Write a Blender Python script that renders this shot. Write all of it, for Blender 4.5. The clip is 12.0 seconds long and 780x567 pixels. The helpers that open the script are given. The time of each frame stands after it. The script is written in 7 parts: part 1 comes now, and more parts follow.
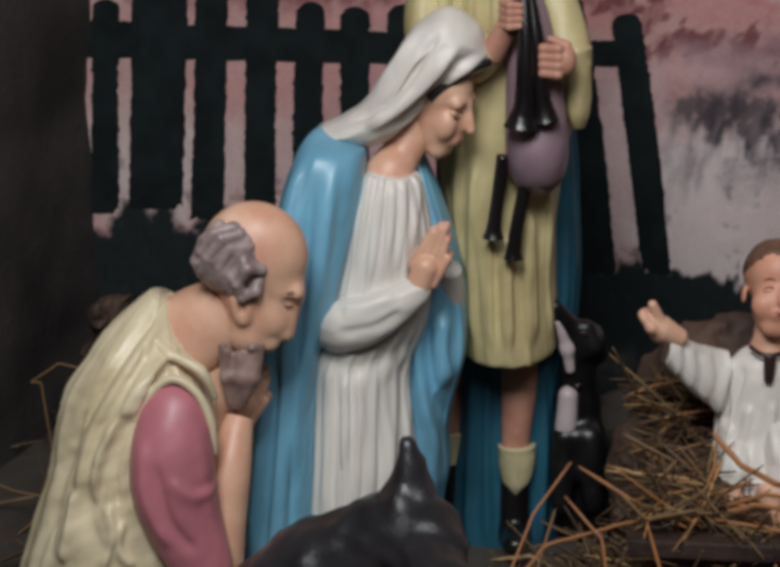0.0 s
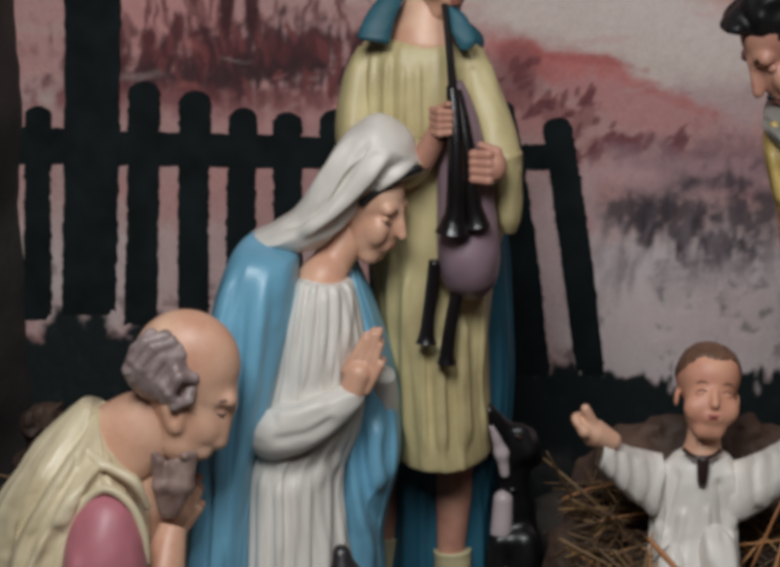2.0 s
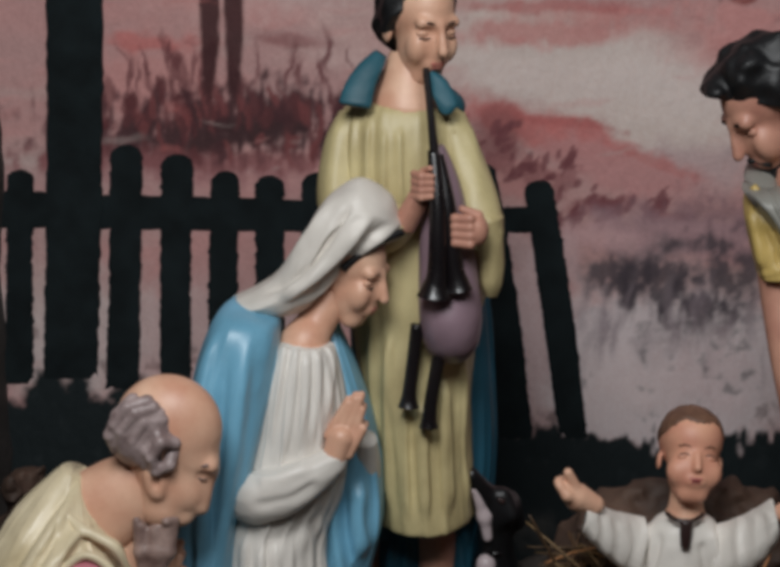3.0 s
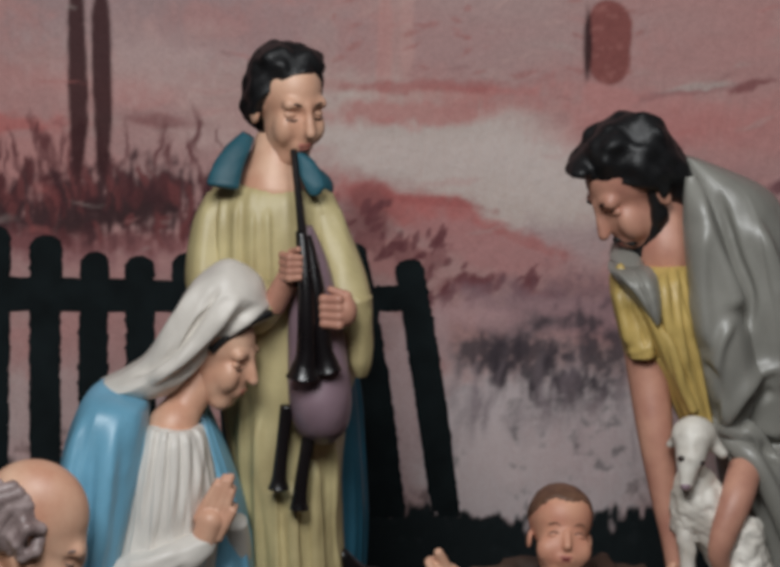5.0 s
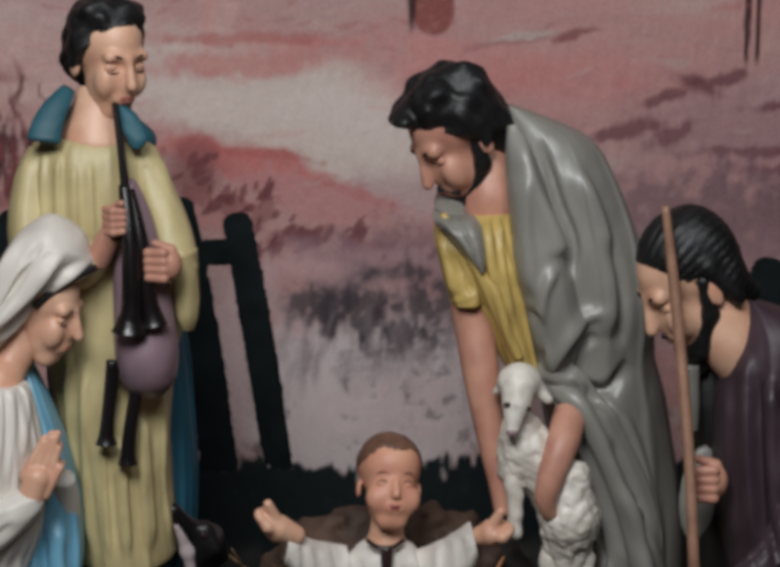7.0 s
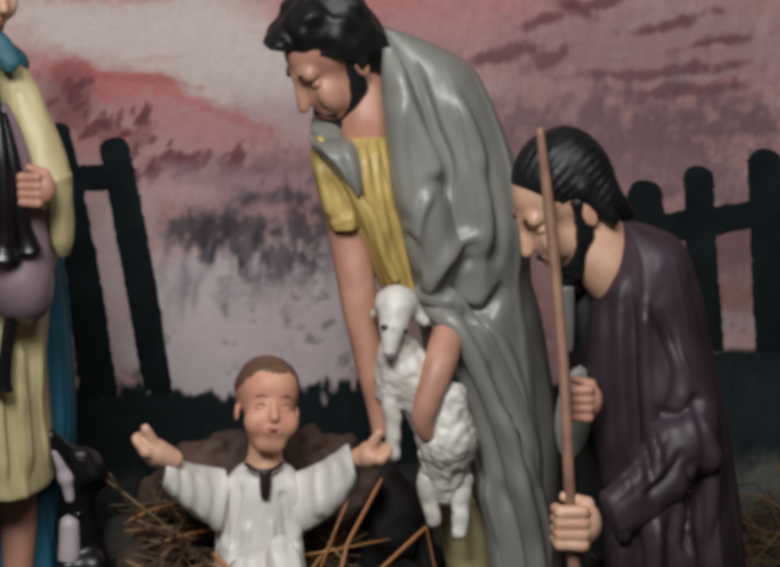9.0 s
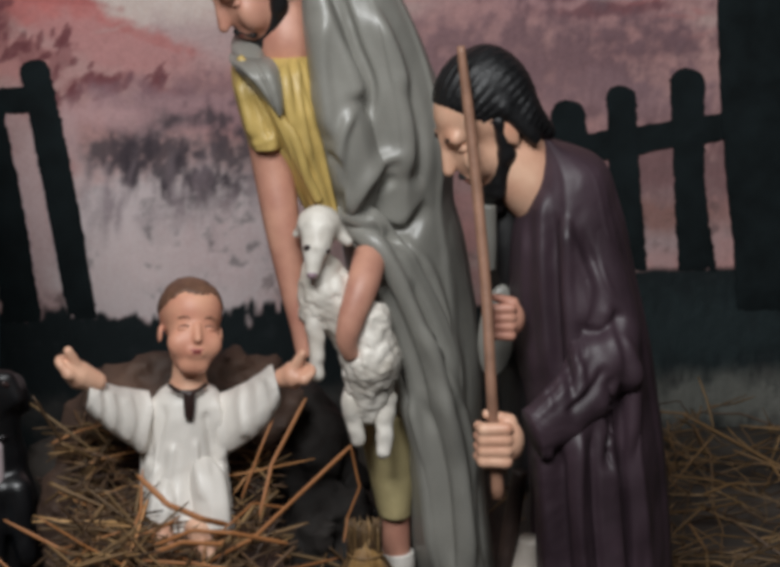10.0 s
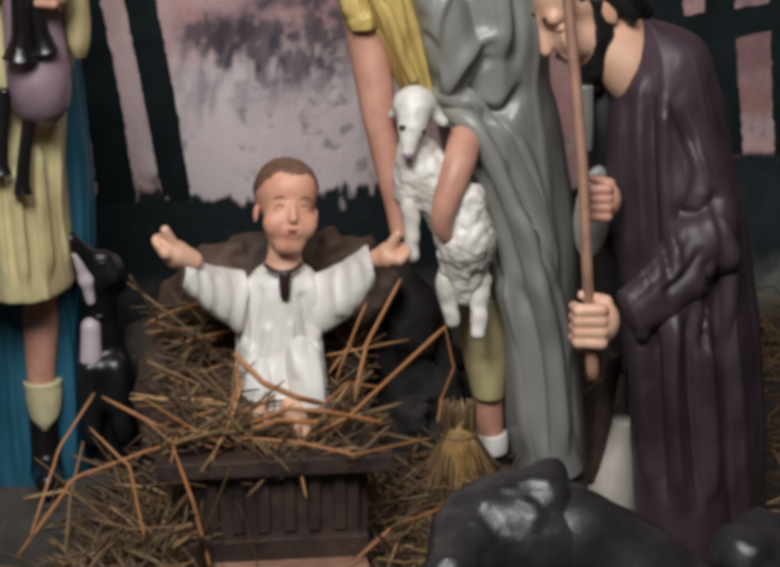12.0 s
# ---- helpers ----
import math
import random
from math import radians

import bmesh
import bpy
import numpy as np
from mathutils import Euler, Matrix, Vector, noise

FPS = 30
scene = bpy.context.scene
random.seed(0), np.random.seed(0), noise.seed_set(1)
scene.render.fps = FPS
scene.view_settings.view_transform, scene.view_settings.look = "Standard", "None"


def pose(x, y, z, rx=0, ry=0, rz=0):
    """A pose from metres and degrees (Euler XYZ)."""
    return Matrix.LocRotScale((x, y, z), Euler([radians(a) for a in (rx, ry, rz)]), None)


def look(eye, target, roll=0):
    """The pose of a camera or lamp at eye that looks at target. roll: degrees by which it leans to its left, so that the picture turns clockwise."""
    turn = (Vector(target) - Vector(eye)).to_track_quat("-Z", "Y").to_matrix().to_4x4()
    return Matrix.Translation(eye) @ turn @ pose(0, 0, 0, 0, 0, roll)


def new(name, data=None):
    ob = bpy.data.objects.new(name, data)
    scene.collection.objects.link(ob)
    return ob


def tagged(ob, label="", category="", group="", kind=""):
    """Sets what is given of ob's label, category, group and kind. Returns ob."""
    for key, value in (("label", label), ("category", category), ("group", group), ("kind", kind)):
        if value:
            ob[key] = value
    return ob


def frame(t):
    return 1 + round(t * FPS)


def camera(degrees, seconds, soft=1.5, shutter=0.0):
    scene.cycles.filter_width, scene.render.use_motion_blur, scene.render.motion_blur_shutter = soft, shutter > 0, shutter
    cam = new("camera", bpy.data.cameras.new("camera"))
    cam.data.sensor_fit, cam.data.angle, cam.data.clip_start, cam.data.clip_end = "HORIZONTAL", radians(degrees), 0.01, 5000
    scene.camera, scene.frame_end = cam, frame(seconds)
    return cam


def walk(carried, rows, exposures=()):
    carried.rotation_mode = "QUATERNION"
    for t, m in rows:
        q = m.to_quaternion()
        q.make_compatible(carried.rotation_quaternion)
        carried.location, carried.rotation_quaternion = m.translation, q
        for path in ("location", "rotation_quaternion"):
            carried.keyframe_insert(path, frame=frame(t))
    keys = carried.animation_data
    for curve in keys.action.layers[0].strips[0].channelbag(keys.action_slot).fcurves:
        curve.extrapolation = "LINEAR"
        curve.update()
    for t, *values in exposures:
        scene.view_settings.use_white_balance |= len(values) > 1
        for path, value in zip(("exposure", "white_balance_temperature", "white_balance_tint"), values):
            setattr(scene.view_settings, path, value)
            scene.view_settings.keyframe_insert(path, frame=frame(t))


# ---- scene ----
cam = camera(21.15, 12.0, soft=4.5)
walk(cam, [
    (0, look((-0.0221, -2.1048, 0.9425), (-0.2431, -0.1923, 0.4006), 0.064)),
    (0.5, look((-0.0211, -2.1040, 0.9450), (-0.2317, -0.1836, 0.4273), 0.017)),
    (1, look((-0.0192, -2.1033, 0.9468), (-0.2116, -0.1763, 0.4471), 0.043)),
    (1.5, look((-0.0183, -2.1026, 0.9494), (-0.2011, -0.1681, 0.4758), -0.012)),
    (2, look((-0.0165, -2.1019, 0.9515), (-0.1813, -0.1606, 0.4995), -0.015)),
    (2.5, look((-0.0159, -2.1013, 0.9539), (-0.1751, -0.1541, 0.5259), -0.085)),
    (2.7, look((-0.0157, -2.1010, 0.9552), (-0.1722, -0.1509, 0.5397), -0.085)),
    (4.3, look((-0.0082, -2.0991, 0.9629), (-0.0903, -0.1296, 0.6246), 0.061)),
    (4.5, look((-0.0066, -2.0989, 0.9635), (-0.0731, -0.1279, 0.6308), 0.061)),
    (5, look((-0.0036, -2.0987, 0.9640), (-0.0394, -0.1261, 0.6362), 0.087)),
    (5.5, look((0.0000, -2.0986, 0.9649), (0.0000, -0.1241, 0.6462), 0.001)),
    (6, look((0.0045, -2.0987, 0.9641), (0.0490, -0.1261, 0.6376), -0.033)),
    (6.5, look((0.0082, -2.0991, 0.9625), (0.0905, -0.1304, 0.6202), -0.053)),
    (7, look((0.0117, -2.0998, 0.9598), (0.1283, -0.1378, 0.5899), -0.103)),
    (7.2, look((0.0131, -2.1001, 0.9589), (0.1438, -0.1405, 0.5807), -0.103)),
    (8.8, look((0.0210, -2.1018, 0.9538), (0.2308, -0.1598, 0.5240), 0.139)),
    (9, look((0.0223, -2.1021, 0.9532), (0.2452, -0.1629, 0.5174), 0.139)),
    (9.5, look((0.0258, -2.1032, 0.9502), (0.2842, -0.1754, 0.4848), 0.151)),
    (10, look((0.0288, -2.1046, 0.9464), (0.3168, -0.1906, 0.4426), 0.168)),
    (10.5, look((0.0285, -2.1053, 0.9436), (0.3139, -0.1984, 0.4122), 0.037)),
    (11, look((0.0268, -2.1059, 0.9408), (0.2945, -0.2044, 0.3815), -0.129)),
    (11.5, look((0.0242, -2.1065, 0.9375), (0.2659, -0.2116, 0.3451), -0.095)),
    (12, look((0.0202, -2.1064, 0.9363), (0.2218, -0.2105, 0.3323), -0.233)),
], exposures=[(0, -0.16), (2.5, -0.26), (5.5, -0.27), (7, -0.19), (9, 0.04), (10.5, 0.2), (12, 0.35)])

# ---- world and light ----
world = bpy.data.worlds.new("world")
scene.world = world
world.use_nodes = True
world.node_tree.nodes["Background"].inputs[0].default_value = (0.9, 0.95, 1.0, 1)
world.node_tree.nodes["Background"].inputs[1].default_value = 0.11


def area(name, eye, target, size, watts, colour):
    lamp = bpy.data.lights.new(name, "AREA")
    lamp.shape, lamp.size, lamp.energy, lamp.color = "DISK", size, watts, colour
    ob = new(name, lamp)
    ob.matrix_world = look(eye, target)
    return ob


area("display_lamp", (-0.35, -1.75, 2.0), (0.0, 0.05, 0.3), 0.8, 43, (0.97, 0.99, 1.0))
# Fill light added on the right, with no known lamp behind it.
area("fill_lamp", (0.55, -1.6, 2.1), (0.1, 0.0, 0.3), 0.7, 12, (0.97, 0.99, 1.0))


# ---- numbers ----
def srgb(r, g, b, k=1.0):
    """Linear colour from the 0-255 tone of a paint."""
    return tuple(k * (v / 255 / 12.92 if v < 10 else ((v / 255 + 0.055) / 1.055) ** 2.4) for v in (r, g, b))


def lattice(shape, seed):
    return np.random.RandomState(seed).rand(*shape)


def vnoise(x, z, scale, seed):
    """Smooth value noise over the plane, 0 to 1."""
    grid = lattice((64, 64), seed)
    u, v = x / scale + 1000.37, z / scale + 1000.71
    i, j = np.floor(u).astype(int), np.floor(v).astype(int)
    a, b = u - i, v - j
    a, b = a * a * (3 - 2 * a), b * b * (3 - 2 * b)
    g = lambda p, q: grid[(i + p) % 64, (j + q) % 64]
    return (g(0, 0) * (1 - a) + g(1, 0) * a) * (1 - b) + (g(0, 1) * (1 - a) + g(1, 1) * a) * b


def fbm(x, z, scale, seed, octaves=4):
    total, weight = 0.0, 0.0
    for n in range(octaves):
        total = total + vnoise(x, z, scale / 2**n, seed + n) * 0.55**n
        weight += 0.55**n
    return total / weight


# ---- materials ----
def material(name, colour, rough=0.4, grain=0.12, scale=40.0, bump=0.15, metal=0.0, second=None, coat=0.0, fine=420.0, spec=0.5):
    """Painted or natural surface: two scales of tone, a second colour in patches and a fine relief."""
    m = bpy.data.materials.new(name)
    m.use_nodes = True
    n, l = m.node_tree.nodes, m.node_tree.links
    p = n["Principled BSDF"]
    at = n.new("ShaderNodeTexCoord").outputs["Object"]
    big, small = n.new("ShaderNodeTexNoise"), n.new("ShaderNodeTexNoise")
    big.inputs["Scale"].default_value, big.inputs["Detail"].default_value = scale, 5
    small.inputs["Scale"].default_value, small.inputs["Detail"].default_value = fine, 3
    for s in (big, small):
        l.new(at, s.inputs["Vector"])
    ramp = n.new("ShaderNodeValToRGB")
    dark = tuple(c * (1 - grain * 2.2) for c in colour)
    light = tuple(min(1, c * (1 + grain)) for c in colour)
    ramp.color_ramp.elements[0].position, ramp.color_ramp.elements[1].position = 0.3, 0.7
    ramp.color_ramp.elements[0].color, ramp.color_ramp.elements[1].color = (*(second or dark), 1), (*light, 1)
    l.new(big.outputs[0], ramp.inputs[0])
    mix = n.new("ShaderNodeMix")
    mix.data_type, mix.blend_type = "RGBA", "MULTIPLY"
    mix.inputs[0].default_value = 0.35
    l.new(ramp.outputs[0], mix.inputs[6])
    tone = n.new("ShaderNodeMapRange")
    tone.inputs["From Min"].default_value, tone.inputs["From Max"].default_value = 0.3, 0.7
    tone.inputs["To Min"].default_value, tone.inputs["To Max"].default_value = 1 - grain, 1 + grain
    l.new(small.outputs[0], tone.inputs["Value"])
    l.new(tone.outputs[0], mix.inputs[7])
    l.new(mix.outputs[2], p.inputs["Base Color"])
    shine = n.new("ShaderNodeMapRange")
    shine.inputs["To Min"].default_value, shine.inputs["To Max"].default_value = rough * 0.8, min(1, rough * 1.25)
    l.new(big.outputs[0], shine.inputs["Value"])
    l.new(shine.outputs[0], p.inputs["Roughness"])
    relief = n.new("ShaderNodeBump")
    relief.inputs["Strength"].default_value, relief.inputs["Distance"].default_value = bump, 0.002
    l.new(small.outputs[0], relief.inputs["Height"])
    l.new(relief.outputs[0], p.inputs["Normal"])
    p.inputs["Metallic"].default_value = metal
    p.inputs["Coat Weight"].default_value = coat
    p.inputs["Coat Roughness"].default_value = 0.25
    p.inputs["Specular IOR Level"].default_value = spec
    return m


WHITE = material("white_paint", srgb(220, 214, 206), 0.42, 0.04, 14, 0.08)
VEIL = material("veil_paint", srgb(216, 209, 200), 0.45, 0.05, 14, 0.08)
BLUE = material("blue_paint", srgb(118, 176, 204), 0.38, 0.1, 10, 0.08)
TEAL = material("teal_paint", srgb(40, 90, 110), 0.4, 0.15, 10, 0.08)
SKIN = material("skin_paint", srgb(198, 148, 126), 0.46, 0.08, 26, 0.1, second=srgb(172, 118, 102))
SKIN_PALE = material("pale_skin_paint", srgb(221, 180, 153), 0.44, 0.07, 26, 0.1, second=srgb(204, 150, 124))
CHILD_SKIN = material("rosy_skin_paint", srgb(212, 158, 130), 0.5, 0.06, 34, 0.06, second=srgb(198, 134, 112))
COLLAR = material("teal_collar_paint", srgb(36, 88, 102), 0.55, 0.12, 20, 0.08)
LIP = material("lip_paint", srgb(182, 112, 100), 0.4, 0.05, 40, 0.05)
MOUTH = material("dark_red_mouth_paint", srgb(120, 46, 44), 0.4, 0.05, 40, 0.02)
DARK_EYE = material("eye_paint", srgb(45, 30, 28), 0.3, 0.05, 40, 0.02)
BLACK_HAIR = material("black_hair_paint", srgb(20, 20, 22), 0.48, 0.2, 60, 0.3)
BROWN_HAIR = material("brown_hair_paint", srgb(112, 82, 64), 0.5, 0.2, 60, 0.2, second=srgb(88, 62, 50))
GREY_HAIR = material("grey_hair_paint", srgb(165, 148, 146), 0.36, 0.2, 60, 0.2, second=srgb(120, 102, 100))
BEARD_GREY = material("grey_beard_paint", srgb(142, 120, 112), 0.4, 0.2, 60, 0.2, second=srgb(108, 86, 80))
CREAM = material("cream_paint", srgb(220, 206, 176), 0.36, 0.08, 18, 0.12, second=srgb(198, 182, 148))
PINK = material("pink_paint", srgb(180, 110, 120), 0.4, 0.08, 18, 0.08)
OLIVE = material("olive_yellow_paint", srgb(196, 182, 136), 0.45, 0.1, 16, 0.1, second=srgb(172, 156, 114))
YELLOW = material("ochre_yellow_paint", srgb(194, 166, 98), 0.42, 0.1, 16, 0.1)
MAUVE = material("mauve_paint", srgb(142, 118, 128), 0.36, 0.08, 16, 0.08)
EBONY = material("black_pipe_paint", srgb(22, 18, 20), 0.28, 0.1, 30, 0.05)
GREY_CLOAK = material("grey_cloak_paint", srgb(140, 138, 131), 0.38, 0.1, 12, 0.08, coat=0.08)
PURPLE = material("purple_cloak_paint", srgb(60, 45, 53), 0.5, 0.2, 12, 0.12)
# Near-black stand-in for the shade on the kneeling man's chest.
CHEST_SHADE = material("chest_shade_paint", srgb(18, 17, 19), 0.5, 0.15, 20, 0.1)
PALE_CLOTH = material("pale_cloth_paint", srgb(176, 166, 156), 0.5, 0.1, 20, 0.1)
SOCK = material("sock_paint", srgb(190, 178, 140), 0.5, 0.1, 30, 0.2)
WOOD = material("manger_wood", srgb(58, 42, 36), 0.5, 0.3, 26, 0.6, second=srgb(34, 26, 24))
HIDE = material("dark_hide_paint", srgb(24, 23, 25), 0.32, 0.3, 22, 0.35, coat=0.2, second=srgb(50, 47, 50))
DARK_ROCK = material("blackish_rock", srgb(40, 35, 32), 0.8, 0.3, 12, 0.7, fine=90)
STICK = material("stick_wood", srgb(150, 112, 92), 0.45, 0.15, 40, 0.3)
def straw_material(name, tones):
    m = material(name, tones[0], 0.5, 0.15, 60, 0.2)
    n, l = m.node_tree.nodes, m.node_tree.links
    ramp = n.new("ShaderNodeValToRGB")
    while len(ramp.color_ramp.elements) < len(tones):
        ramp.color_ramp.elements.new(0.5)
    for k, tone in enumerate(tones):
        ramp.color_ramp.elements[k].position = k / (len(tones) - 1)
        ramp.color_ramp.elements[k].color = (*tone, 1)
    l.new(n.new("ShaderNodeNewGeometry").outputs["Random Per Island"], ramp.inputs[0])
    l.new(ramp.outputs[0], n["Principled BSDF"].inputs["Base Color"])
    return m


STRAW_LOOSE = straw_material("loose_straw", (srgb(70, 52, 38), srgb(98, 76, 52), srgb(140, 108, 70), srgb(78, 60, 40), srgb(164, 132, 90)))
STRAW_DARK = straw_material("dark_straw", (srgb(58, 42, 32), srgb(88, 66, 46), srgb(112, 82, 56), srgb(66, 48, 36)))
STRAW_GOLD = straw_material("golden_straw", (srgb(178, 118, 70), srgb(190, 138, 88), srgb(156, 98, 58), srgb(204, 164, 112)))
EARTH = material("brown_rock_paint", srgb(78, 57, 45), 0.7, 0.3, 12, 0.7, fine=90, second=srgb(52, 40, 34))
STRAW = material("straw", srgb(148, 116, 70), 0.55, 0.25, 60, 0.3, second=srgb(120, 88, 50))
FENCE = material("fence_black_paint", srgb(27, 34, 36), 0.9, 0.2, 25, 0.4, spec=0.15)
ROCK = material("dark_rock", srgb(60, 54, 52), 0.85, 0.3, 6, 0.8, fine=120)
FLOOR = material("display_floor", srgb(66, 60, 54), 0.85, 0.25, 8, 0.6, fine=120)
PLASTER = material("dark_plaster", srgb(80, 76, 74), 0.9, 0.1, 6, 0.3)


# ---- shape makers: every one returns (vertices, faces) ----
def spline(rows, count):
    """Catmull-Rom through rows of numbers, evenly spread by row."""
    r = np.array(rows, float)
    u = np.linspace(0, len(r) - 1, count)
    i = np.minimum(u.astype(int), len(r) - 2)
    f = (u - i)[:, None]
    p = lambda k: r[np.clip(i + k, 0, len(r) - 1)]
    a, b, c, d = p(-1), p(0), p(1), p(2)
    return 0.5 * (2 * b + (c - a) * f + (2 * a - 5 * b + 4 * c - d) * f**2 + (3 * b - a - 3 * c + d) * f**3)


def grid_faces(m, n, caps=True):
    i, j = np.meshgrid(np.arange(m - 1), np.arange(n), indexing="ij")
    a, b = i * n + j, i * n + (j + 1) % n
    quads = np.stack([a, b, b + n, a + n], -1).reshape(-1, 4).tolist()
    if caps:
        quads += [list(range(n))[::-1], list(range((m - 1) * n, m * n))]
    return quads


def folds(count, amount, seed, width=0.22, drift=0.5, start=0.0):
    """Ridges of cloth down a loft, some of which begin late or run out: a function of the angle and the way along it."""
    r = np.random.RandomState(seed)
    at = np.linspace(0, 2 * math.pi, count, endpoint=False) + r.uniform(-0.5, 0.5, count) * 5 / count
    wide, high = width * r.uniform(0.5, 1.7, count), amount * r.uniform(0.35, 1.5, count)
    slide, begin = r.uniform(-drift, drift, count), start + r.uniform(0, 0.25, count) + 0.35 * (r.rand(count) < 0.35)
    stop, phase, sway = 1.4 - 0.75 * r.rand(count) * (r.rand(count) < 0.4), r.uniform(0, 6.3, count), r.uniform(0.02, 0.12, count)

    def f(theta, s):
        out = -0.4 * amount
        for k in range(count):
            off = (theta - at[k] - slide[k] * s - sway[k] * np.sin(4.5 * s + phase[k]) + math.pi) % (2 * math.pi) - math.pi
            grow = np.clip((s - begin[k]) / 0.3, 0, 1) * np.clip((stop[k] - s) / 0.25, 0, 1)
            w = wide[k] * (0.75 + 0.5 * s) * np.where(off < 0, 0.65, 1.2)
            out = out + high[k] * grow * grow * (3 - 2 * grow) * np.exp(-((off / w) ** 2))
        return out

    return f


def loft(rows, fold=None, n=72, m=60, lean=0.0, power=1.0, crumple=0.03):
    """A skin over cross-sections. Row: centre x, y, z, half vector across x, z, and half depth in y."""
    r = spline(rows, m)
    theta = np.linspace(0, 2 * math.pi, n, endpoint=False)[None]
    s = np.linspace(0, 1, m)[:, None]
    k = 1 + (fold(theta, s) if fold else 0) + 0 * theta * s
    k = k + crumple * (fbm(theta + 3 * s, 5 * s + 0 * theta, 0.55, int(abs(rows[0][0]) * 900) % 97, 3) - 0.5) * 2
    c, d = np.cos(theta), np.sin(theta)
    c, d = np.sign(c) * abs(c) ** power, np.sign(d) * abs(d) ** power
    x = r[:, 0:1] + k * c * r[:, 3:4]
    y = r[:, 1:2] + k * d * r[:, 5:6]
    z = r[:, 2:3] + k * c * r[:, 4:5] + lean * k * d * r[:, 5:6]
    return np.stack([x, y, z], -1).reshape(-1, 3), grid_faces(m, n)


def outward(v, f):
    """Vertex normals of a closed skin, pointing out."""
    v = np.asarray(v)
    q = np.array([c for c in f if len(c) == 4])
    face = np.cross(v[q[:, 2]] - v[q[:, 0]], v[q[:, 3]] - v[q[:, 1]])
    out = np.zeros_like(v)
    for c in range(4):
        np.add.at(out, q[:, c], face)
    out /= np.linalg.norm(out, axis=1)[:, None] + 1e-12
    return out if (out * (v - v.mean(0))).sum() > 0 else -out


def creased(shape, lines):
    """Carves folds into the front of a skin. Line: width, height (below 0 a valley), then its (x, z) points; one flank is steeper."""
    v, f = np.array(shape[0]), shape[1]
    normal = outward(v, f)
    rise = np.zeros(len(v))
    for wide, high, *points in lines:
        way = spline(points, 26)
        best, u, side = np.full(len(v), 9.0), np.zeros(len(v)), np.zeros(len(v))
        for n in range(25):
            a, b = way[n], way[n + 1]
            e, q = b - a, v[:, (0, 2)] - a
            s = np.clip(q @ e / (e @ e + 1e-12), 0, 1)
            d = np.linalg.norm(q - s[:, None] * e, axis=1)
            near = d < best
            best[near], u[near] = d[near], (n + s[near]) / 25
            side[near] = np.sign(e[0] * q[near, 1] - e[1] * q[near, 0])
        ends = np.clip(u / 0.22, 0, 1) * np.clip((1 - u) / 0.22, 0, 1)
        rise += high * ends * ends * (3 - 2 * ends) * np.exp(-((best / (wide * np.where(side > 0, 0.65, 1.35))) ** 2))
    return v + normal * (rise * np.clip(0.25 - 1.4 * normal[:, 1], 0, 1))[:, None], f


def drape(pieces, mat, lines):
    """Carves the same folds into every piece of one cloth."""
    return [(creased(s, lines) if m is mat else s, m) for s, m in pieces]


def tube(points, n=20, m=28, fold=None, flat=1.0, crumple=0.0):
    """A round limb along points of (x, y, z), radius. flat squeezes it in depth."""
    r = spline([(*p, q) for p, q in points], m)
    way = np.gradient(r[:, :3], axis=0)
    way /= np.linalg.norm(way, axis=1)[:, None] + 1e-9
    side = np.cross(way, (0.0, 1.0, 0.02))
    side /= np.linalg.norm(side, axis=1)[:, None] + 1e-9
    deep = np.cross(side, way)
    theta = np.linspace(0, 2 * math.pi, n, endpoint=False)[None]
    s = np.linspace(0, 1, m)[:, None]
    k = 1 + (fold(theta, s) if fold else 0) + 0 * theta * s
    if crumple:
        k = k + crumple * (fbm(theta + 2 * s, 4 * s + 0 * theta, 0.6, 71, 3) - 0.5) * 2
    k = k[..., None] * r[:, 3][:, None, None]
    v = r[:, None, :3] + k * (np.cos(theta)[..., None] * side[:, None] + flat * np.sin(theta)[..., None] * deep[:, None])
    return v.reshape(-1, 3), grid_faces(m, n)


def ball(centre, radii, turn=None):
    return ("ball", np.array(centre, float), np.array(radii, float), None if turn is None else np.array(turn.to_3x3()))


def cap(a, b, ra, rb):
    return ("cap", np.array(a, float), np.array(b, float), ra, rb)


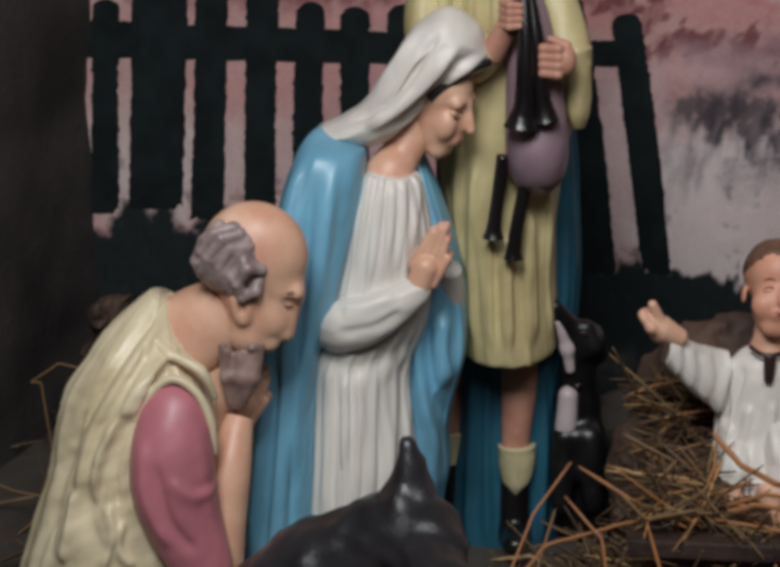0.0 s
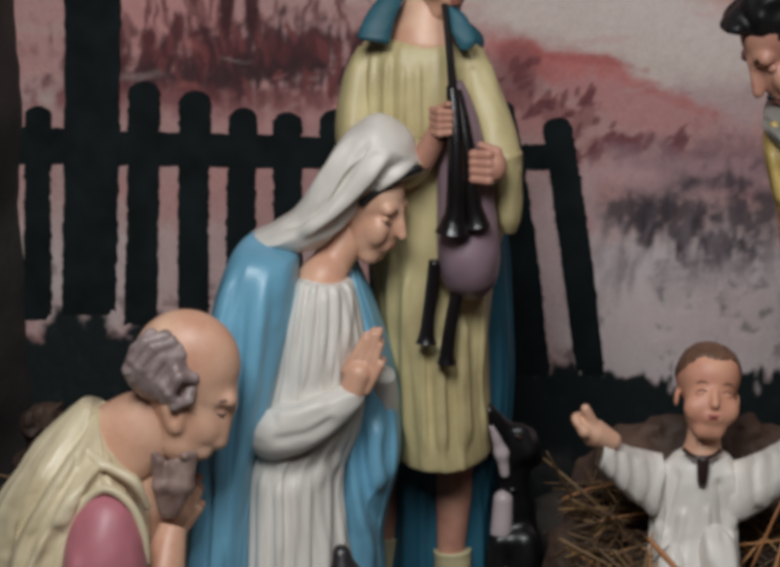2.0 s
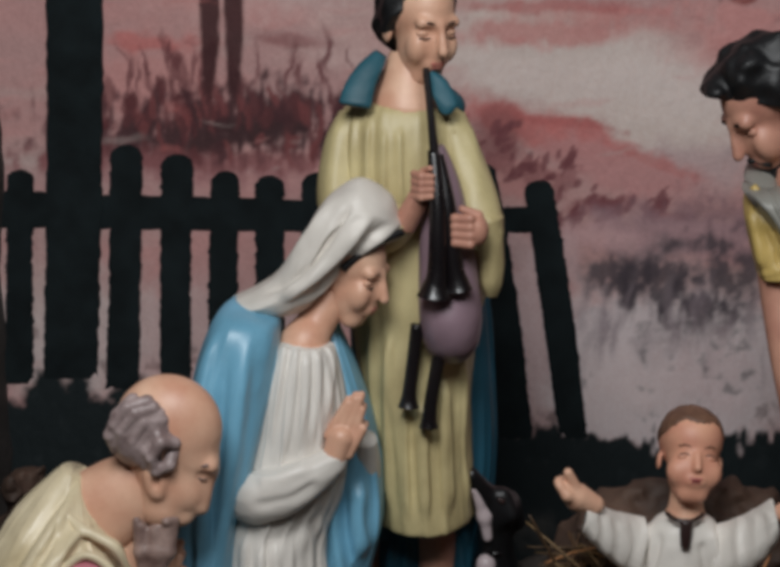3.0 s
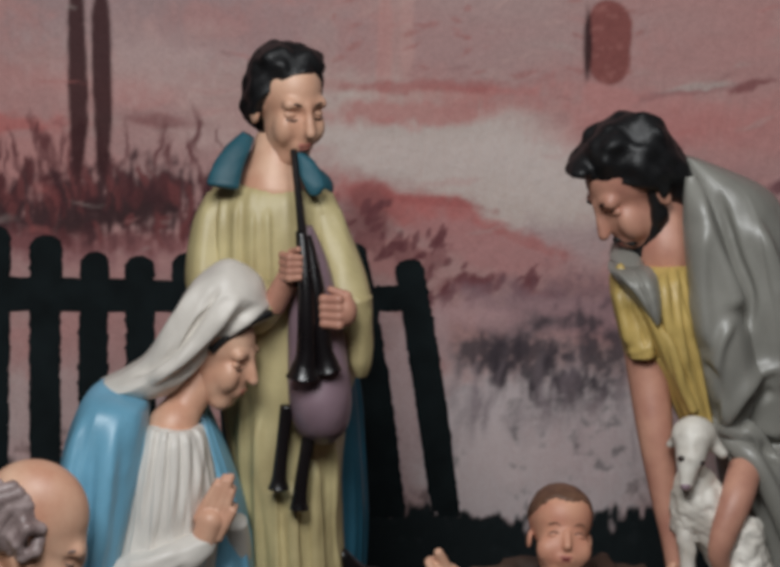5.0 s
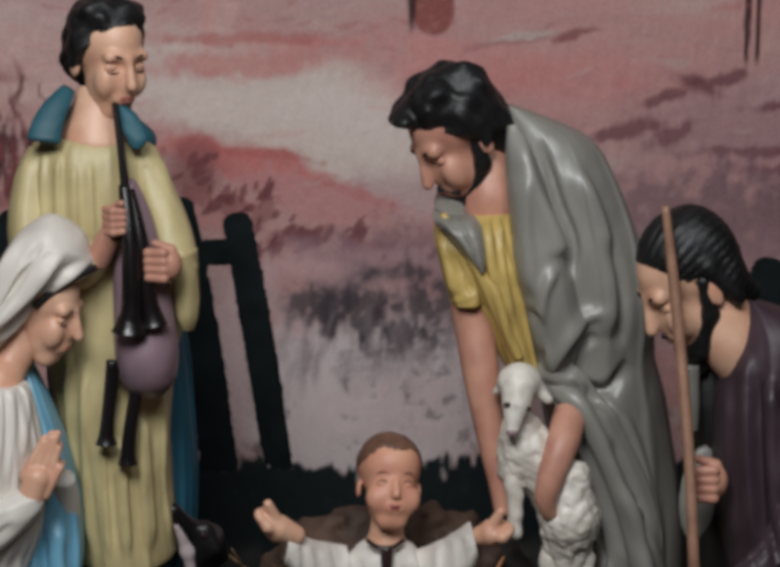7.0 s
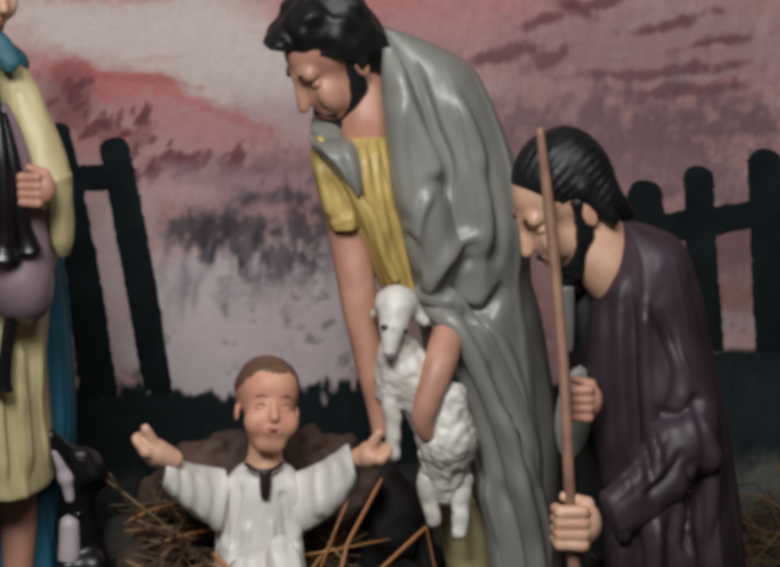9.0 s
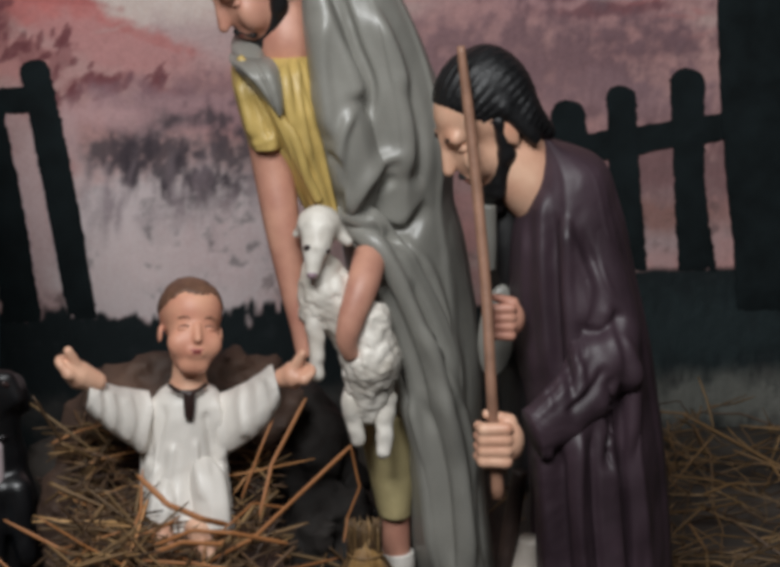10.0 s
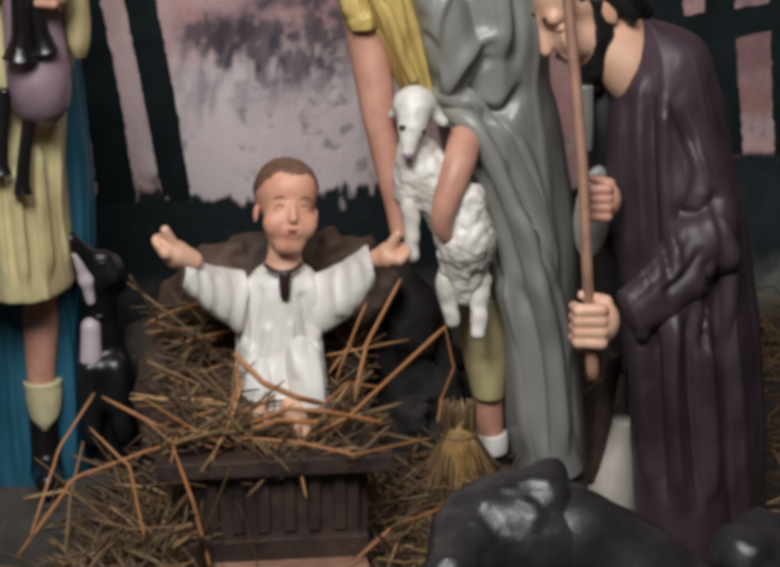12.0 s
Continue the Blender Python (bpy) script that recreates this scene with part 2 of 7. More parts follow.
def blob(prims, voxel=0.003, smooth=0.008, rough=None, cut=None, dents=()):
    """One smooth skin round balls and tapered limbs, by surface nets."""
    lo = np.min([p[1] - p[2].max() if p[0] == "ball" else np.minimum(p[1], p[2]) - max(p[3:]) for p in prims], 0) - 3 * voxel
    hi = np.max([p[1] + p[2].max() if p[0] == "ball" else np.maximum(p[1], p[2]) + max(p[3:]) for p in prims], 0) + 3 * voxel
    axes = [np.arange(a, b + voxel, voxel) for a, b in zip(lo, hi)]
    g = np.stack(np.meshgrid(*axes, indexing="ij"), -1)
    field = None
    for p in prims:
        if p[0] == "ball":
            q = g - p[1]
            if p[3] is not None:
                q = q @ p[3]
            k = np.sqrt(((q / p[2]) ** 2).sum(-1))
            d = (k - 1) * p[2].min() if p[2].max() < 1.6 * p[2].min() else k * (k - 1) / (np.sqrt(((q / p[2] ** 2) ** 2).sum(-1)) + 1e-9)
        else:
            a, b, ra, rb = p[1:]
            t = np.clip(((g - a) @ (b - a)) / ((b - a) @ (b - a)), 0, 1)
            d = np.sqrt(((g - a - t[..., None] * (b - a)) ** 2).sum(-1)) - ra - (rb - ra) * t
        if field is None:
            field = d
        else:
            h = np.clip(0.5 + 0.5 * (field - d) / smooth, 0, 1)
            field = field * (1 - h) + d * h - smooth * h * (1 - h)
    for centre, radii in dents:
        d = (np.sqrt((((g - centre) / np.array(radii)) ** 2).sum(-1)) - 1) * min(radii)
        h = np.clip(0.5 - 0.5 * (field + d) / 0.004, 0, 1)
        field = field * (1 - h) - d * h + 0.004 * h * (1 - h)
    if rough is not None:
        field = field + rough(g)
    if cut is not None:
        field = np.maximum(field, cut(g))
    inside = field < 0
    sx, sy, sz = (s - 1 for s in field.shape)
    total, hits = np.zeros((sx, sy, sz, 3)), np.zeros((sx, sy, sz))
    corner = lambda o: tuple(slice(o[k], o[k] + (sx, sy, sz)[k]) for k in range(3))
    for axis in range(3):
        for u in (0, 1):
            for v in (0, 1):
                o = [u, v]
                o.insert(axis, 0)
                e = list(o)
                e[axis] = 1
                fa, fb = field[corner(o)], field[corner(e)]
                cross = (fa < 0) != (fb < 0)
                t = np.where(cross, fa / np.where(cross, fa - fb, 1), 0)
                for k in range(3):
                    total[..., k] += cross * (o[k] + (t if k == axis else 0))
                hits += cross
    live = hits > 0
    index = np.full(live.shape, -1)
    index[live] = np.arange(live.sum())
    cell = np.argwhere(live)
    verts = lo + voxel * (cell + total[live] / hits[live][:, None])
    faces = []
    for axis in range(3):
        u, v = [k for k in range(3) if k != axis]
        sl0, sl1 = [slice(1, -1)] * 3, [slice(1, -1)] * 3
        sl0[axis], sl1[axis] = slice(0, -1), slice(1, None)
        a, b = inside[tuple(sl0)], inside[tuple(sl1)]
        for sign, mask in ((1, a & ~b), (-1, b & ~a)):
            at = np.argwhere(mask)
            at[:, u] += 1
            at[:, v] += 1
            if not len(at):
                continue
            step = lambda du, dv: index[tuple((at - du * np.eye(3, dtype=int)[u] - dv * np.eye(3, dtype=int)[v]).T)]
            q = np.stack([step(0, 0), step(1, 0), step(1, 1), step(0, 1)], -1)
            if (sign < 0) != (axis == 1):
                q = q[:, ::-1]
            faces += q.tolist()
    return verts, faces


def placed(shape, m):
    v, f = shape
    a = np.array(m)
    return v @ a[:3, :3].T + a[:3, 3], f


def mesh_of(name, pieces, smooth=True):
    """One mesh from (vertices, faces), material pairs."""
    verts, faces, slots, mats = [], [], [], []
    base = 0
    for (v, f), mat in pieces:
        if mat not in mats:
            mats.append(mat)
        verts.append(np.asarray(v))
        faces += [[i + base for i in q] for q in f]
        slots += [mats.index(mat)] * len(f)
        base += len(v)
    me = bpy.data.meshes.new(name)
    me.from_pydata(np.concatenate(verts).tolist(), [], faces)
    for mat in mats:
        me.materials.append(mat)
    me.polygons.foreach_set("material_index", slots)
    me.polygons.foreach_set("use_smooth", [smooth] * len(faces))
    me.update()
    return me


def thing(name, pieces, label, category, group="", kind="", smooth=True):
    return tagged(new(name, mesh_of(name, pieces, smooth)), label, category, group, kind)


def part(name, pieces, parent, label="", smooth=False):
    ob = new(name, mesh_of(name, pieces, smooth))
    ob.parent = parent
    return tagged(ob, label)


def box(a, b):
    (x0, y0, z0), (x1, y1, z1) = a, b
    v = [(x, y, z) for x in (x0, x1) for y in (y0, y1) for z in (z0, z1)]
    return np.array(v, float), [[0, 1, 3, 2], [4, 6, 7, 5], [0, 4, 5, 1], [2, 3, 7, 6], [0, 2, 6, 4], [1, 5, 7, 3]]


# ---- structure ----
WALL_Y = 0.62
thing("floor", [(box((-2.5, -3.5, -0.1), (2.5, WALL_Y + 0.1, 0)), FLOOR)], "grey-brown floor of the display under scattered straw", "floor", kind="structure", smooth=False)
thing("ceiling", [(box((-2.5, -3.5, 2.4), (2.5, WALL_Y + 0.1, 2.5)), PLASTER)], "plain dark ceiling over the display", "ceiling", kind="structure", smooth=False)
for nm, a, b in (("wall_west", (-2.6, -3.5, 0), (-2.5, WALL_Y, 2.4)), ("wall_east", (2.5, -3.5, 0), (2.6, WALL_Y, 2.4)), ("wall_south", (-2.5, -3.6, 0), (2.5, -3.5, 2.4))):
    thing(nm, [(box(a, b), PLASTER)], "plain dark plaster wall", "wall", kind="structure", smooth=False)


# ---- painted mural ----
STEP = 0.003
gx, gz = np.meshgrid(np.arange(-1.3, 1.45, STEP), np.arange(0, 1.3, STEP), indexing="ij")
paint = np.zeros((*gx.shape, 3)) + srgb(186, 150, 147)
U = 0.00066
wx = gx + (fbm(gx, gz, 0.06, 11) - 0.5) * 0.04
wz = gz + (fbm(gx, gz, 0.06, 21) - 0.5) * 0.03
hatch = vnoise(gx, gz * 0.25, 0.006, 31)
grainy = fbm(gx, gz, 0.02, 41)


def lay(mask, colour):
    """Brush a colour over the wall where the mask is on."""
    global paint
    paint = paint + np.clip(mask, 0, 1)[..., None] * (np.array(colour) - paint)


def dab(at, rx, rz, colour, turn=0.0, strength=1.0, edge=0.35, ragged=0.5, strokes=0.0, warp=1.0):
    """A soft brushed patch with a ragged rim; rx, rz in brush units."""
    c, s = math.cos(radians(turn)), math.sin(radians(turn))
    px, pz = gx + (wx - gx) * warp - at[0], gz + (wz - gz) * warp - at[2]
    u, v = px * c + pz * s, -px * s + pz * c
    d = np.sqrt((u / (rx * U)) ** 2 + (v / (rz * U)) ** 2) + (grainy - 0.5) * ragged * 2 + (hatch - 0.5) * strokes
    lay(strength * np.clip((1 + edge - d) / (2 * edge), 0, 1) ** 1.5, colour)


PALE, ROSE, SALMON = srgb(194, 176, 170), srgb(202, 144, 140), srgb(198, 118, 114)
MAROON, RUST, NIGHT = srgb(98, 62, 66), srgb(140, 86, 86), srgb(29, 36, 38)
# sky and building
lay(fbm(gx, gz * 3, 0.16, 51) * 0.9 - 0.12, ROSE)
lay((fbm(gx, gz * 4, 0.2, 61) - 0.52) * 2.2, PALE)
dab((-0.3434, 0.62, 0.8583), 330, 110, srgb(176, 150, 150), 0, 0.8)
dab((0.0618, 0.62, 0.8392), 330, 90, srgb(186, 152, 150), 0, 0.7)
dab((-0.0412, 0.62, 0.8328), 24, 110, srgb(200, 158, 152), 0, 0.6)
dab((-0.1443, 0.62, 0.8328), 30, 100, srgb(190, 160, 156), 0, 0.5)
dab((0.0103, 0.62, 0.7633), 190, 14, SALMON, 2, 0.8)
dab((-0.1448, 0.62, 0.7684), 120, 12, SALMON, -4, 0.6)
dab((-0.4099, 0.62, 0.7684), 160, 34, ROSE, -8, 0.8)
dab((-0.1454, 0.62, 0.7036), 190, 40, ROSE, -10, 0.6)
dab((0.3538, 0.62, 0.7296), 300, 60, ROSE, -6, 0.8)
dab((0.3206, 0.62, 0.7684), 160, 10, srgb(160, 110, 110), 4, 0.6)
dab((0.3528, 0.62, 0.7749), 70, 8, PALE, 3, 0.8)
dab((0.4239, 0.62, 0.7749), 50, 8, RUST, 8, 0.8)
dab((-0.0026, 0.62, 0.6971), 400, 105, srgb(210, 192, 184), -12, 1.0, 0.4, 0.3)
dab((0.1342, 0.62, 0.6318), 190, 120, srgb(214, 196, 188), -20, 1.0, 0.4, 0.3)
dab((0.1741, 0.62, 0.5593), 150, 60, srgb(186, 160, 160), 0, 0.8, 0.5)
dab((0.2245, 0.62, 0.7036), 120, 60, ROSE, 0, 0.6, 0.5)
dab((0.1404, 0, 0.6743), 210, 70, srgb(222, 206, 200), -14, 0.7, 0.6, 0.4)
dab((-0.0416, 0, 0.6841), 190, 60, srgb(220, 202, 196), -8, 0.6, 0.6, 0.4)
dab((-0.0155, 0, 0.7393), 230, 26, srgb(196, 124, 120), 4, 0.7, 0.5, 0.6, 0.3)
dab((0.2957, 0, 0.7199), 200, 36, srgb(200, 132, 128), 4, 0.6, 0.6, 0.6, 0.3)
dab((-0.0606, 0, 0.8328), 16, 130, srgb(206, 152, 146), 0, 0.6, 0.25, 0.3, 0.2, 0.3)
dab((-0.0316, 0, 0.8392), 14, 110, srgb(208, 164, 158), 0, 0.6, 0.25, 0.3, 0.2, 0.3)
dab((-0.2921, 0, 0.852), 130, 40, srgb(196, 136, 132), 0, 0.5, 0.5, 0.6, 0.3)
for k in range(60):
    r = np.random.RandomState(4200 + k)
    dab((r.uniform(-0.1437, 0.1899), 0, r.uniform(0.7781, 0.95)), r.uniform(6, 26), r.uniform(3, 7), (srgb(176, 110, 106), srgb(204, 168, 162))[k % 2], r.uniform(-10, 40), 0.45, 0.3, 0.6)
dab((-0.3704, 0, 0.8006), 190, 80, srgb(210, 180, 175), 0, 0.6, 0.6, 0.5, 0.3)
dab((-0.2947, 0, 0.7036), 90, 30, srgb(214, 186, 180), -6, 0.5, 0.6, 0.5, 0.3)
# hill behind the piper
dab((-0.0157, 0.62, 0.6121), 200, 38, SALMON, -18, 0.95, 0.3)
dab((0.0759, 0.62, 0.5593), 200, 50, srgb(192, 138, 136), -18, 0.9, 0.4)
dab((-0.0875, 0.62, 0.6055), 60, 70, RUST, -25, 0.7)
dab((-0.055, 0.62, 0.5461), 80, 60, ROSE, 0, 0.8)
for at, rx, rz, turn in (((-0.081, 0.62, 0.5857), 40, 40, -20), ((-0.0452, 0.62, 0.556), 34, 34, 20), ((0.0039, 0.62, 0.5461), 52, 34, 35), ((0.0302, 0.62, 0.5062), 46, 30, -20), ((0.0663, 0.62, 0.5142), 42, 17, 10), ((0.1319, 0.62, 0.5129), 28, 26, 0), ((0.1484, 0.62, 0.5029), 60, 9, -8)):
    dab(at, rx, rz, srgb(136, 84, 86), turn, 0.6, 0.2, 0.7, 0.4)
for k in range(70):
    r = np.random.RandomState(900 + k)
    cx, cz, sx, sz = (
        (-0.0809, 0.6054, 0.022, 0.03), (-0.0353, 0.5592, 0.026, 0.014), (0.0105, 0.5659, 0.014, 0.014),
        (0.0236, 0.5261, 0.03, 0.018), (0.063, 0.5095, 0.022, 0.008), (0.1352, 0.5161, 0.012, 0.01), (0.0105, 0.4928, 0.02, 0.01),
    )[k % 7]
    dab((cx + r.normal(0, sx * 0.7), 0, cz + r.normal(0, sz * 0.7)), r.uniform(10, 24), r.uniform(4, 10), srgb(122, 72, 76), r.uniform(20, 70), 0.75, 0.12, 0.4, 0.2, 0.3)
dab((0.0104, 0, 0.6219), 130, 10, srgb(176, 98, 96), -10, 0.55, 0.3, 0.7, 0.3, 0.5)
dab((0.1151, 0, 0.5725), 110, 9, srgb(186, 112, 108), -22, 0.5, 0.3, 0.7, 0.3, 0.5)
dab((-0.0155, 0, 0.7716), 200, 11, srgb(176, 100, 98), 3, 0.6, 0.5, 1.0, 0.4, 1.2)
# lake, dark wood and its reflection
dab((0.1684, 0.62, 0.4729), 240, 60, srgb(160, 128, 134), 0, 0.7)
dab((0.1436, 0.62, 0.2905), 320, 210, srgb(218, 202, 202), 0, 1.0, 0.3, 0.3)
dab((0.2074, 0.62, 0.5062), 150, 30, srgb(128, 98, 104), -4, 0.55, 0.4, 0.6, 0.5)
for at, rx, rz in (((0.0567, 0.62, 0.426), 62, 66), ((0.1426, 0.62, 0.4125), 90, 84), ((0.2152, 0.62, 0.4125), 90, 110), ((0.1029, 0.62, 0.4192), 60, 50), ((0.1827, 0.62, 0.3585), 80, 60)):
    dab(at, rx * 0.92, rz * 0.85, srgb(70, 61, 67), 0, 0.85, 0.5, 1.0, 0.45)
for k in range(26):
    r = np.random.RandomState(700 + k)
    dab((0.1432, 0.62, 0.3382) + np.array((r.uniform(-0.12, 0.14), 0, r.uniform(-0.05, 0.05))), r.uniform(5, 14), r.uniform(40, 90), srgb(144, 128, 133), r.uniform(-12, 4), 0.4, 0.5)
dab((0.0971, 0.62, 0.27), 130, 70, srgb(220, 205, 204), 0, 0.6, 0.5, 0.5, 0.4)
dab((0.1105, 0, 0.2699), 150, 70, srgb(224, 204, 203), 0, 0.75, 0.6, 0.5, 0.4)
dab((0.2035, 0, 0.2836), 100, 80, srgb(216, 192, 192), 0, 0.6, 0.6, 0.5, 0.4)
dab((-0.0259, 0, 0.3041), 50, 110, srgb(204, 176, 176), -6, 0.7, 0.5, 0.4)
dab((-0.041, 0, 0.3922), 46, 150, srgb(214, 186, 186), 6, 0.8, 0.5, 0.4)
dab((0.05, 0, 0.4695), 90, 26, srgb(204, 164, 164), -4, 0.7, 0.5, 0.7, 0.4)
dab((0.004, 0, 0.4393), 30, 60, srgb(204, 170, 170), 0, 0.7, 0.5, 0.5, 0.4)
# right-hand clouds and thicket
dab((0.6909, 0.62, 0.6484), 330, 120, srgb(170, 132, 136), 0, 0.8, 0.5)
for at, rx, rz, turn in (((0.4833, 0.62, 0.647), 85, 15, 8), ((0.5434, 0.62, 0.6399), 45, 18, 20), ((0.5423, 0.62, 0.6957), 60, 14, 25), ((0.5786, 0.62, 0.7085), 50, 16, -20), ((0.6918, 0.62, 0.6218), 190, 12, 4), ((0.74, 0.62, 0.598), 150, 16, 2), ((0.7099, 0.62, 0.6878), 90, 12, 8), ((0.6151, 0.62, 0.7147), 60, 14, 10), ((0.7785, 0.62, 0.6608), 80, 10, 6)):
    dab(at, rx, rz, srgb(120, 76, 82), turn, 0.85, 0.4, 0.6, 0.4)
dab((0.5792, 0.62, 0.5364), 340, 70, srgb(108, 88, 96), 0, 0.7, 0.6, 1.1, 0.4)
dab((0.7289, 0.62, 0.5276), 200, 90, srgb(114, 88, 96), 0, 0.8, 0.6, 1.2, 0.4)
dab((0.7533, 0.62, 0.4717), 220, 60, srgb(150, 122, 128), 0, 0.7, 0.6, 1.1, 0.4)
dab((0.5819, 0.62, 0.4691), 330, 230, srgb(152, 118, 120), 0, 0.5, 0.6)
dab((0.8053, 0.62, 0.3742), 280, 110, srgb(122, 92, 94), 0, 0.85, 0.5, 0.6, 0.6)
dab((0.8154, 0.62, 0.29), 180, 80, srgb(170, 146, 146), 0, 1.0, 0.5)
dab((0.8146, 0.62, 0.3112), 190, 40, srgb(140, 96, 86), 0, 0.7, 0.5)
# left-hand thicket and ground
dab((-0.5307, 0.62, 0.6586), 180, 110, ROSE, 0, 0.8)
dab((-0.5357, 0.62, 0.7209), 90, 20, SALMON, 0, 0.8)
dab((-0.3588, 0.62, 0.7249), 90, 16, RUST, -4, 0.6)
dab((-0.4392, 0.62, 0.6196), 300, 62, MAROON, 0, 0.95, 0.35, 0.7, 0.8)
dab((-0.559, 0.62, 0.5858), 200, 46, MAROON, 0, 0.8, 0.4, 0.8, 0.6)
dab((-0.3733, 0.62, 0.6201), 110, 70, srgb(70, 52, 55), 0, 0.8, 0.4, 0.8, 0.8)
dab((-0.4581, 0, 0.611), 215, 62, srgb(76, 54, 56), 0, 0.75, 0.45, 0.9, 0.7)
dab((-0.4333, 0, 0.612), 150, 50, srgb(84, 56, 58), 0, 0.7, 0.45, 0.9, 0.7)
dab((-0.4736, 0.62, 0.5531), 330, 34, srgb(176, 128, 128), 0, 0.75, 0.5, 1.0, 0.5)
dab((-0.4733, 0.62, 0.5664), 330, 26, srgb(130, 72, 74), 0, 0.6, 0.5, 1.0, 0.8)
for k in range(46):
    r = np.random.RandomState(300 + k)
    dab((-0.5969, 0.62, 0.6517) + np.array((r.uniform(0, 0.32), 0, r.uniform(-0.03, 0.06))), r.uniform(3, 9), r.uniform(20, 60), srgb(112, 66, 68), r.uniform(-12, 12), 0.7, 0.4)
dab((-0.4204, 0, 0.6054), 180, 46, srgb(66, 46, 48), 0, 0.65, 0.5, 1.0, 0.6)
for k in range(90):
    r = np.random.RandomState(6300 + k)
    dab((r.uniform(-0.66, -0.27), 0, r.uniform(0.575, 0.66)), r.uniform(5, 12), r.uniform(14, 40), (srgb(104, 58, 60), srgb(78, 48, 52), srgb(136, 76, 76))[k % 3], r.uniform(-22, 22), 0.6, 0.25, 0.7, 0.4)
dab((-0.6475, 0.62, 0.3214), 200, 130, srgb(204, 188, 185), 0, 0.85, 0.5, 0.5)
dab((-0.4432, 0.62, 0.318), 240, 120, srgb(200, 172, 170), 0, 0.8, 0.5, 0.5)
for at, rx, rz in (((-0.4597, 0.62, 0.7829), 20, 215), ((-0.4283, 0.62, 0.783), 21, 215), ((0.6432, 0.62, 0.7989), 7, 110), ((0.6577, 0.62, 0.7988), 6, 110)):
    dab(at, rx, rz, srgb(72, 43, 45), 0, 0.95, 0.15, 0.12, 0, 0.15)
for k in range(240):
    r = np.random.RandomState(2000 + k)
    tone = (ROSE, PALE, SALMON, srgb(150, 104, 104))[k % 4]
    dab((r.uniform(-0.9, 1.0), 0, r.uniform(0.55, 1.1)), r.uniform(8, 50), r.uniform(3, 8), tone, r.uniform(-14, 14), 0.3, 0.5)
# arch of the far building
for at, rz in (((0.229, 0, 0.8545), 46), ((0.2293, 0, 0.8328), 58), ((0.2296, 0, 0.8071), 50)):
    dab(at, 44, rz, srgb(146, 88, 84), 0, 1.0, 0.08, 0.06, 0, 0.15)
dab((0.2303, 0, 0.7581), 70, 24, ROSE, 0, 1.0, 0.3, 0.5)
for k in range(24):
    r = np.random.RandomState(5200 + k)
    dab((0.2293, 0, 0.8328) + np.array((r.uniform(-0.036, 0.036), 0, r.uniform(-0.05, 0.05))), r.uniform(4, 12), r.uniform(3, 6), srgb(176, 116, 110), r.uniform(-20, 20), 0.5, 0.3, 0.5)
dab((0.201, 0, 0.8263), 9, 72, srgb(66, 42, 44), 0, 0.95, 0.3, 0.1, 0, 0.15)
dab((0.2301, 0.62, 0.7684), 90, 16, ROSE, 0, 0.9, 0.3)
# black-green ground along the foot of the wall
foot = (0.1443, 0.62, 0.2048)[2] + 0.012 * (fbm(gx, gz, 0.05, 81) - 0.5) * 4 + 0.012 * (hatch - 0.5) * 2
lay(np.clip((foot - gz) / 0.01 + (grainy - 0.5), 0, 1), NIGHT)
left_foot = (-0.6312, 0.62, 0.262)[2] + 0.05 * (fbm(gx, gz, 0.04, 91) - 0.5) * 2
lay(np.clip((left_foot - gz) / 0.02, 0, 1) * np.clip((-0.12 - gx) / 0.03, 0, 1), NIGHT)
right_foot = (0.8172, 0.62, 0.2404)[2] + 0.01 * (fbm(gx, gz, 0.04, 101) - 0.5)
lay(np.clip((right_foot - gz) / 0.008, 0, 1) * np.clip((gx - 0.6) / 0.03, 0, 1), NIGHT)
lay(np.clip((grainy - 0.62) * 6, 0, 1) * (gz < 0.36) * 0.5, srgb(44, 50, 52))
lay(np.clip((fbm(gx, gz, 0.05, 111) - 0.45) * 3, 0, 1) * np.clip((0.1 - gz) / 0.03, 0, 1), srgb(70, 68, 66))


dab((0.9116, 0.62, 0.0443), 250, 60, srgb(112, 112, 106), 0, 0.85, 0.5, 0.6, 0.5)
dab((0.8855, 0.62, 0.1444), 220, 90, srgb(40, 50, 52), 0, 0.8, 0.5, 0.6, 0.5)


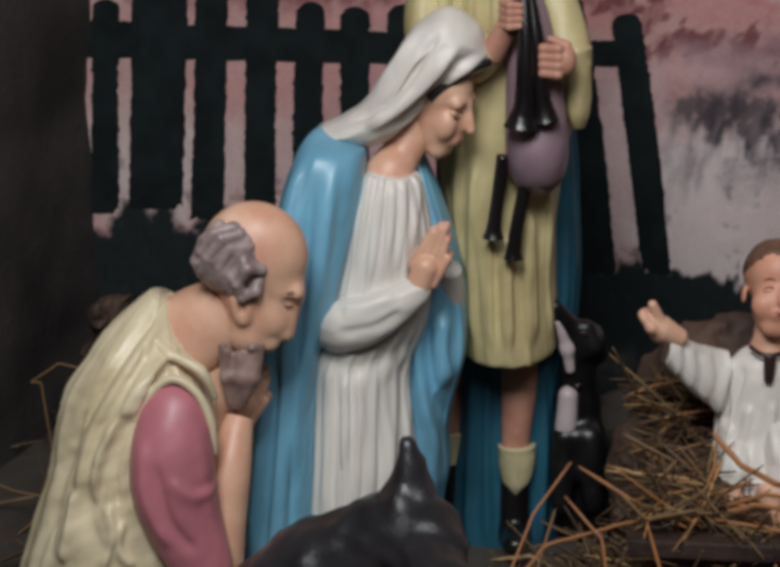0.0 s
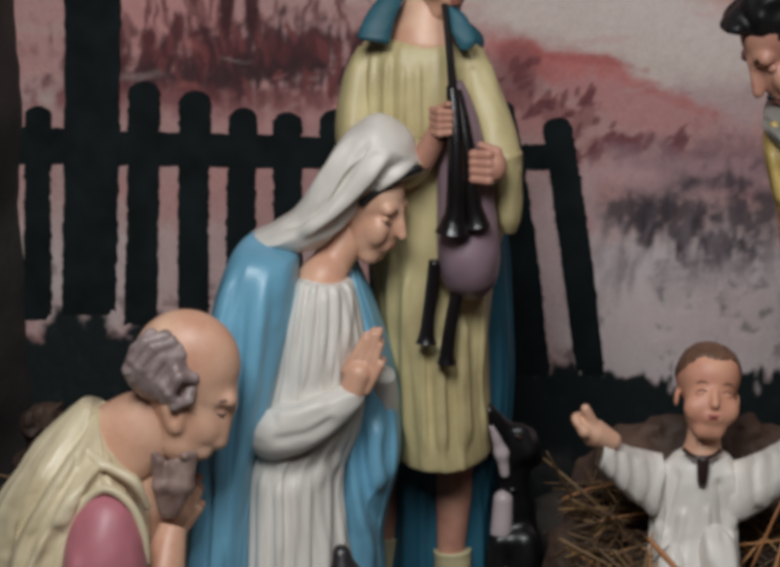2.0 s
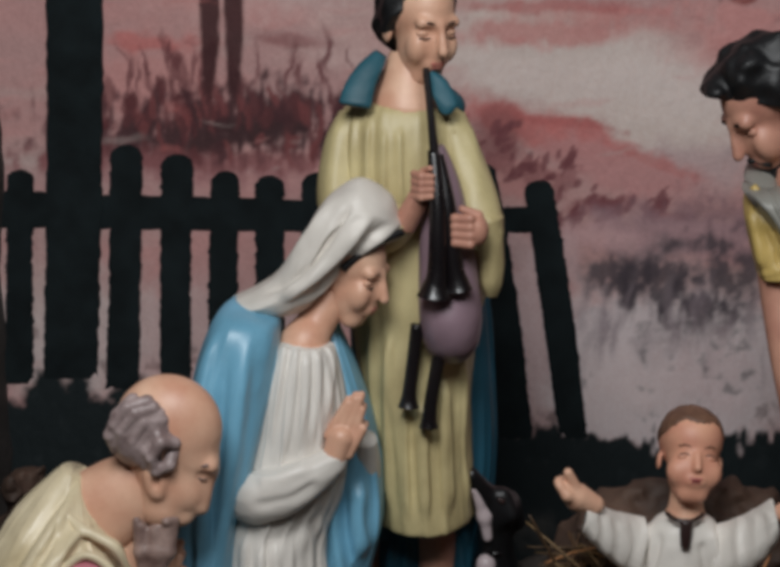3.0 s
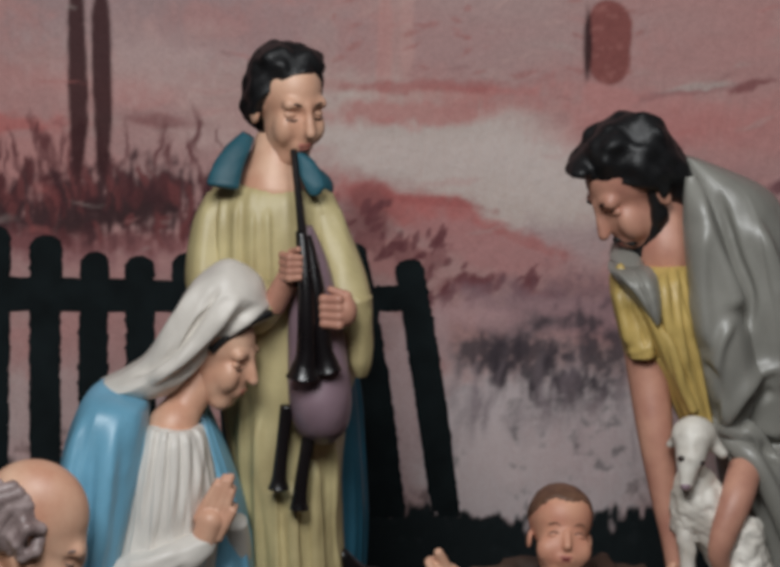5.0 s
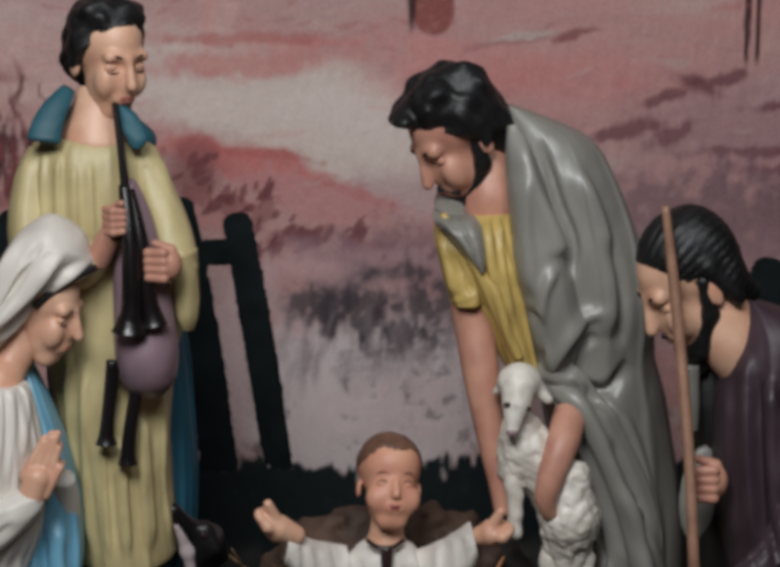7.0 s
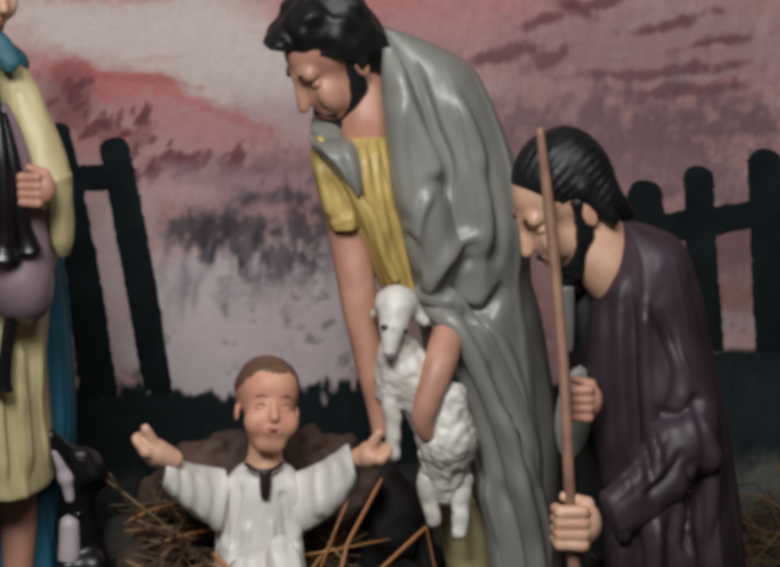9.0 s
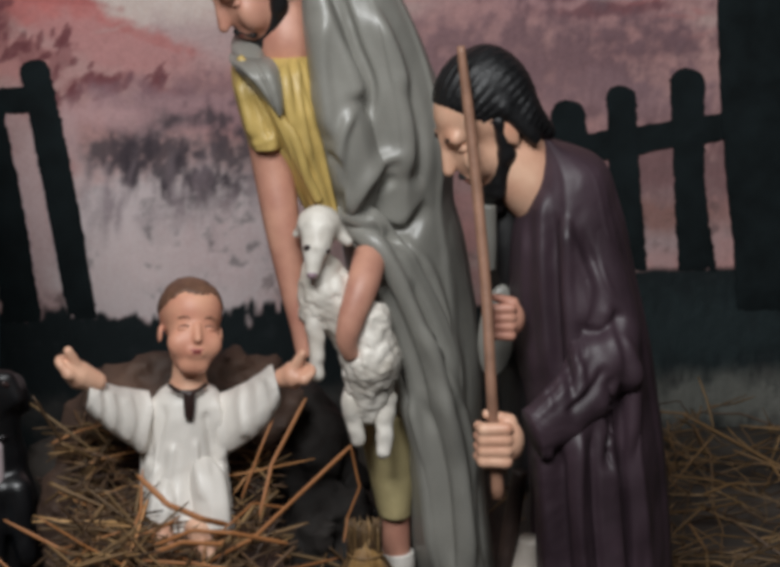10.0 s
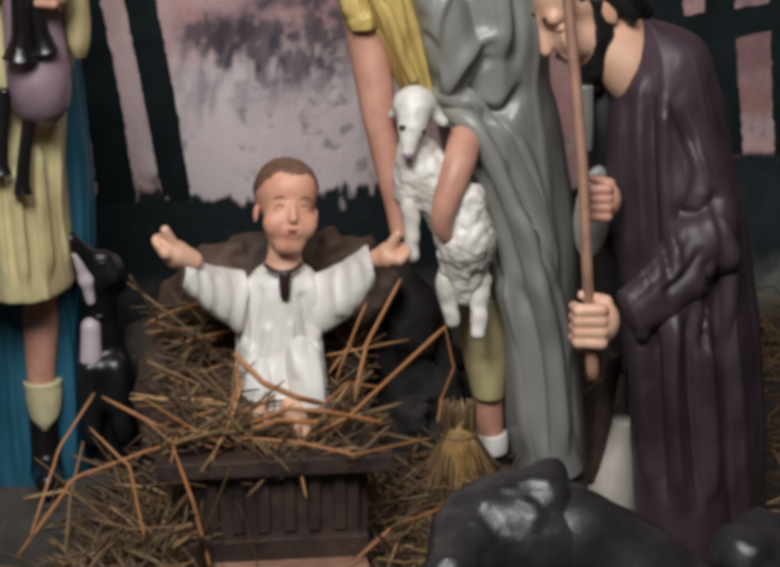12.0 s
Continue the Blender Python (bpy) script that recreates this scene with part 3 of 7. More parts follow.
def mural_mesh():
    nx, nz = gx.shape
    wall = np.stack([gx, WALL_Y + 0.0012 * (hatch - 0.5) + 0.002 * (grainy - 0.5), gz], -1).reshape(-1, 3)
    i, j = np.meshgrid(np.arange(nx - 1), np.arange(nz - 1), indexing="ij")
    a = (i * nz + j).ravel()
    quads = np.stack([a, a + nz, a + nz + 1, a + 1], -1)
    me = bpy.data.meshes.new("mural")
    me.vertices.add(len(wall))
    me.vertices.foreach_set("co", wall.ravel())
    me.loops.add(quads.size)
    me.loops.foreach_set("vertex_index", quads.ravel())
    me.polygons.add(len(quads))
    me.polygons.foreach_set("loop_start", np.arange(0, quads.size, 4))
    me.polygons.foreach_set("use_smooth", np.ones(len(quads), bool))
    me.update(calc_edges=True)
    rgba = np.concatenate([np.clip(paint, 0, 1).reshape(-1, 3), np.ones((len(wall), 1))], 1)
    me.color_attributes.new("pigment", "FLOAT_COLOR", "POINT").data.foreach_set("color", rgba.ravel())
    m = bpy.data.materials.new("mural_paint")
    m.use_nodes = True
    n, l = m.node_tree.nodes, m.node_tree.links
    p = n["Principled BSDF"]
    pig, speck, mix = n.new("ShaderNodeVertexColor"), n.new("ShaderNodeTexNoise"), n.new("ShaderNodeMix")
    pig.layer_name = "pigment"
    speck.inputs["Scale"].default_value, speck.inputs["Detail"].default_value = 190, 5
    l.new(n.new("ShaderNodeTexCoord").outputs["Object"], speck.inputs["Vector"])
    mix.data_type, mix.blend_type = "RGBA", "OVERLAY"
    mix.inputs[0].default_value = 0.18
    l.new(pig.outputs[0], mix.inputs[6])
    l.new(speck.outputs[0], mix.inputs[7])
    l.new(mix.outputs[2], p.inputs["Base Color"])
    relief = n.new("ShaderNodeBump")
    relief.inputs["Strength"].default_value, relief.inputs["Distance"].default_value = 0.4, 0.002
    l.new(speck.outputs[0], relief.inputs["Height"])
    l.new(relief.outputs[0], p.inputs["Normal"])
    p.inputs["Roughness"].default_value = 0.8
    p.inputs["Specular IOR Level"].default_value = 0.2
    me.materials.append(m)
    return me


mural = tagged(new("wall_north", mural_mesh()), "painted mural wall with a pink dusk sky, lake and black fence", "mural", kind="structure")
thing("wall_backing", [(box((-2.5, WALL_Y + 0.02, 0), (2.5, WALL_Y + 0.12, 2.4)), PLASTER)], "plain plaster wall behind the mural", "wall", kind="structure", smooth=False)


def paint_strip(name, line, seed, rounded=True, layer=1):
    """A thick stroke of black paint on the wall: rows of left and right points from top to bottom, with ragged rims."""
    r = np.random.RandomState(seed)
    rows = spline([(a[0], a[2], b[0], b[2]) for a, b in line], 110)
    if rounded:
        w, h = rows[0, 2] - rows[0, 0], 0.42 * (rows[0, 2] - rows[0, 0])
        cap_rows = []
        for k in range(8):
            f = math.sqrt(1 - (1 - k / 8) ** 2)
            mid = (rows[0, 0] + rows[0, 2]) / 2
            cap_rows.append((mid - w / 2 * max(f, 0.12), rows[0, 1] + h * (1 - k / 8), mid + w / 2 * max(f, 0.12), rows[0, 3] + h * (1 - k / 8)))
        rows = np.concatenate([cap_rows, rows])
    jag = r.normal(0, 0.0006, (len(rows), 2)) + np.repeat(r.normal(0, 0.0006, (len(rows) // 3 + 1, 2)), 3, axis=0)[: len(rows)]
    rows[:, 0] += jag[:, 0]
    rows[:, 2] += jag[:, 1]
    y = [WALL_Y - (0.002 + 0.0012 * layer) * min(1, (len(rows) - 1.2 - k) / 20) for k in range(len(rows))]
    v = [(a, y[k], b) for k, (a, b, _, _) in enumerate(rows)] + [(a, y[k], b) for k, (_, _, a, b) in enumerate(rows)] + [(a, WALL_Y + 0.001, b) for a, b, _, _ in rows] + [(a, WALL_Y + 0.001, b) for _, _, a, b in rows]
    m = len(rows)
    f = [[k, k + 1, m + k + 1, m + k] for k in range(m - 1)] + [[k + 1, k, 2 * m + k, 2 * m + k + 1] for k in range(m - 1)] + [[m + k, m + k + 1, 3 * m + k + 1, 3 * m + k] for k in range(m - 1)]
    return part(name, [((np.array(v), f), FENCE)], mural, "black painted fence slat")


STRIPS = (
    (((-0.7372, 0.62, 0.5372), (-0.7011, 0.62, 0.5378)), ((-0.7425, 0.62, 0.4157), (-0.7067, 0.62, 0.4165)), ((-0.7528, 0.62, 0.256), (-0.7109, 0.62, 0.2572))),
    (((-0.5962, 0.62, 0.5694), (-0.5533, 0.62, 0.5698)), ((-0.6019, 0.62, 0.4177), (-0.5586, 0.62, 0.4183)), ((-0.6122, 0.62, 0.2519), (-0.5656, 0.62, 0.2528))),
    (((-0.5282, 0.62, 0.5568), (-0.4848, 0.62, 0.5572)), ((-0.5329, 0.62, 0.4187), (-0.491, 0.62, 0.4193)), ((-0.5368, 0.62, 0.2533), (-0.4944, 0.62, 0.2541))),
    (((-0.4619, 0.62, 0.5374), (-0.4239, 0.62, 0.5378)), ((-0.4668, 0.62, 0.4196), (-0.4278, 0.62, 0.4201)), ((-0.4726, 0.62, 0.2545), (-0.4304, 0.62, 0.2553))),
    (((-0.4034, 0.62, 0.5314), (-0.3635, 0.62, 0.5318)), ((-0.4036, 0.62, 0.4205), (-0.3647, 0.62, 0.421)), ((-0.4059, 0.62, 0.2558), (-0.3666, 0.62, 0.2565))),
    (((-0.3409, 0.62, 0.5354), (-0.2999, 0.62, 0.5358)), ((-0.342, 0.62, 0.4214), (-0.3006, 0.62, 0.4219)), ((-0.3436, 0.62, 0.257), (-0.3016, 0.62, 0.2577))),
    (((-0.1185, 0.62, 0.551), (-0.0832, 0.62, 0.5514)), ((-0.0974, 0.62, 0.3844), (-0.0538, 0.62, 0.385)), ((-0.0823, 0.62, 0.1927), (-0.0302, 0.62, 0.1938))),
    (((-0.0464, 0.62, 0.5287), (-0.0074, 0.62, 0.5291)), ((-0.0235, 0.62, 0.3855), (0.0172, 0.62, 0.3861)), ((0.0045, 0.62, 0.1945), (0.0418, 0.62, 0.1953))),
    (((0.6573, 0.62, 0.4571), (0.7055, 0.62, 0.4559)), ((0.6558, 0.62, 0.3648), (0.7079, 0.62, 0.3633)), ((0.655, 0.62, 0.2393), (0.7112, 0.62, 0.2372))),
    (((0.7338, 0.62, 0.4789), (0.7739, 0.62, 0.478)), ((0.7414, 0.62, 0.3623), (0.7848, 0.62, 0.361)), ((0.7479, 0.62, 0.2359), (0.799, 0.62, 0.234))),
    (((0.8218, 0.62, 0.4972), (0.8706, 0.62, 0.4961)), ((0.8326, 0.62, 0.3595), (0.8764, 0.62, 0.3582)), ((0.8446, 0.62, 0.2323), (0.899, 0.62, 0.2303))),
)
for k, line in enumerate(STRIPS):
    paint_strip("painted_slat", line, 40 + k)
paint_strip("painted_post", (((-0.6677, 0.62, 1.0173), (-0.5937, 0.62, 1.0171)), ((-0.6805, 0.62, 0.6185), (-0.6055, 0.62, 0.6191)), ((-0.6905, 0.62, 0.3753), (-0.6168, 0.62, 0.3764)), ((-0.6972, 0.62, 0.2643), (-0.6228, 0.62, 0.2656))), 60, False, 2)
paint_strip("painted_post", (((0.8724, 0.62, 0.8383), (1.0886, 0.62, 0.8372)), ((0.8916, 0.62, 0.4956), (1.1113, 0.62, 0.4906)), ((0.9222, 0.62, 0.258), (1.1269, 0.62, 0.2508)), ((0.9319, 0.62, 0.1715), (1.1326, 0.62, 0.1635))), 61, False, 2)


def rail(a0, a1, b0, b1, seed):
    """A painted rail as a sideways stroke: upper and lower points at both ends."""
    n, r = 30, np.random.RandomState(seed)
    y = WALL_Y - 0.0025
    top = [(a0[0] + (b0[0] - a0[0]) * k / n, y, a0[2] + (b0[2] - a0[2]) * k / n + r.normal(0, 0.0008)) for k in range(n + 1)]
    low = [(a1[0] + (b1[0] - a1[0]) * k / n, y, a1[2] + (b1[2] - a1[2]) * k / n + r.normal(0, 0.0008)) for k in range(n + 1)]
    back = [(x, WALL_Y + 0.001, z) for x, _, z in top + low]
    m = n + 1
    f = [[k, m + k, m + k + 1, k + 1] for k in range(n)] + [[2 * m + k, k, k + 1, 2 * m + k + 1] for k in range(n)] + [[m + k, 3 * m + k, 3 * m + k + 1, m + k + 1] for k in range(n)]
    part("painted_rail", [((np.array(top + low + back), f), FENCE)], mural, "black painted fence rail")


rail((-0.7971, 0.62, 0.5241), (-0.7993, 0.62, 0.4742), (-0.2894, 0.62, 0.5147), (-0.2896, 0.62, 0.4732), 1)
rail((-0.0919, 0.62, 0.5076), (-0.0916, 0.62, 0.4744), (-0.0266, 0.62, 0.5111), (-0.0261, 0.62, 0.4766), 2)
rail((0.6237, 0.62, 0.4192), (0.6245, 0.62, 0.3795), (0.9074, 0.62, 0.4556), (0.9091, 0.62, 0.4184), 3)


def rock_wall(x0, x1, y0, y1, z1):
    """A rough dark rock flank with an uneven face."""
    nu, nv = 50, 70
    u, v = np.meshgrid(np.linspace(0, 1, nu), np.linspace(0, 1, nv), indexing="ij")
    x = x0 + (x1 - x0) * u
    z = v * z1
    lump = (fbm(x * 1.0, z, 0.25, 131) - 0.5) * 0.12 + (fbm(x, z, 0.05, 141) - 0.5) * 0.03
    y = y0 + (y1 - y0) * u**12 + lump * (1 - u**6)
    verts = np.stack([x + lump * 0.3 * u, y, z], -1).reshape(-1, 3)
    i, j = np.meshgrid(np.arange(nu - 1), np.arange(nv - 1), indexing="ij")
    a = (i * nv + j).ravel()
    return verts, np.stack([a, a + nv, a + nv + 1, a + 1], -1).tolist()


edge = (-0.7428, 0.55, 0.2939)
thing("rock_flank", [(rock_wall(edge[0] - 1.0, edge[0], -0.05, 0.625, 1.6), ROCK)], "dark rough rock flank beside the mural", "rock", kind="structure")

# ---- statue pieces ----
def curls(scale, amount, seed):
    """Rough curly relief for hair."""
    r = np.random.RandomState(seed)
    off, turn = r.rand(3) * 9, np.linalg.qr(r.normal(size=(3, 3)))[0]

    def f(g):
        a = (g @ turn + off) / scale
        return amount * (np.sin(a[..., 0] * 1.9 + np.sin(a[..., 2] * 2.1)) + np.sin(a[..., 1] * 2.3 + np.sin(a[..., 0] * 1.7)) + np.sin(a[..., 2] * 2.6 + 1.5 * np.sin(a[..., 1] * 1.9)))

    return f


def head(at, high, yaw, pitch, skin, hair=None, beard=None, young=False, roll=0, bush=1.0, covered=False, squash=1.0, curl=0.0012, tuft=False, lank=False):
    """A carved head that looks along +x before it is turned; high is crown to chin, squash shortens its back."""
    k = high / 0.1
    m = Matrix.Translation(at) @ pose(0, 0, 0, 0, 0, yaw) @ pose(0, 0, 0, roll, -pitch, 0) @ Matrix.Scale(k, 4)
    wide = 0.0338 if young else 0.03
    skull = [ball((-0.006, 0, 0.017), (0.043, wide, 0.036)), ball((0.012, 0, -0.014), (0.028, 0.0262 if young else 0.0225, 0.036)), cap((0.021, -0.006, -0.0405), (0.021, 0.006, -0.0405), 0.0095, 0.0095), ball((0.012, 0, 0.02), (0.0245, 0.029, 0.026)) if young else cap((0.032, -0.016, 0.0115), (0.032, 0.016, 0.0115), 0.0058, 0.0058), *[ball((0.025 if young else 0.0265, t * 0.0165, -0.0175 if young else -0.0125), (0.012, 0.0128, 0.0145) if young else (0.0105, 0.0085, 0.014)) for t in (1, -1)], cap((0.034, -0.005, -0.0265), (0.034, 0.005, -0.0265), 0.005, 0.005)]
    skull.append(cap((0.038, 0, 0.0), (0.043, 0, -0.0135), 0.003, 0.0044) if young else cap((0.0375, 0, 0.0105), (0.0465, 0, -0.012), 0.0032, 0.0047))
    ears = [ball((-0.004, s * (wide - 0.001 * young), -0.004 - 0.004 * young), (0.0065, 0.0025, 0.009) if young else (0.0075, 0.003, 0.0115)) for s in (1, -1)]
    drop = -0.004 if young else 0.0
    lids = [ball((0.0308 if not young else 0.0322, s * 0.0135, 0.002 + drop), (0.0042, 0.0072, 0.0044)) for s in (1, -1)]
    sockets = [((0.042, s * 0.0135, 0.004), (0.0072, 0.0085, 0.0055)) for s in (1, -1)]
    out = [(blob(skull + ([] if covered else ears), 0.0016, 0.005, dents=() if young else sockets), skin), (blob(lids, 0.0016, 0.001), skin)]
    brow = BROWN_HAIR if covered else DARK_EYE
    for s in (1, -1):
        if young:
            out.append((tube((((0.0362, s * 0.0082, -0.0006), 0.0004), ((0.0374, s * 0.0135, 0.0014), 0.0006), ((0.035, s * 0.0192, -0.001), 0.0004)), n=8, m=10), DARK_EYE))
            out.append((tube((((0.0365, s * 0.0075, 0.0085), 0.0004), ((0.0358, s * 0.0135, 0.0105), 0.0006), ((0.0315, s * 0.02, 0.0085), 0.0004)), n=8, m=10), BROWN_HAIR))
            continue
        if not beard:
            out.append((tube((((0.0355, s * 0.0078, -0.0014), 0.0004), ((0.0362, s * 0.0135, -0.002), 0.0008), ((0.0338, s * 0.0195, -0.0014), 0.0004)), n=8, m=10), DARK_EYE))
        out.append((tube((((0.0376, s * 0.0062, 0.0112 + drop), 0.0004 if covered else 0.0009), ((0.0372, s * 0.0135, 0.0132 + drop), 0.0006 if covered else 0.002 if beard else 0.0013), ((0.0312, s * 0.0192, 0.0108 + drop), 0.0004 if covered else 0.0007)), n=8, m=10), brow))
    out.append((blob([cap((0.0385, -0.0055, -0.0248), (0.0385, 0.0055, -0.0248), 0.0021, 0.0021), cap((0.0372, -0.004, -0.0284), (0.0372, 0.004, -0.0284), 0.0025, 0.0025)], 0.001, 0.0015), LIP))
    if young:
        out.append((blob([cap((0.0392, -0.0026, -0.0266), (0.0392, 0.0026, -0.0266), 0.0021, 0.0021)], 0.0007), MOUTH))
    if hair:
        if young:
            caps = [ball((-0.0085, 0, 0.0188), (0.0432, wide + 0.001, 0.0368)), ball((0.012, 0, 0.0205), (0.0257, 0.0305, 0.0272)), ball((-0.026, 0, 0.0), (0.024, wide - 0.003, 0.03))]
        else:
            caps = [ball((-0.01, 0, 0.024), (0.044, wide + 0.0035, 0.037)), ball((-0.028, 0, 0.0), (0.026, wide + 0.001, 0.034)), ball((0.008, 0.012, 0.047), (0.016, 0.017, 0.012)), ball((0.0, -0.016, 0.047), (0.018, 0.017, 0.012)), ball((-0.03, 0.016, 0.036), (0.018, 0.018, 0.018)), ball((-0.004, 0.031, 0.014), (0.014, 0.008, 0.022)), ball((-0.004, -0.031, 0.014), (0.014, 0.008, 0.022))]
        if tuft:
            caps += [ball((0.036, 0.004, 0.044), (0.009, 0.012, 0.0075)), ball((0.028, -0.01, 0.044), (0.011, 0.013, 0.009))]
        if lank:
            caps = caps[:2] + [ball((-0.03, 0, 0.02), (0.03, wide + 0.002, 0.034))] + [cap((-0.03, t * 0.018, 0.0), (-0.044, t * 0.012, -0.026), 0.016, 0.009) for t in (1, -1)] + [cap((-0.012, t * 0.028, 0.014), (-0.022, t * 0.03, -0.018), 0.009, 0.007) for t in (1, -1)]
        strands = lambda g: 0.0009 * np.sin(34 * np.arctan2(g[..., 2] - 0.012, g[..., 1] + 0.0001) + 150 * g[..., 0]) * np.sin(60 * g[..., 0] + 1)
        wave = strands if lank else curls(0.006, 0.0003, 3) if young else curls(0.0085, curl, 3)
        line = (lambda g: 0.013 - g[..., 2] + np.clip(g[..., 0] + 0.004, 0, 1) * 0.55 + 0.006 * np.exp(-(((abs(g[..., 1] - 0.002) - 0.0165) / 0.007) ** 2)) + 0.0012 * np.sin(g[..., 1] * 900)) if young else (lambda g: g[..., 0] - 0.013 - (0.95 if tuft else 0.6) * np.clip(g[..., 2] - 0.012, -0.01, 0.08) + 0.1 * abs(g[..., 1]))
        out.append((placed(blob(caps, 0.0021, 0.008, wave, line), Matrix.Scale(bush, 4)), hair))
    if beard:
        lip = [cap((0.0405, t * 0.002, -0.0215), (0.033, t * 0.012, -0.029), 0.0022, 0.0026) for t in (1, -1)]
        tufts = lip + [cap((0.028, 0, -0.042), (0.029, 0, -0.058), 0.012, 0.008)]
        for t in (1, -1):
            tufts += [cap((0.006, t * 0.0215, -0.02), (0.024, t * 0.01, -0.043), 0.0065, 0.0095), cap((-0.001, t * 0.028, 0.008), (0.006, t * 0.0225, -0.02), 0.0055, 0.0065)]
        out.append((blob(tufts, 0.0015, 0.005, curls(0.005, 0.0002, 5)), beard))
    for (v, faces), mat in out:
        v[:, 0] = np.where(v[:, 0] < 0, v[:, 0] * squash, v[:, 0])
    return [(placed(s, m), mat) for s, mat in out]


def fist(at, size, skin, turn):
    """A closed hand round something upright, knuckles along turn degrees in plan."""
    prims = [ball((-0.25, 0, 0), (0.55, 0.62, 0.75))]
    for n in range(4):
        z = 0.62 - 0.4 * n
        prims += [cap((-0.1, -0.55, z), (0.65, -0.5, z * 0.95), 0.24, 0.22), cap((0.65, -0.5, z * 0.95), (0.8, 0.05, z * 0.9), 0.22, 0.18)]
    prims.append(cap((-0.3, 0.1, 0.7), (0.5, 0.1, 0.95), 0.24, 0.18))
    m = Matrix.Translation(at) @ pose(0, 0, 0, 0, 0, turn) @ Matrix.Diagonal((size, -size if abs(turn) > 90 else size, size, 1))
    v, f = placed(blob(prims, 0.07, 0.1), m)
    return [((v, [q[::-1] for q in f] if abs(turn) > 90 else f), skin)]


def praying_hands(wrist, tip, skin):
    """Two flat palms laid together from wrist to finger tips."""
    w, t = Vector(wrist), Vector(tip)
    up = t - w
    side = Vector((-up.z, 0, up.x)).normalized()
    out = []
    for dy in (-0.007, 0.007):
        prims = [cap(w + Vector((0, dy, 0)), w + 0.38 * up + Vector((0, dy, 0)), 0.0125, 0.014)]
        for k in range(4):
            a = w + 0.36 * up + side * (0.0125 - 0.008 * k) + Vector((0, dy, 0))
            b = t + side * (0.006 - 0.0055 * k) - up * (0.12, 0.03, 0.0, 0.14)[k] + Vector((0, dy, 0))
            prims.append(cap(a, b, 0.0054, 0.004))
        a = w + 0.2 * up + side * -0.012
        prims.append(cap(a + Vector((0, dy, 0)), a + 0.42 * up + side * -0.006 + Vector((0, dy * 1.2, 0)), 0.006, 0.0045))
        out.append((blob(prims, 0.0014, 0.0022), skin))
    return out


def small_hand(wrist, palm, tip, thumb, skin):
    """A child's cupped hand: palm, four fingers side by side and a thumb that stands off."""
    w, p, t, th = Vector(wrist), Vector(palm), Vector(tip), Vector(thumb)
    prims = [cap(w, p, 0.0105, 0.0145)]
    for k in range(4):
        off = Vector((0, -0.0095 + 0.0064 * k, 0.002 * k))
        bend = p.lerp(t, 0.55) + off * 1.1 + Vector((0, 0, -0.003))
        prims += [cap(p + off * 0.8, bend, 0.0062, 0.0054), cap(bend, t + off * 0.8 + (p - t) * (0.1, 0.0, 0.05, 0.2)[k], 0.0054, 0.0042)]
    prims.append(cap(p + Vector((0, -0.003, 0.004)), th, 0.0075, 0.0048))
    return [(blob(prims, 0.0018, 0.004), skin)]



FLEECE = material("fleece_paint", srgb(224, 219, 210), 0.45, 0.1, 30, 0.2, second=srgb(186, 178, 166))


def lamb_pieces():
    """The lamb under the shepherd's arm."""
    body = [cap((0.279, -0.01, 0.3893), (0.3223, -0.005, 0.3217), 0.028, 0.026), cap((0.3259, -0.025, 0.3626), (0.3229, -0.02, 0.3153), 0.017, 0.026), cap((0.3236, -0.015, 0.3137), (0.3209, 0, 0.2624), 0.029, 0.024), cap((0.2711, -0.01, 0.4109), (0.2632, -0.012, 0.3687), 0.02, 0.016)]
    skull = [ball((0.2686, -0.02, 0.4638), (0.023, 0.02, 0.019)), cap((0.267, -0.025, 0.4571), (0.2639, -0.035, 0.4438), 0.019, 0.015), cap((0.2631, -0.037, 0.4417), (0.2587, -0.045, 0.4191), 0.0125, 0.0075)]
    ears = [cap((0.2841, -0.02, 0.4581), (0.297, -0.025, 0.4458), 0.009, 0.006), cap((0.2551, -0.012, 0.4638), (0.2458, -0.012, 0.4518), 0.006, 0.004)]
    legs = [cap((0.2623, -0.02, 0.371), (0.2656, -0.025, 0.3023), 0.011, 0.007), cap((0.3396, -0.01, 0.2678), (0.3356, -0.02, 0.2133), 0.012, 0.008), cap((0.3035, -0.01, 0.269), (0.3092, -0.01, 0.2246), 0.012, 0.008)]
    out = [(blob(body, 0.0022, 0.014, lambda g: curls(0.0058, 0.0006, 9)(g) + curls(0.0036, 0.0004, 4)(g)), FLEECE), (blob(skull + ears, 0.0018, 0.005, curls(0.006, 0.0002, 5)), FLEECE), (blob(legs, 0.0025, 0.006, curls(0.008, 0.0005, 2)), FLEECE)]
    out.append((blob([ball((0.2576, -0.05, 0.4173), (0.0055, 0.004, 0.004))], 0.0012), MAUVE))
    for at in ((0.2528, -0.047, 0.4459), (0.2734, -0.045, 0.4408)):
        out.append((blob([ball(at, (0.004, 0.003, 0.003))], 0.0012), DARK_EYE))
    return out


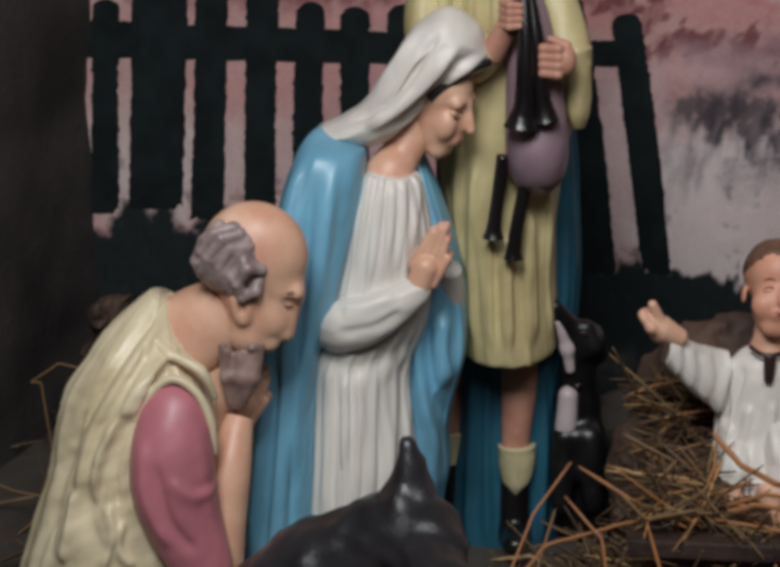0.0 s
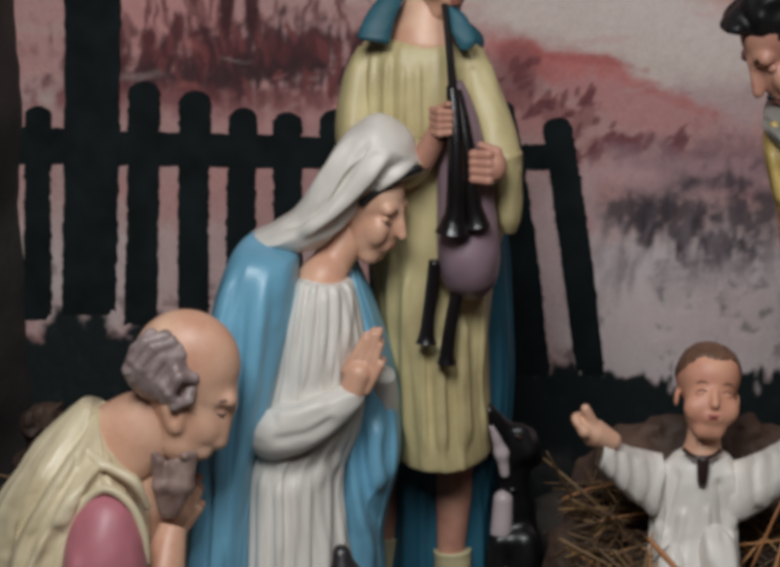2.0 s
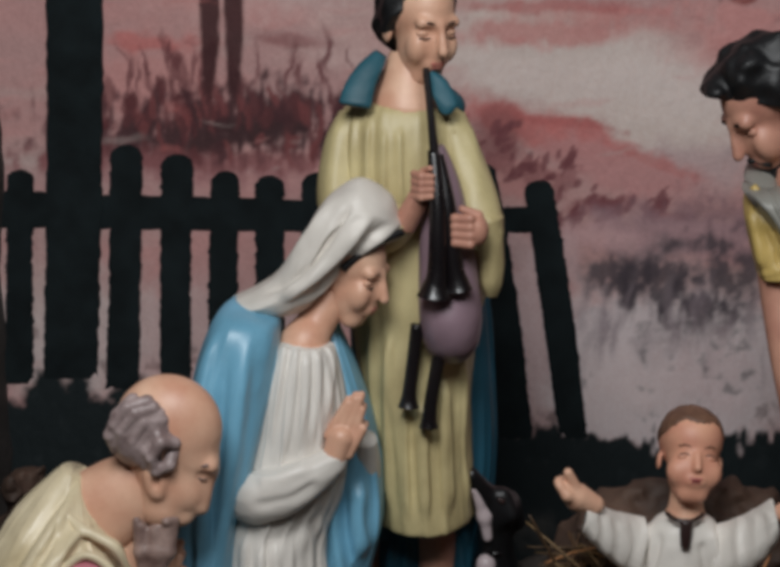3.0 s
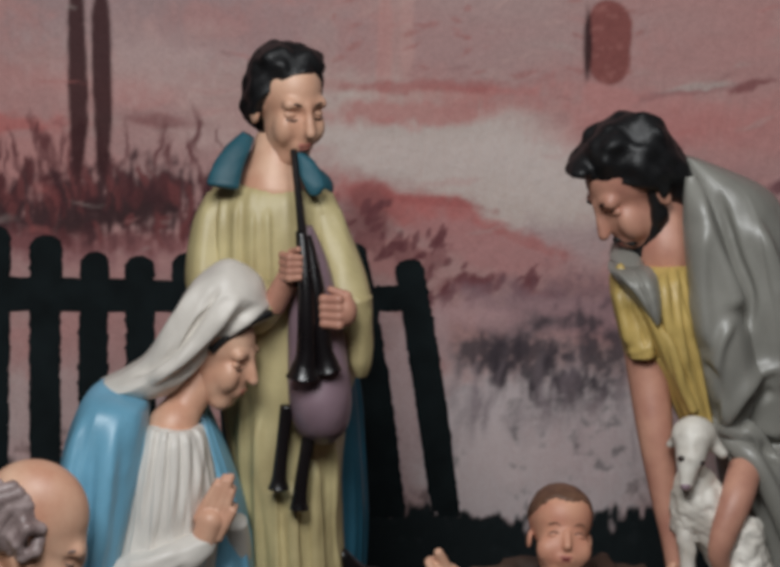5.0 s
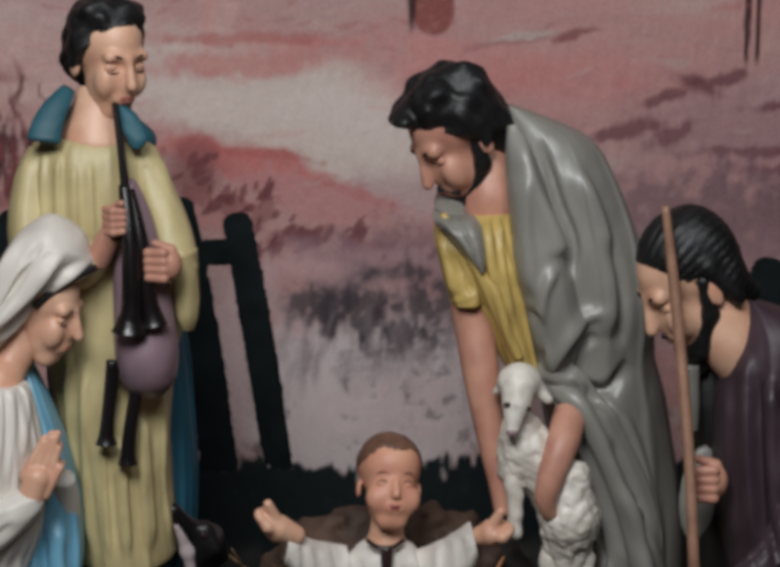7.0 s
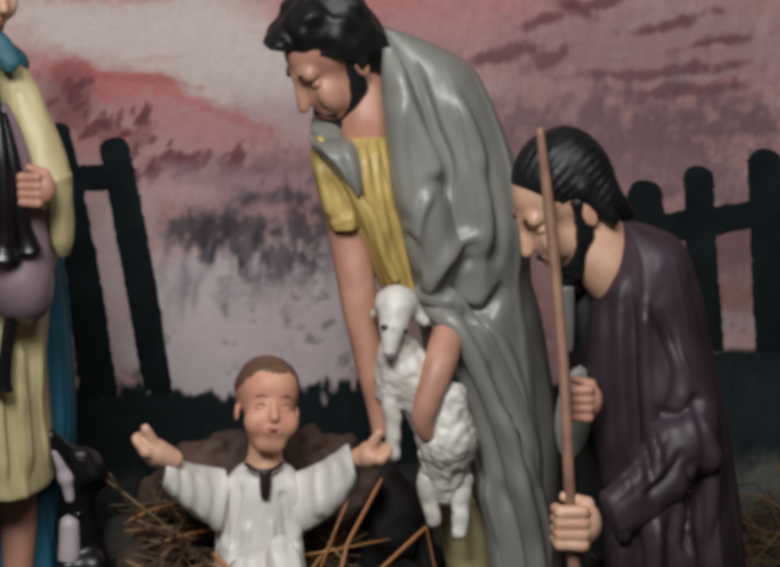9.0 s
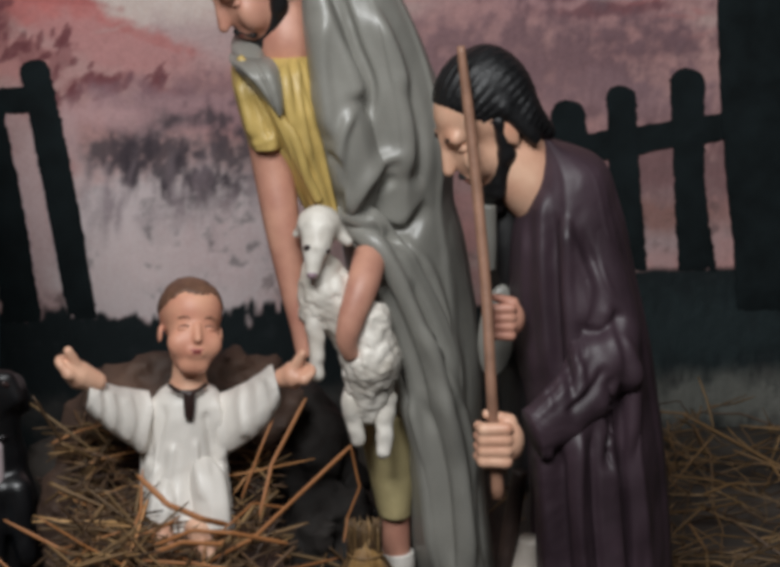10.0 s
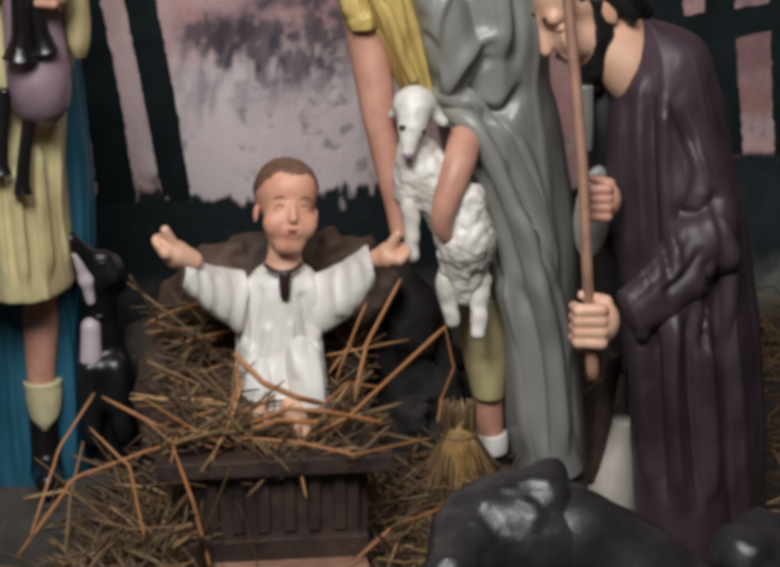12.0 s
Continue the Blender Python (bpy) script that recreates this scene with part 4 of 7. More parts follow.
# kneeling woman in a white veil and blue cloak
mary = [
    (loft(((-0.2675, 0, 0.4667, 0.0218, -0.0021, 0.036), (-0.2701, 0, 0.4648, 0.0328, -0.001, 0.042), (-0.2759, 0, 0.4373, 0.048, 0.0014, 0.052), (-0.2781, 0, 0.3728, 0.0579, 0.0019, 0.064), (-0.2888, 0, 0.307, 0.0638, 0.0023, 0.066), (-0.3044, 0, 0.2482, 0.0595, 0.0023, 0.068), (-0.3021, 0, 0.1608, 0.0682, 0.003, 0.08), (-0.3002, 0, 0.0744, 0.0739, 0.0036, 0.092), (-0.3002, 0, -0.0008, 0.0803, 0.0042, 0.098)), folds(30, 0.03, 3, 0.07, 0.05, -0.35), 260, 80), WHITE),
    (loft(((-0.3182, 0, 0.5049, 0.0221, -0.0073, 0.03), (-0.3221, -0.015, 0.4922, 0.0336, -0.0044, 0.052), (-0.3346, -0.025, 0.4403, 0.041, -0.0001, 0.058), (-0.3413, -0.028, 0.3877, 0.0366, -0.0002, 0.06), (-0.3488, -0.03, 0.3341, 0.0326, -0.0002, 0.062), (-0.3597, -0.03, 0.2792, 0.0284, -0.0003, 0.066), (-0.3675, -0.03, 0.2236, 0.0294, -0.0002, 0.07), (-0.3726, -0.03, 0.1559, 0.034, 0.0001, 0.075), (-0.3764, -0.03, 0.093, 0.0399, 0.0005, 0.08), (-0.3798, -0.03, 0.0056, 0.0481, 0.001, 0.085)), folds(12, 0.025, 5, 0.16, 0.3, -0.2), 180, 90, 0.0, 0.8), BLUE),
    (loft(((-0.2421, 0.05, 0.4784, 0.0058, 0.0023, 0.02), (-0.228, 0.05, 0.4269, 0.0133, 0.0004, 0.04), (-0.2143, 0.05, 0.3726, 0.0171, 0.0005, 0.05), (-0.2163, 0.05, 0.3171, 0.0272, 0.0009, 0.055), (-0.2235, 0.05, 0.2606, 0.036, 0.0013, 0.06), (-0.2294, 0.05, 0.212, 0.03, -0.0017, 0.06), (-0.2308, 0.05, 0.1688, 0.0247, 0.001, 0.055), (-0.2253, 0.05, 0.1254, 0.0212, 0.0039, 0.05), (-0.222, 0.05, 0.0919, 0.0122, 0.002, 0.03), (-0.221, 0.06, 0.0479, 0.0084, 0.0004, 0.03), (-0.2205, 0.06, -0.0183, 0.0141, 0.0007, 0.03)), folds(10, 0.04, 8, 0.18, 0.4, -0.3), 140, 70), BLUE),
    (tube((((-0.3344, -0.05, 0.3148), 0.02), ((-0.3121, -0.06, 0.316), 0.0275), ((-0.2831, -0.064, 0.3246), 0.027), ((-0.255, -0.062, 0.3399), 0.022), ((-0.2342, -0.056, 0.3533), 0.0165), ((-0.2304, -0.053, 0.3552), 0.0145)), n=60, m=50, fold=folds(9, 0.05, 2, 0.3, 2.0, -0.3), crumple=0.04), WHITE),
    (tube((((-0.2289, 0.04, 0.2972), 0.022), ((-0.2067, 0.03, 0.3176), 0.018), ((-0.2018, 0, 0.3645), 0.012))), WHITE),
    (loft(((-0.1647, 0.03, 0.5851, 0.0032, -0.0103, 0.012), (-0.185, 0.025, 0.5895, -0.0079, -0.029, 0.036), (-0.212, 0.02, 0.5925, -0.0061, -0.0447, 0.044), (-0.2376, 0.02, 0.5739, -0.0011, -0.0474, 0.047), (-0.2608, 0.02, 0.5427, -0.0012, -0.0431, 0.049), (-0.2868, 0.02, 0.5174, 0.0013, -0.0263, 0.05), (-0.3143, 0.02, 0.5065, 0.0026, -0.0145, 0.047), (-0.3432, 0.02, 0.5039, 0, -0.0048, 0.03)), folds(10, 0.025, 14, 0.14, 0.5, -0.2), 180, 70), VEIL),
    (tube((((-0.1638, 0.01, 0.5823), 0.004), ((-0.1807, -0.001, 0.5772), 0.0045), ((-0.2056, -0.006, 0.5616), 0.0045), ((-0.2247, -0.008, 0.5461), 0.0045)), m=16, n=10), BLACK_HAIR),
]
mary += head((-0.2247, 0.025, 0.5374), 0.108, yaw=-20, pitch=-16, skin=SKIN_PALE, covered=True)
mary += [(tube((((-0.2365, 0.025, 0.5124), 0.02), ((-0.2546, 0.015, 0.4834), 0.0205), ((-0.2649, 0.005, 0.4657), 0.026), ((-0.2696, 0.005, 0.4512), 0.03))), SKIN_PALE)]
mary += praying_hands((-0.2317, -0.05, 0.3532), (-0.207, -0.045, 0.4228), SKIN_PALE)
mary = drape(mary, WHITE, (
    (0.004, 0.004, (-0.2782, 0.4875), (-0.2834, 0.4409), (-0.2938, 0.3672)), (0.004, 0.004, (-0.2681, 0.475), (-0.2707, 0.4257), (-0.2784, 0.3624)), (0.004, 0.0045, (-0.258, 0.4701), (-0.2579, 0.4209), (-0.2656, 0.3629)),
    (0.004, 0.004, (-0.2479, 0.4704), (-0.2463, 0.4265), (-0.2528, 0.3686)), (0.004, 0.004, (-0.2378, 0.4758), (-0.2341, 0.4372), (-0.24, 0.3901)),
    (0.009, -0.0025, (-0.3279, 0.2847), (-0.2915, 0.2736), (-0.2346, 0.3)),
))
mary = drape(mary, WHITE, (
    (0.005, 0.005, (-0.3202, 0.2779), (-0.319, 0.2096), (-0.3267, 0.0918)), (0.0045, 0.005, (-0.3045, 0.2731), (-0.3022, 0.2103), (-0.308, 0.104)), (0.005, 0.006, (-0.2889, 0.2737), (-0.2875, 0.2109), (-0.2909, 0.1218)),
    (0.0045, 0.005, (-0.2733, 0.277), (-0.275, 0.2115), (-0.275, 0.1281)), (0.005, 0.006, (-0.2578, 0.2857), (-0.2572, 0.2122), (-0.2576, 0.1345)), (0.004, 0.004, (-0.2469, 0.2942), (-0.2437, 0.2401), (-0.2419, 0.1576)),
    (0.006, 0.004, (-0.3068, 0.3402), (-0.281, 0.3464), (-0.2502, 0.3607)), (0.006, -0.003, (-0.3121, 0.3186), (-0.2707, 0.3255), (-0.2424, 0.3424)),
))
mary = drape(mary, BLUE, (
    (0.008, 0.008, (-0.3471, 0.5042), (-0.3608, 0.3835), (-0.3559, 0.2542), (-0.3717, 0.0511)), (0.006, -0.006, (-0.333, 0.4839), (-0.3435, 0.3414), (-0.3583, 0.2321), (-0.3548, 0.0634)), (0.009, 0.008, (-0.3125, 0.4999), (-0.326, 0.3846), (-0.3409, 0.2875), (-0.3416, 0.0927)),
    (0.006, 0.008, (-0.3762, 0.3187), (-0.3837, 0.2311), (-0.4013, 0.0611)), (0.005, -0.006, (-0.3687, 0.2865), (-0.3746, 0.2038), (-0.3879, 0.0502)), (0.006, 0.006, (-0.2896, 0.5005), (-0.2965, 0.4277), (-0.3132, 0.3638), (-0.3304, 0.2879)),
    (0.006, 0.007, (-0.233, 0.309), (-0.23, 0.2427), (-0.2105, 0.1305)), (0.005, -0.006, (-0.2225, 0.3148), (-0.2206, 0.2653), (-0.2056, 0.1876)), (0.007, 0.008, (-0.2067, 0.3154), (-0.209, 0.2768), (-0.2033, 0.2326)), (0.005, 0.005, (-0.1913, 0.354), (-0.1906, 0.2885), (-0.197, 0.2384)),
))
mary = drape(mary, VEIL, (
    (0.008, 0.009, (-0.2301, 0.6309), (-0.2678, 0.5669), (-0.3114, 0.5299), (-0.3424, 0.5136)), (0.004, -0.008, (-0.2124, 0.6162), (-0.2525, 0.5544), (-0.3063, 0.5207)), (0.006, 0.008, (-0.1897, 0.6066), (-0.2322, 0.5575), (-0.2857, 0.514)),
    (0.004, -0.007, (-0.177, 0.5942), (-0.2195, 0.5577), (-0.2652, 0.5114)), (0.005, 0.007, (-0.1619, 0.5935), (-0.2044, 0.5672), (-0.2347, 0.5359), (-0.2704, 0.505)), (0.004, 0.005, (-0.2502, 0.618), (-0.2857, 0.5563), (-0.3268, 0.5244)),
))
thing("praying_woman_statue", mary, "painted plaster kneeling woman in white veil and blue cloak", "statue", "crib figures")

# piper in an olive tunic
piper = [
    (loft(((-0.1682, 0.12, 0.7043, 0.044, -0.0019, 0.036), (-0.1718, 0.12, 0.6952, 0.0635, -0.0012, 0.048), (-0.1725, 0.12, 0.6571, 0.075, 0.0005, 0.06), (-0.1691, 0.12, 0.5866, 0.0802, 0.0007, 0.065), (-0.1596, 0.12, 0.5211, 0.0838, 0.0008, 0.065), (-0.157, 0.12, 0.4679, 0.069, 0.0019, 0.065), (-0.156, 0.12, 0.4125, 0.0615, 0.0019, 0.07), (-0.1535, 0.12, 0.3563, 0.0555, 0.0019, 0.075), (-0.149, 0.12, 0.2994, 0.053, 0.0019, 0.08), (-0.1447, 0.12, 0.2486, 0.0527, 0.0019, 0.085), (-0.1446, 0.12, 0.2475, 0.0471, 0.0017, 0.07)), folds(24, 0.025, 23, 0.085, 0.1, -0.3), 240, 90), OLIVE),
    (loft(((-0.168, 0.17, 0.6357, 0.066, 0.0006, 0.03), (-0.1539, 0.17, 0.4489, 0.0776, -0.0065, 0.04), (-0.1436, 0.17, 0.2851, 0.0724, 0.0025, 0.05), (-0.1493, 0.17, 0.166, 0.0657, 0.0027, 0.05), (-0.1531, 0.17, 0.0436, 0.0695, 0.0032, 0.05), (-0.1579, 0.17, -0.0222, 0.0701, 0.0035, 0.05)), folds(20, 0.06, 33, 0.11, 0.3, -0.3), 140, 50), TEAL),
    (tube((((-0.2205, 0.11, 0.687), 0.02), ((-0.2331, 0.1, 0.654), 0.023), ((-0.2322, 0.08, 0.5929), 0.026), ((-0.1885, 0.05, 0.5772), 0.026), ((-0.1635, 0.03, 0.5967), 0.018)), fold=folds(10, 0.08, 4, 0.25, 1.0, -0.3)), OLIVE),
    (tube((((-0.1227, 0.11, 0.6876), 0.02), ((-0.1084, 0.1, 0.6496), 0.023), ((-0.0917, 0.08, 0.6047), 0.025), ((-0.082, 0.06, 0.5763), 0.022), ((-0.0832, 0.05, 0.5717), 0.02)), fold=folds(10, 0.08, 6, 0.25, 1.0, -0.3)), OLIVE),
    (loft(((-0.0768, 0.06, 0.5896, 0.0157, 0.0028, 0.024), (-0.0751, 0.06, 0.5551, 0.0147, 0.0001, 0.022), (-0.0745, 0.06, 0.5231, 0.0121, 0.0001, 0.018), (-0.0739, 0.06, 0.5059, 0.0063, 0.0001, 0.008)), folds(6, 0.08, 9, 0.4, 0.5), 48, 30), OLIVE),
    (loft(((-0.1931, 0.1, 0.7573, 0.0062, -0.0037, 0.008), (-0.2011, 0.088, 0.7461, 0.0109, -0.0045, 0.008), (-0.2098, 0.078, 0.7322, 0.014, -0.0037, 0.008), (-0.2152, 0.07, 0.7179, 0.0163, -0.0031, 0.008), (-0.2172, 0.065, 0.7091, 0.0171, -0.0021, 0.007), (-0.217, 0.065, 0.705, 0.0153, -0.0021, 0.004)), None, 40, 40, 0.0, 1.0, 0.06), COLLAR),
    (loft(((-0.1399, 0.09, 0.7432, 0.0037, -0.0026, 0.007), (-0.132, 0.08, 0.7344, 0.0089, -0.002, 0.006), (-0.1265, 0.074, 0.7183, 0.013, -0.002, 0.005), (-0.1221, 0.07, 0.7073, 0.0109, -0.001, 0.005), (-0.1221, 0.07, 0.6989, 0.0068, 0, 0.005), (-0.1221, 0.07, 0.6963, 0.0026, 0, 0.003)), None, 40, 40, 0.0, 1.0, 0.06), COLLAR),
    (tube((((-0.1334, 0.12, 0.2479), 0.021), ((-0.1336, 0.12, 0.1953), 0.02), ((-0.1356, 0.12, 0.148), 0.017), ((-0.1367, 0.12, 0.1181), 0.015))), SKIN),
    (loft(((-0.1347, 0.12, 0.1284, 0.0219, 0.0009, 0.021), (-0.1337, 0.12, 0.1063, 0.0203, 0.0009, 0.02), (-0.1339, 0.12, 0.0852, 0.0152, 0.0007, 0.019), (-0.1343, 0.12, 0.0731, 0.0045, 0.0002, 0.015)), folds(9, 0.06, 3, 0.3, 2), 40, 24), SOCK),
    (blob([cap((-0.1359, 0.125, 0.0862), (-0.1356, 0.12, 0.0214), 0.017, 0.017), cap((-0.1356, 0.12, 0.0183), (-0.1312, 0.06, 0.0296), 0.016, 0.013)], 0.003, 0.01), EBONY),
    (tube((((-0.2137, 0.15, 0.2178), 0.02), ((-0.2127, 0.15, 0.1702), 0.019), ((-0.2112, 0.15, 0.1281), 0.016))), SKIN),
    (loft(((-0.2124, 0.15, 0.1317, 0.0195, 0.002, 0.02), (-0.2116, 0.15, 0.1099, 0.0155, 0.0007, 0.018), (-0.2111, 0.15, 0.0855, 0.0101, 0.0004, 0.015)), None, 30, 12), SOCK),
    (blob([cap((-0.212, 0.15, 0.0916), (-0.2119, 0.15, 0.0239), 0.016, 0.016), cap((-0.2119, 0.15, 0.0177), (-0.2104, 0.1, 0.0229), 0.016, 0.013)], 0.003, 0.01), EBONY),
    (tube((((-0.1603, 0.12, 0.7534), 0.026), ((-0.1643, 0.115, 0.7247), 0.031), ((-0.1665, 0.115, 0.7033), 0.04), ((-0.1666, 0.115, 0.6846), 0.04))), SKIN_PALE),
]
piper += head((-0.1542, 0.11, 0.786), 0.116, yaw=-55, pitch=-12, skin=SKIN_PALE, hair=BLACK_HAIR, bush=0.955, curl=0.0007)
piper += fist((-0.1418, 0.015, 0.6305), 0.019, SKIN, -60) + fist((-0.093, 0.01, 0.5851), 0.022, SKIN, 165)
piper += [(tube((((-0.1635, 0.03, 0.5862), 0.013), ((-0.1471, 0.018, 0.617), 0.012))), SKIN)]
piper = drape(piper, OLIVE, (
    (0.005, 0.005, (-0.2325, 0.6899), (-0.2384, 0.6533), (-0.2419, 0.6006)), (0.004, 0.004, (-0.2185, 0.6951), (-0.2202, 0.6533), (-0.2201, 0.5901)), (0.004, 0.005, (-0.203, 0.6925), (-0.2037, 0.6428), (-0.2026, 0.5795)), (0.004, 0.004, (-0.186, 0.6847), (-0.1862, 0.6323), (-0.1848, 0.5795)), (0.004, 0.004, (-0.1705, 0.6847), (-0.1694, 0.6428), (-0.1679, 0.6006)),
    (0.005, 0.005, (-0.1005, 0.6847), (-0.093, 0.6533), (-0.0855, 0.6059)), (0.004, 0.004, (-0.116, 0.6899), (-0.1111, 0.6585), (-0.1036, 0.6218)),
))
piper = drape(piper, OLIVE, (
    (0.005, 0.007, (-0.18, 0.4682), (-0.1816, 0.3762), (-0.1791, 0.2626)), (0.004, 0.006, (-0.1632, 0.3877), (-0.1619, 0.3329), (-0.1587, 0.2628)), (0.005, 0.008, (-0.1448, 0.3937), (-0.1428, 0.3335), (-0.1395, 0.2635)), (0.005, 0.008, (-0.1232, 0.4214), (-0.1207, 0.3453), (-0.1159, 0.2644)), (0.005, 0.007, (-0.1035, 0.4328), (-0.0996, 0.346), (-0.0957, 0.2652)), (0.004, 0.005, (-0.1959, 0.4838), (-0.2006, 0.4192), (-0.1918, 0.3429)),
))
piper = drape(piper, TEAL, ((0.006, 0.008, (-0.1831, 0.2168), (-0.1848, 0.122), (-0.1889, -0.012)), (0.006, 0.008, (-0.1663, 0.2175), (-0.1678, 0.1227), (-0.1631, -0.0107)), (0.005, 0.007, (-0.1109, 0.2255), (-0.1032, 0.1255), (-0.1061, -0.0079))))
piper += [(blob([ball((-0.1665, 0.128, 0.6985), (0.062, 0.03, 0.03)), ball((-0.1668, 0.135, 0.717), (0.036, 0.024, 0.03))], 0.003, 0.012), COLLAR)]
thing("piper_statue", piper, "painted plaster young piper in olive tunic with teal collar", "statue", "crib figures")
bagpipes = tagged(new("bagpipes"), "dark bagpipes with a mauve bag held by the piper", "bagpipes")
part("bag", [(loft(((-0.1291, 0.05, 0.667, 0.006, 0, 0.01), (-0.1245, 0.05, 0.6304, 0.0169, 0.0001, 0.022), (-0.1212, 0.05, 0.5778, 0.0266, 0.0002, 0.03), (-0.1179, 0.045, 0.5257, 0.0318, 0.0003, 0.036), (-0.1155, 0.04, 0.4842, 0.0329, 0.0003, 0.04), (-0.1147, 0.045, 0.4535, 0.0268, 0.0003, 0.034), (-0.1142, 0.05, 0.4367, 0.0119, 0.0001, 0.012)), None, 48, 50), MAUVE)], bagpipes, smooth=True)
part("blowpipe", [(tube((((-0.1442, 0.075, 0.7432), 0.0035), ((-0.1381, 0.05, 0.7033), 0.004), ((-0.1318, 0.02, 0.6608), 0.0052)), n=14), EBONY)], bagpipes, smooth=True)
part("chanter", [(tube((((-0.1333, 0.02, 0.6659), 0.006), ((-0.1275, 0.005, 0.6064), 0.009), ((-0.1273, 0, 0.5452), 0.0105), ((-0.1293, 0, 0.5269), 0.014), ((-0.1304, 0, 0.5165), 0.0185)), n=24), EBONY)], bagpipes, smooth=True)
part("chanter", [(tube((((-0.1285, 0.025, 0.6601), 0.006), ((-0.1176, 0.012, 0.6053), 0.009), ((-0.1108, 0.008, 0.549), 0.0095), ((-0.1072, 0.008, 0.5307), 0.012), ((-0.1057, 0.008, 0.5218), 0.015)), n=24), EBONY)], bagpipes, smooth=True)
part("drone", [(tube((((-0.1499, 0.03, 0.4807), 0.007), ((-0.1553, 0.03, 0.4326), 0.007), ((-0.1585, 0.03, 0.403), 0.008), ((-0.1591, 0.03, 0.3911), 0.0115)), n=20), EBONY)], bagpipes, smooth=True)
part("drone", [(tube((((-0.126, 0.03, 0.4543), 0.007), ((-0.1334, 0.03, 0.4113), 0.007), ((-0.1371, 0.03, 0.3816), 0.008), ((-0.1376, 0.03, 0.3692), 0.0105)), n=20), EBONY)], bagpipes, smooth=True)

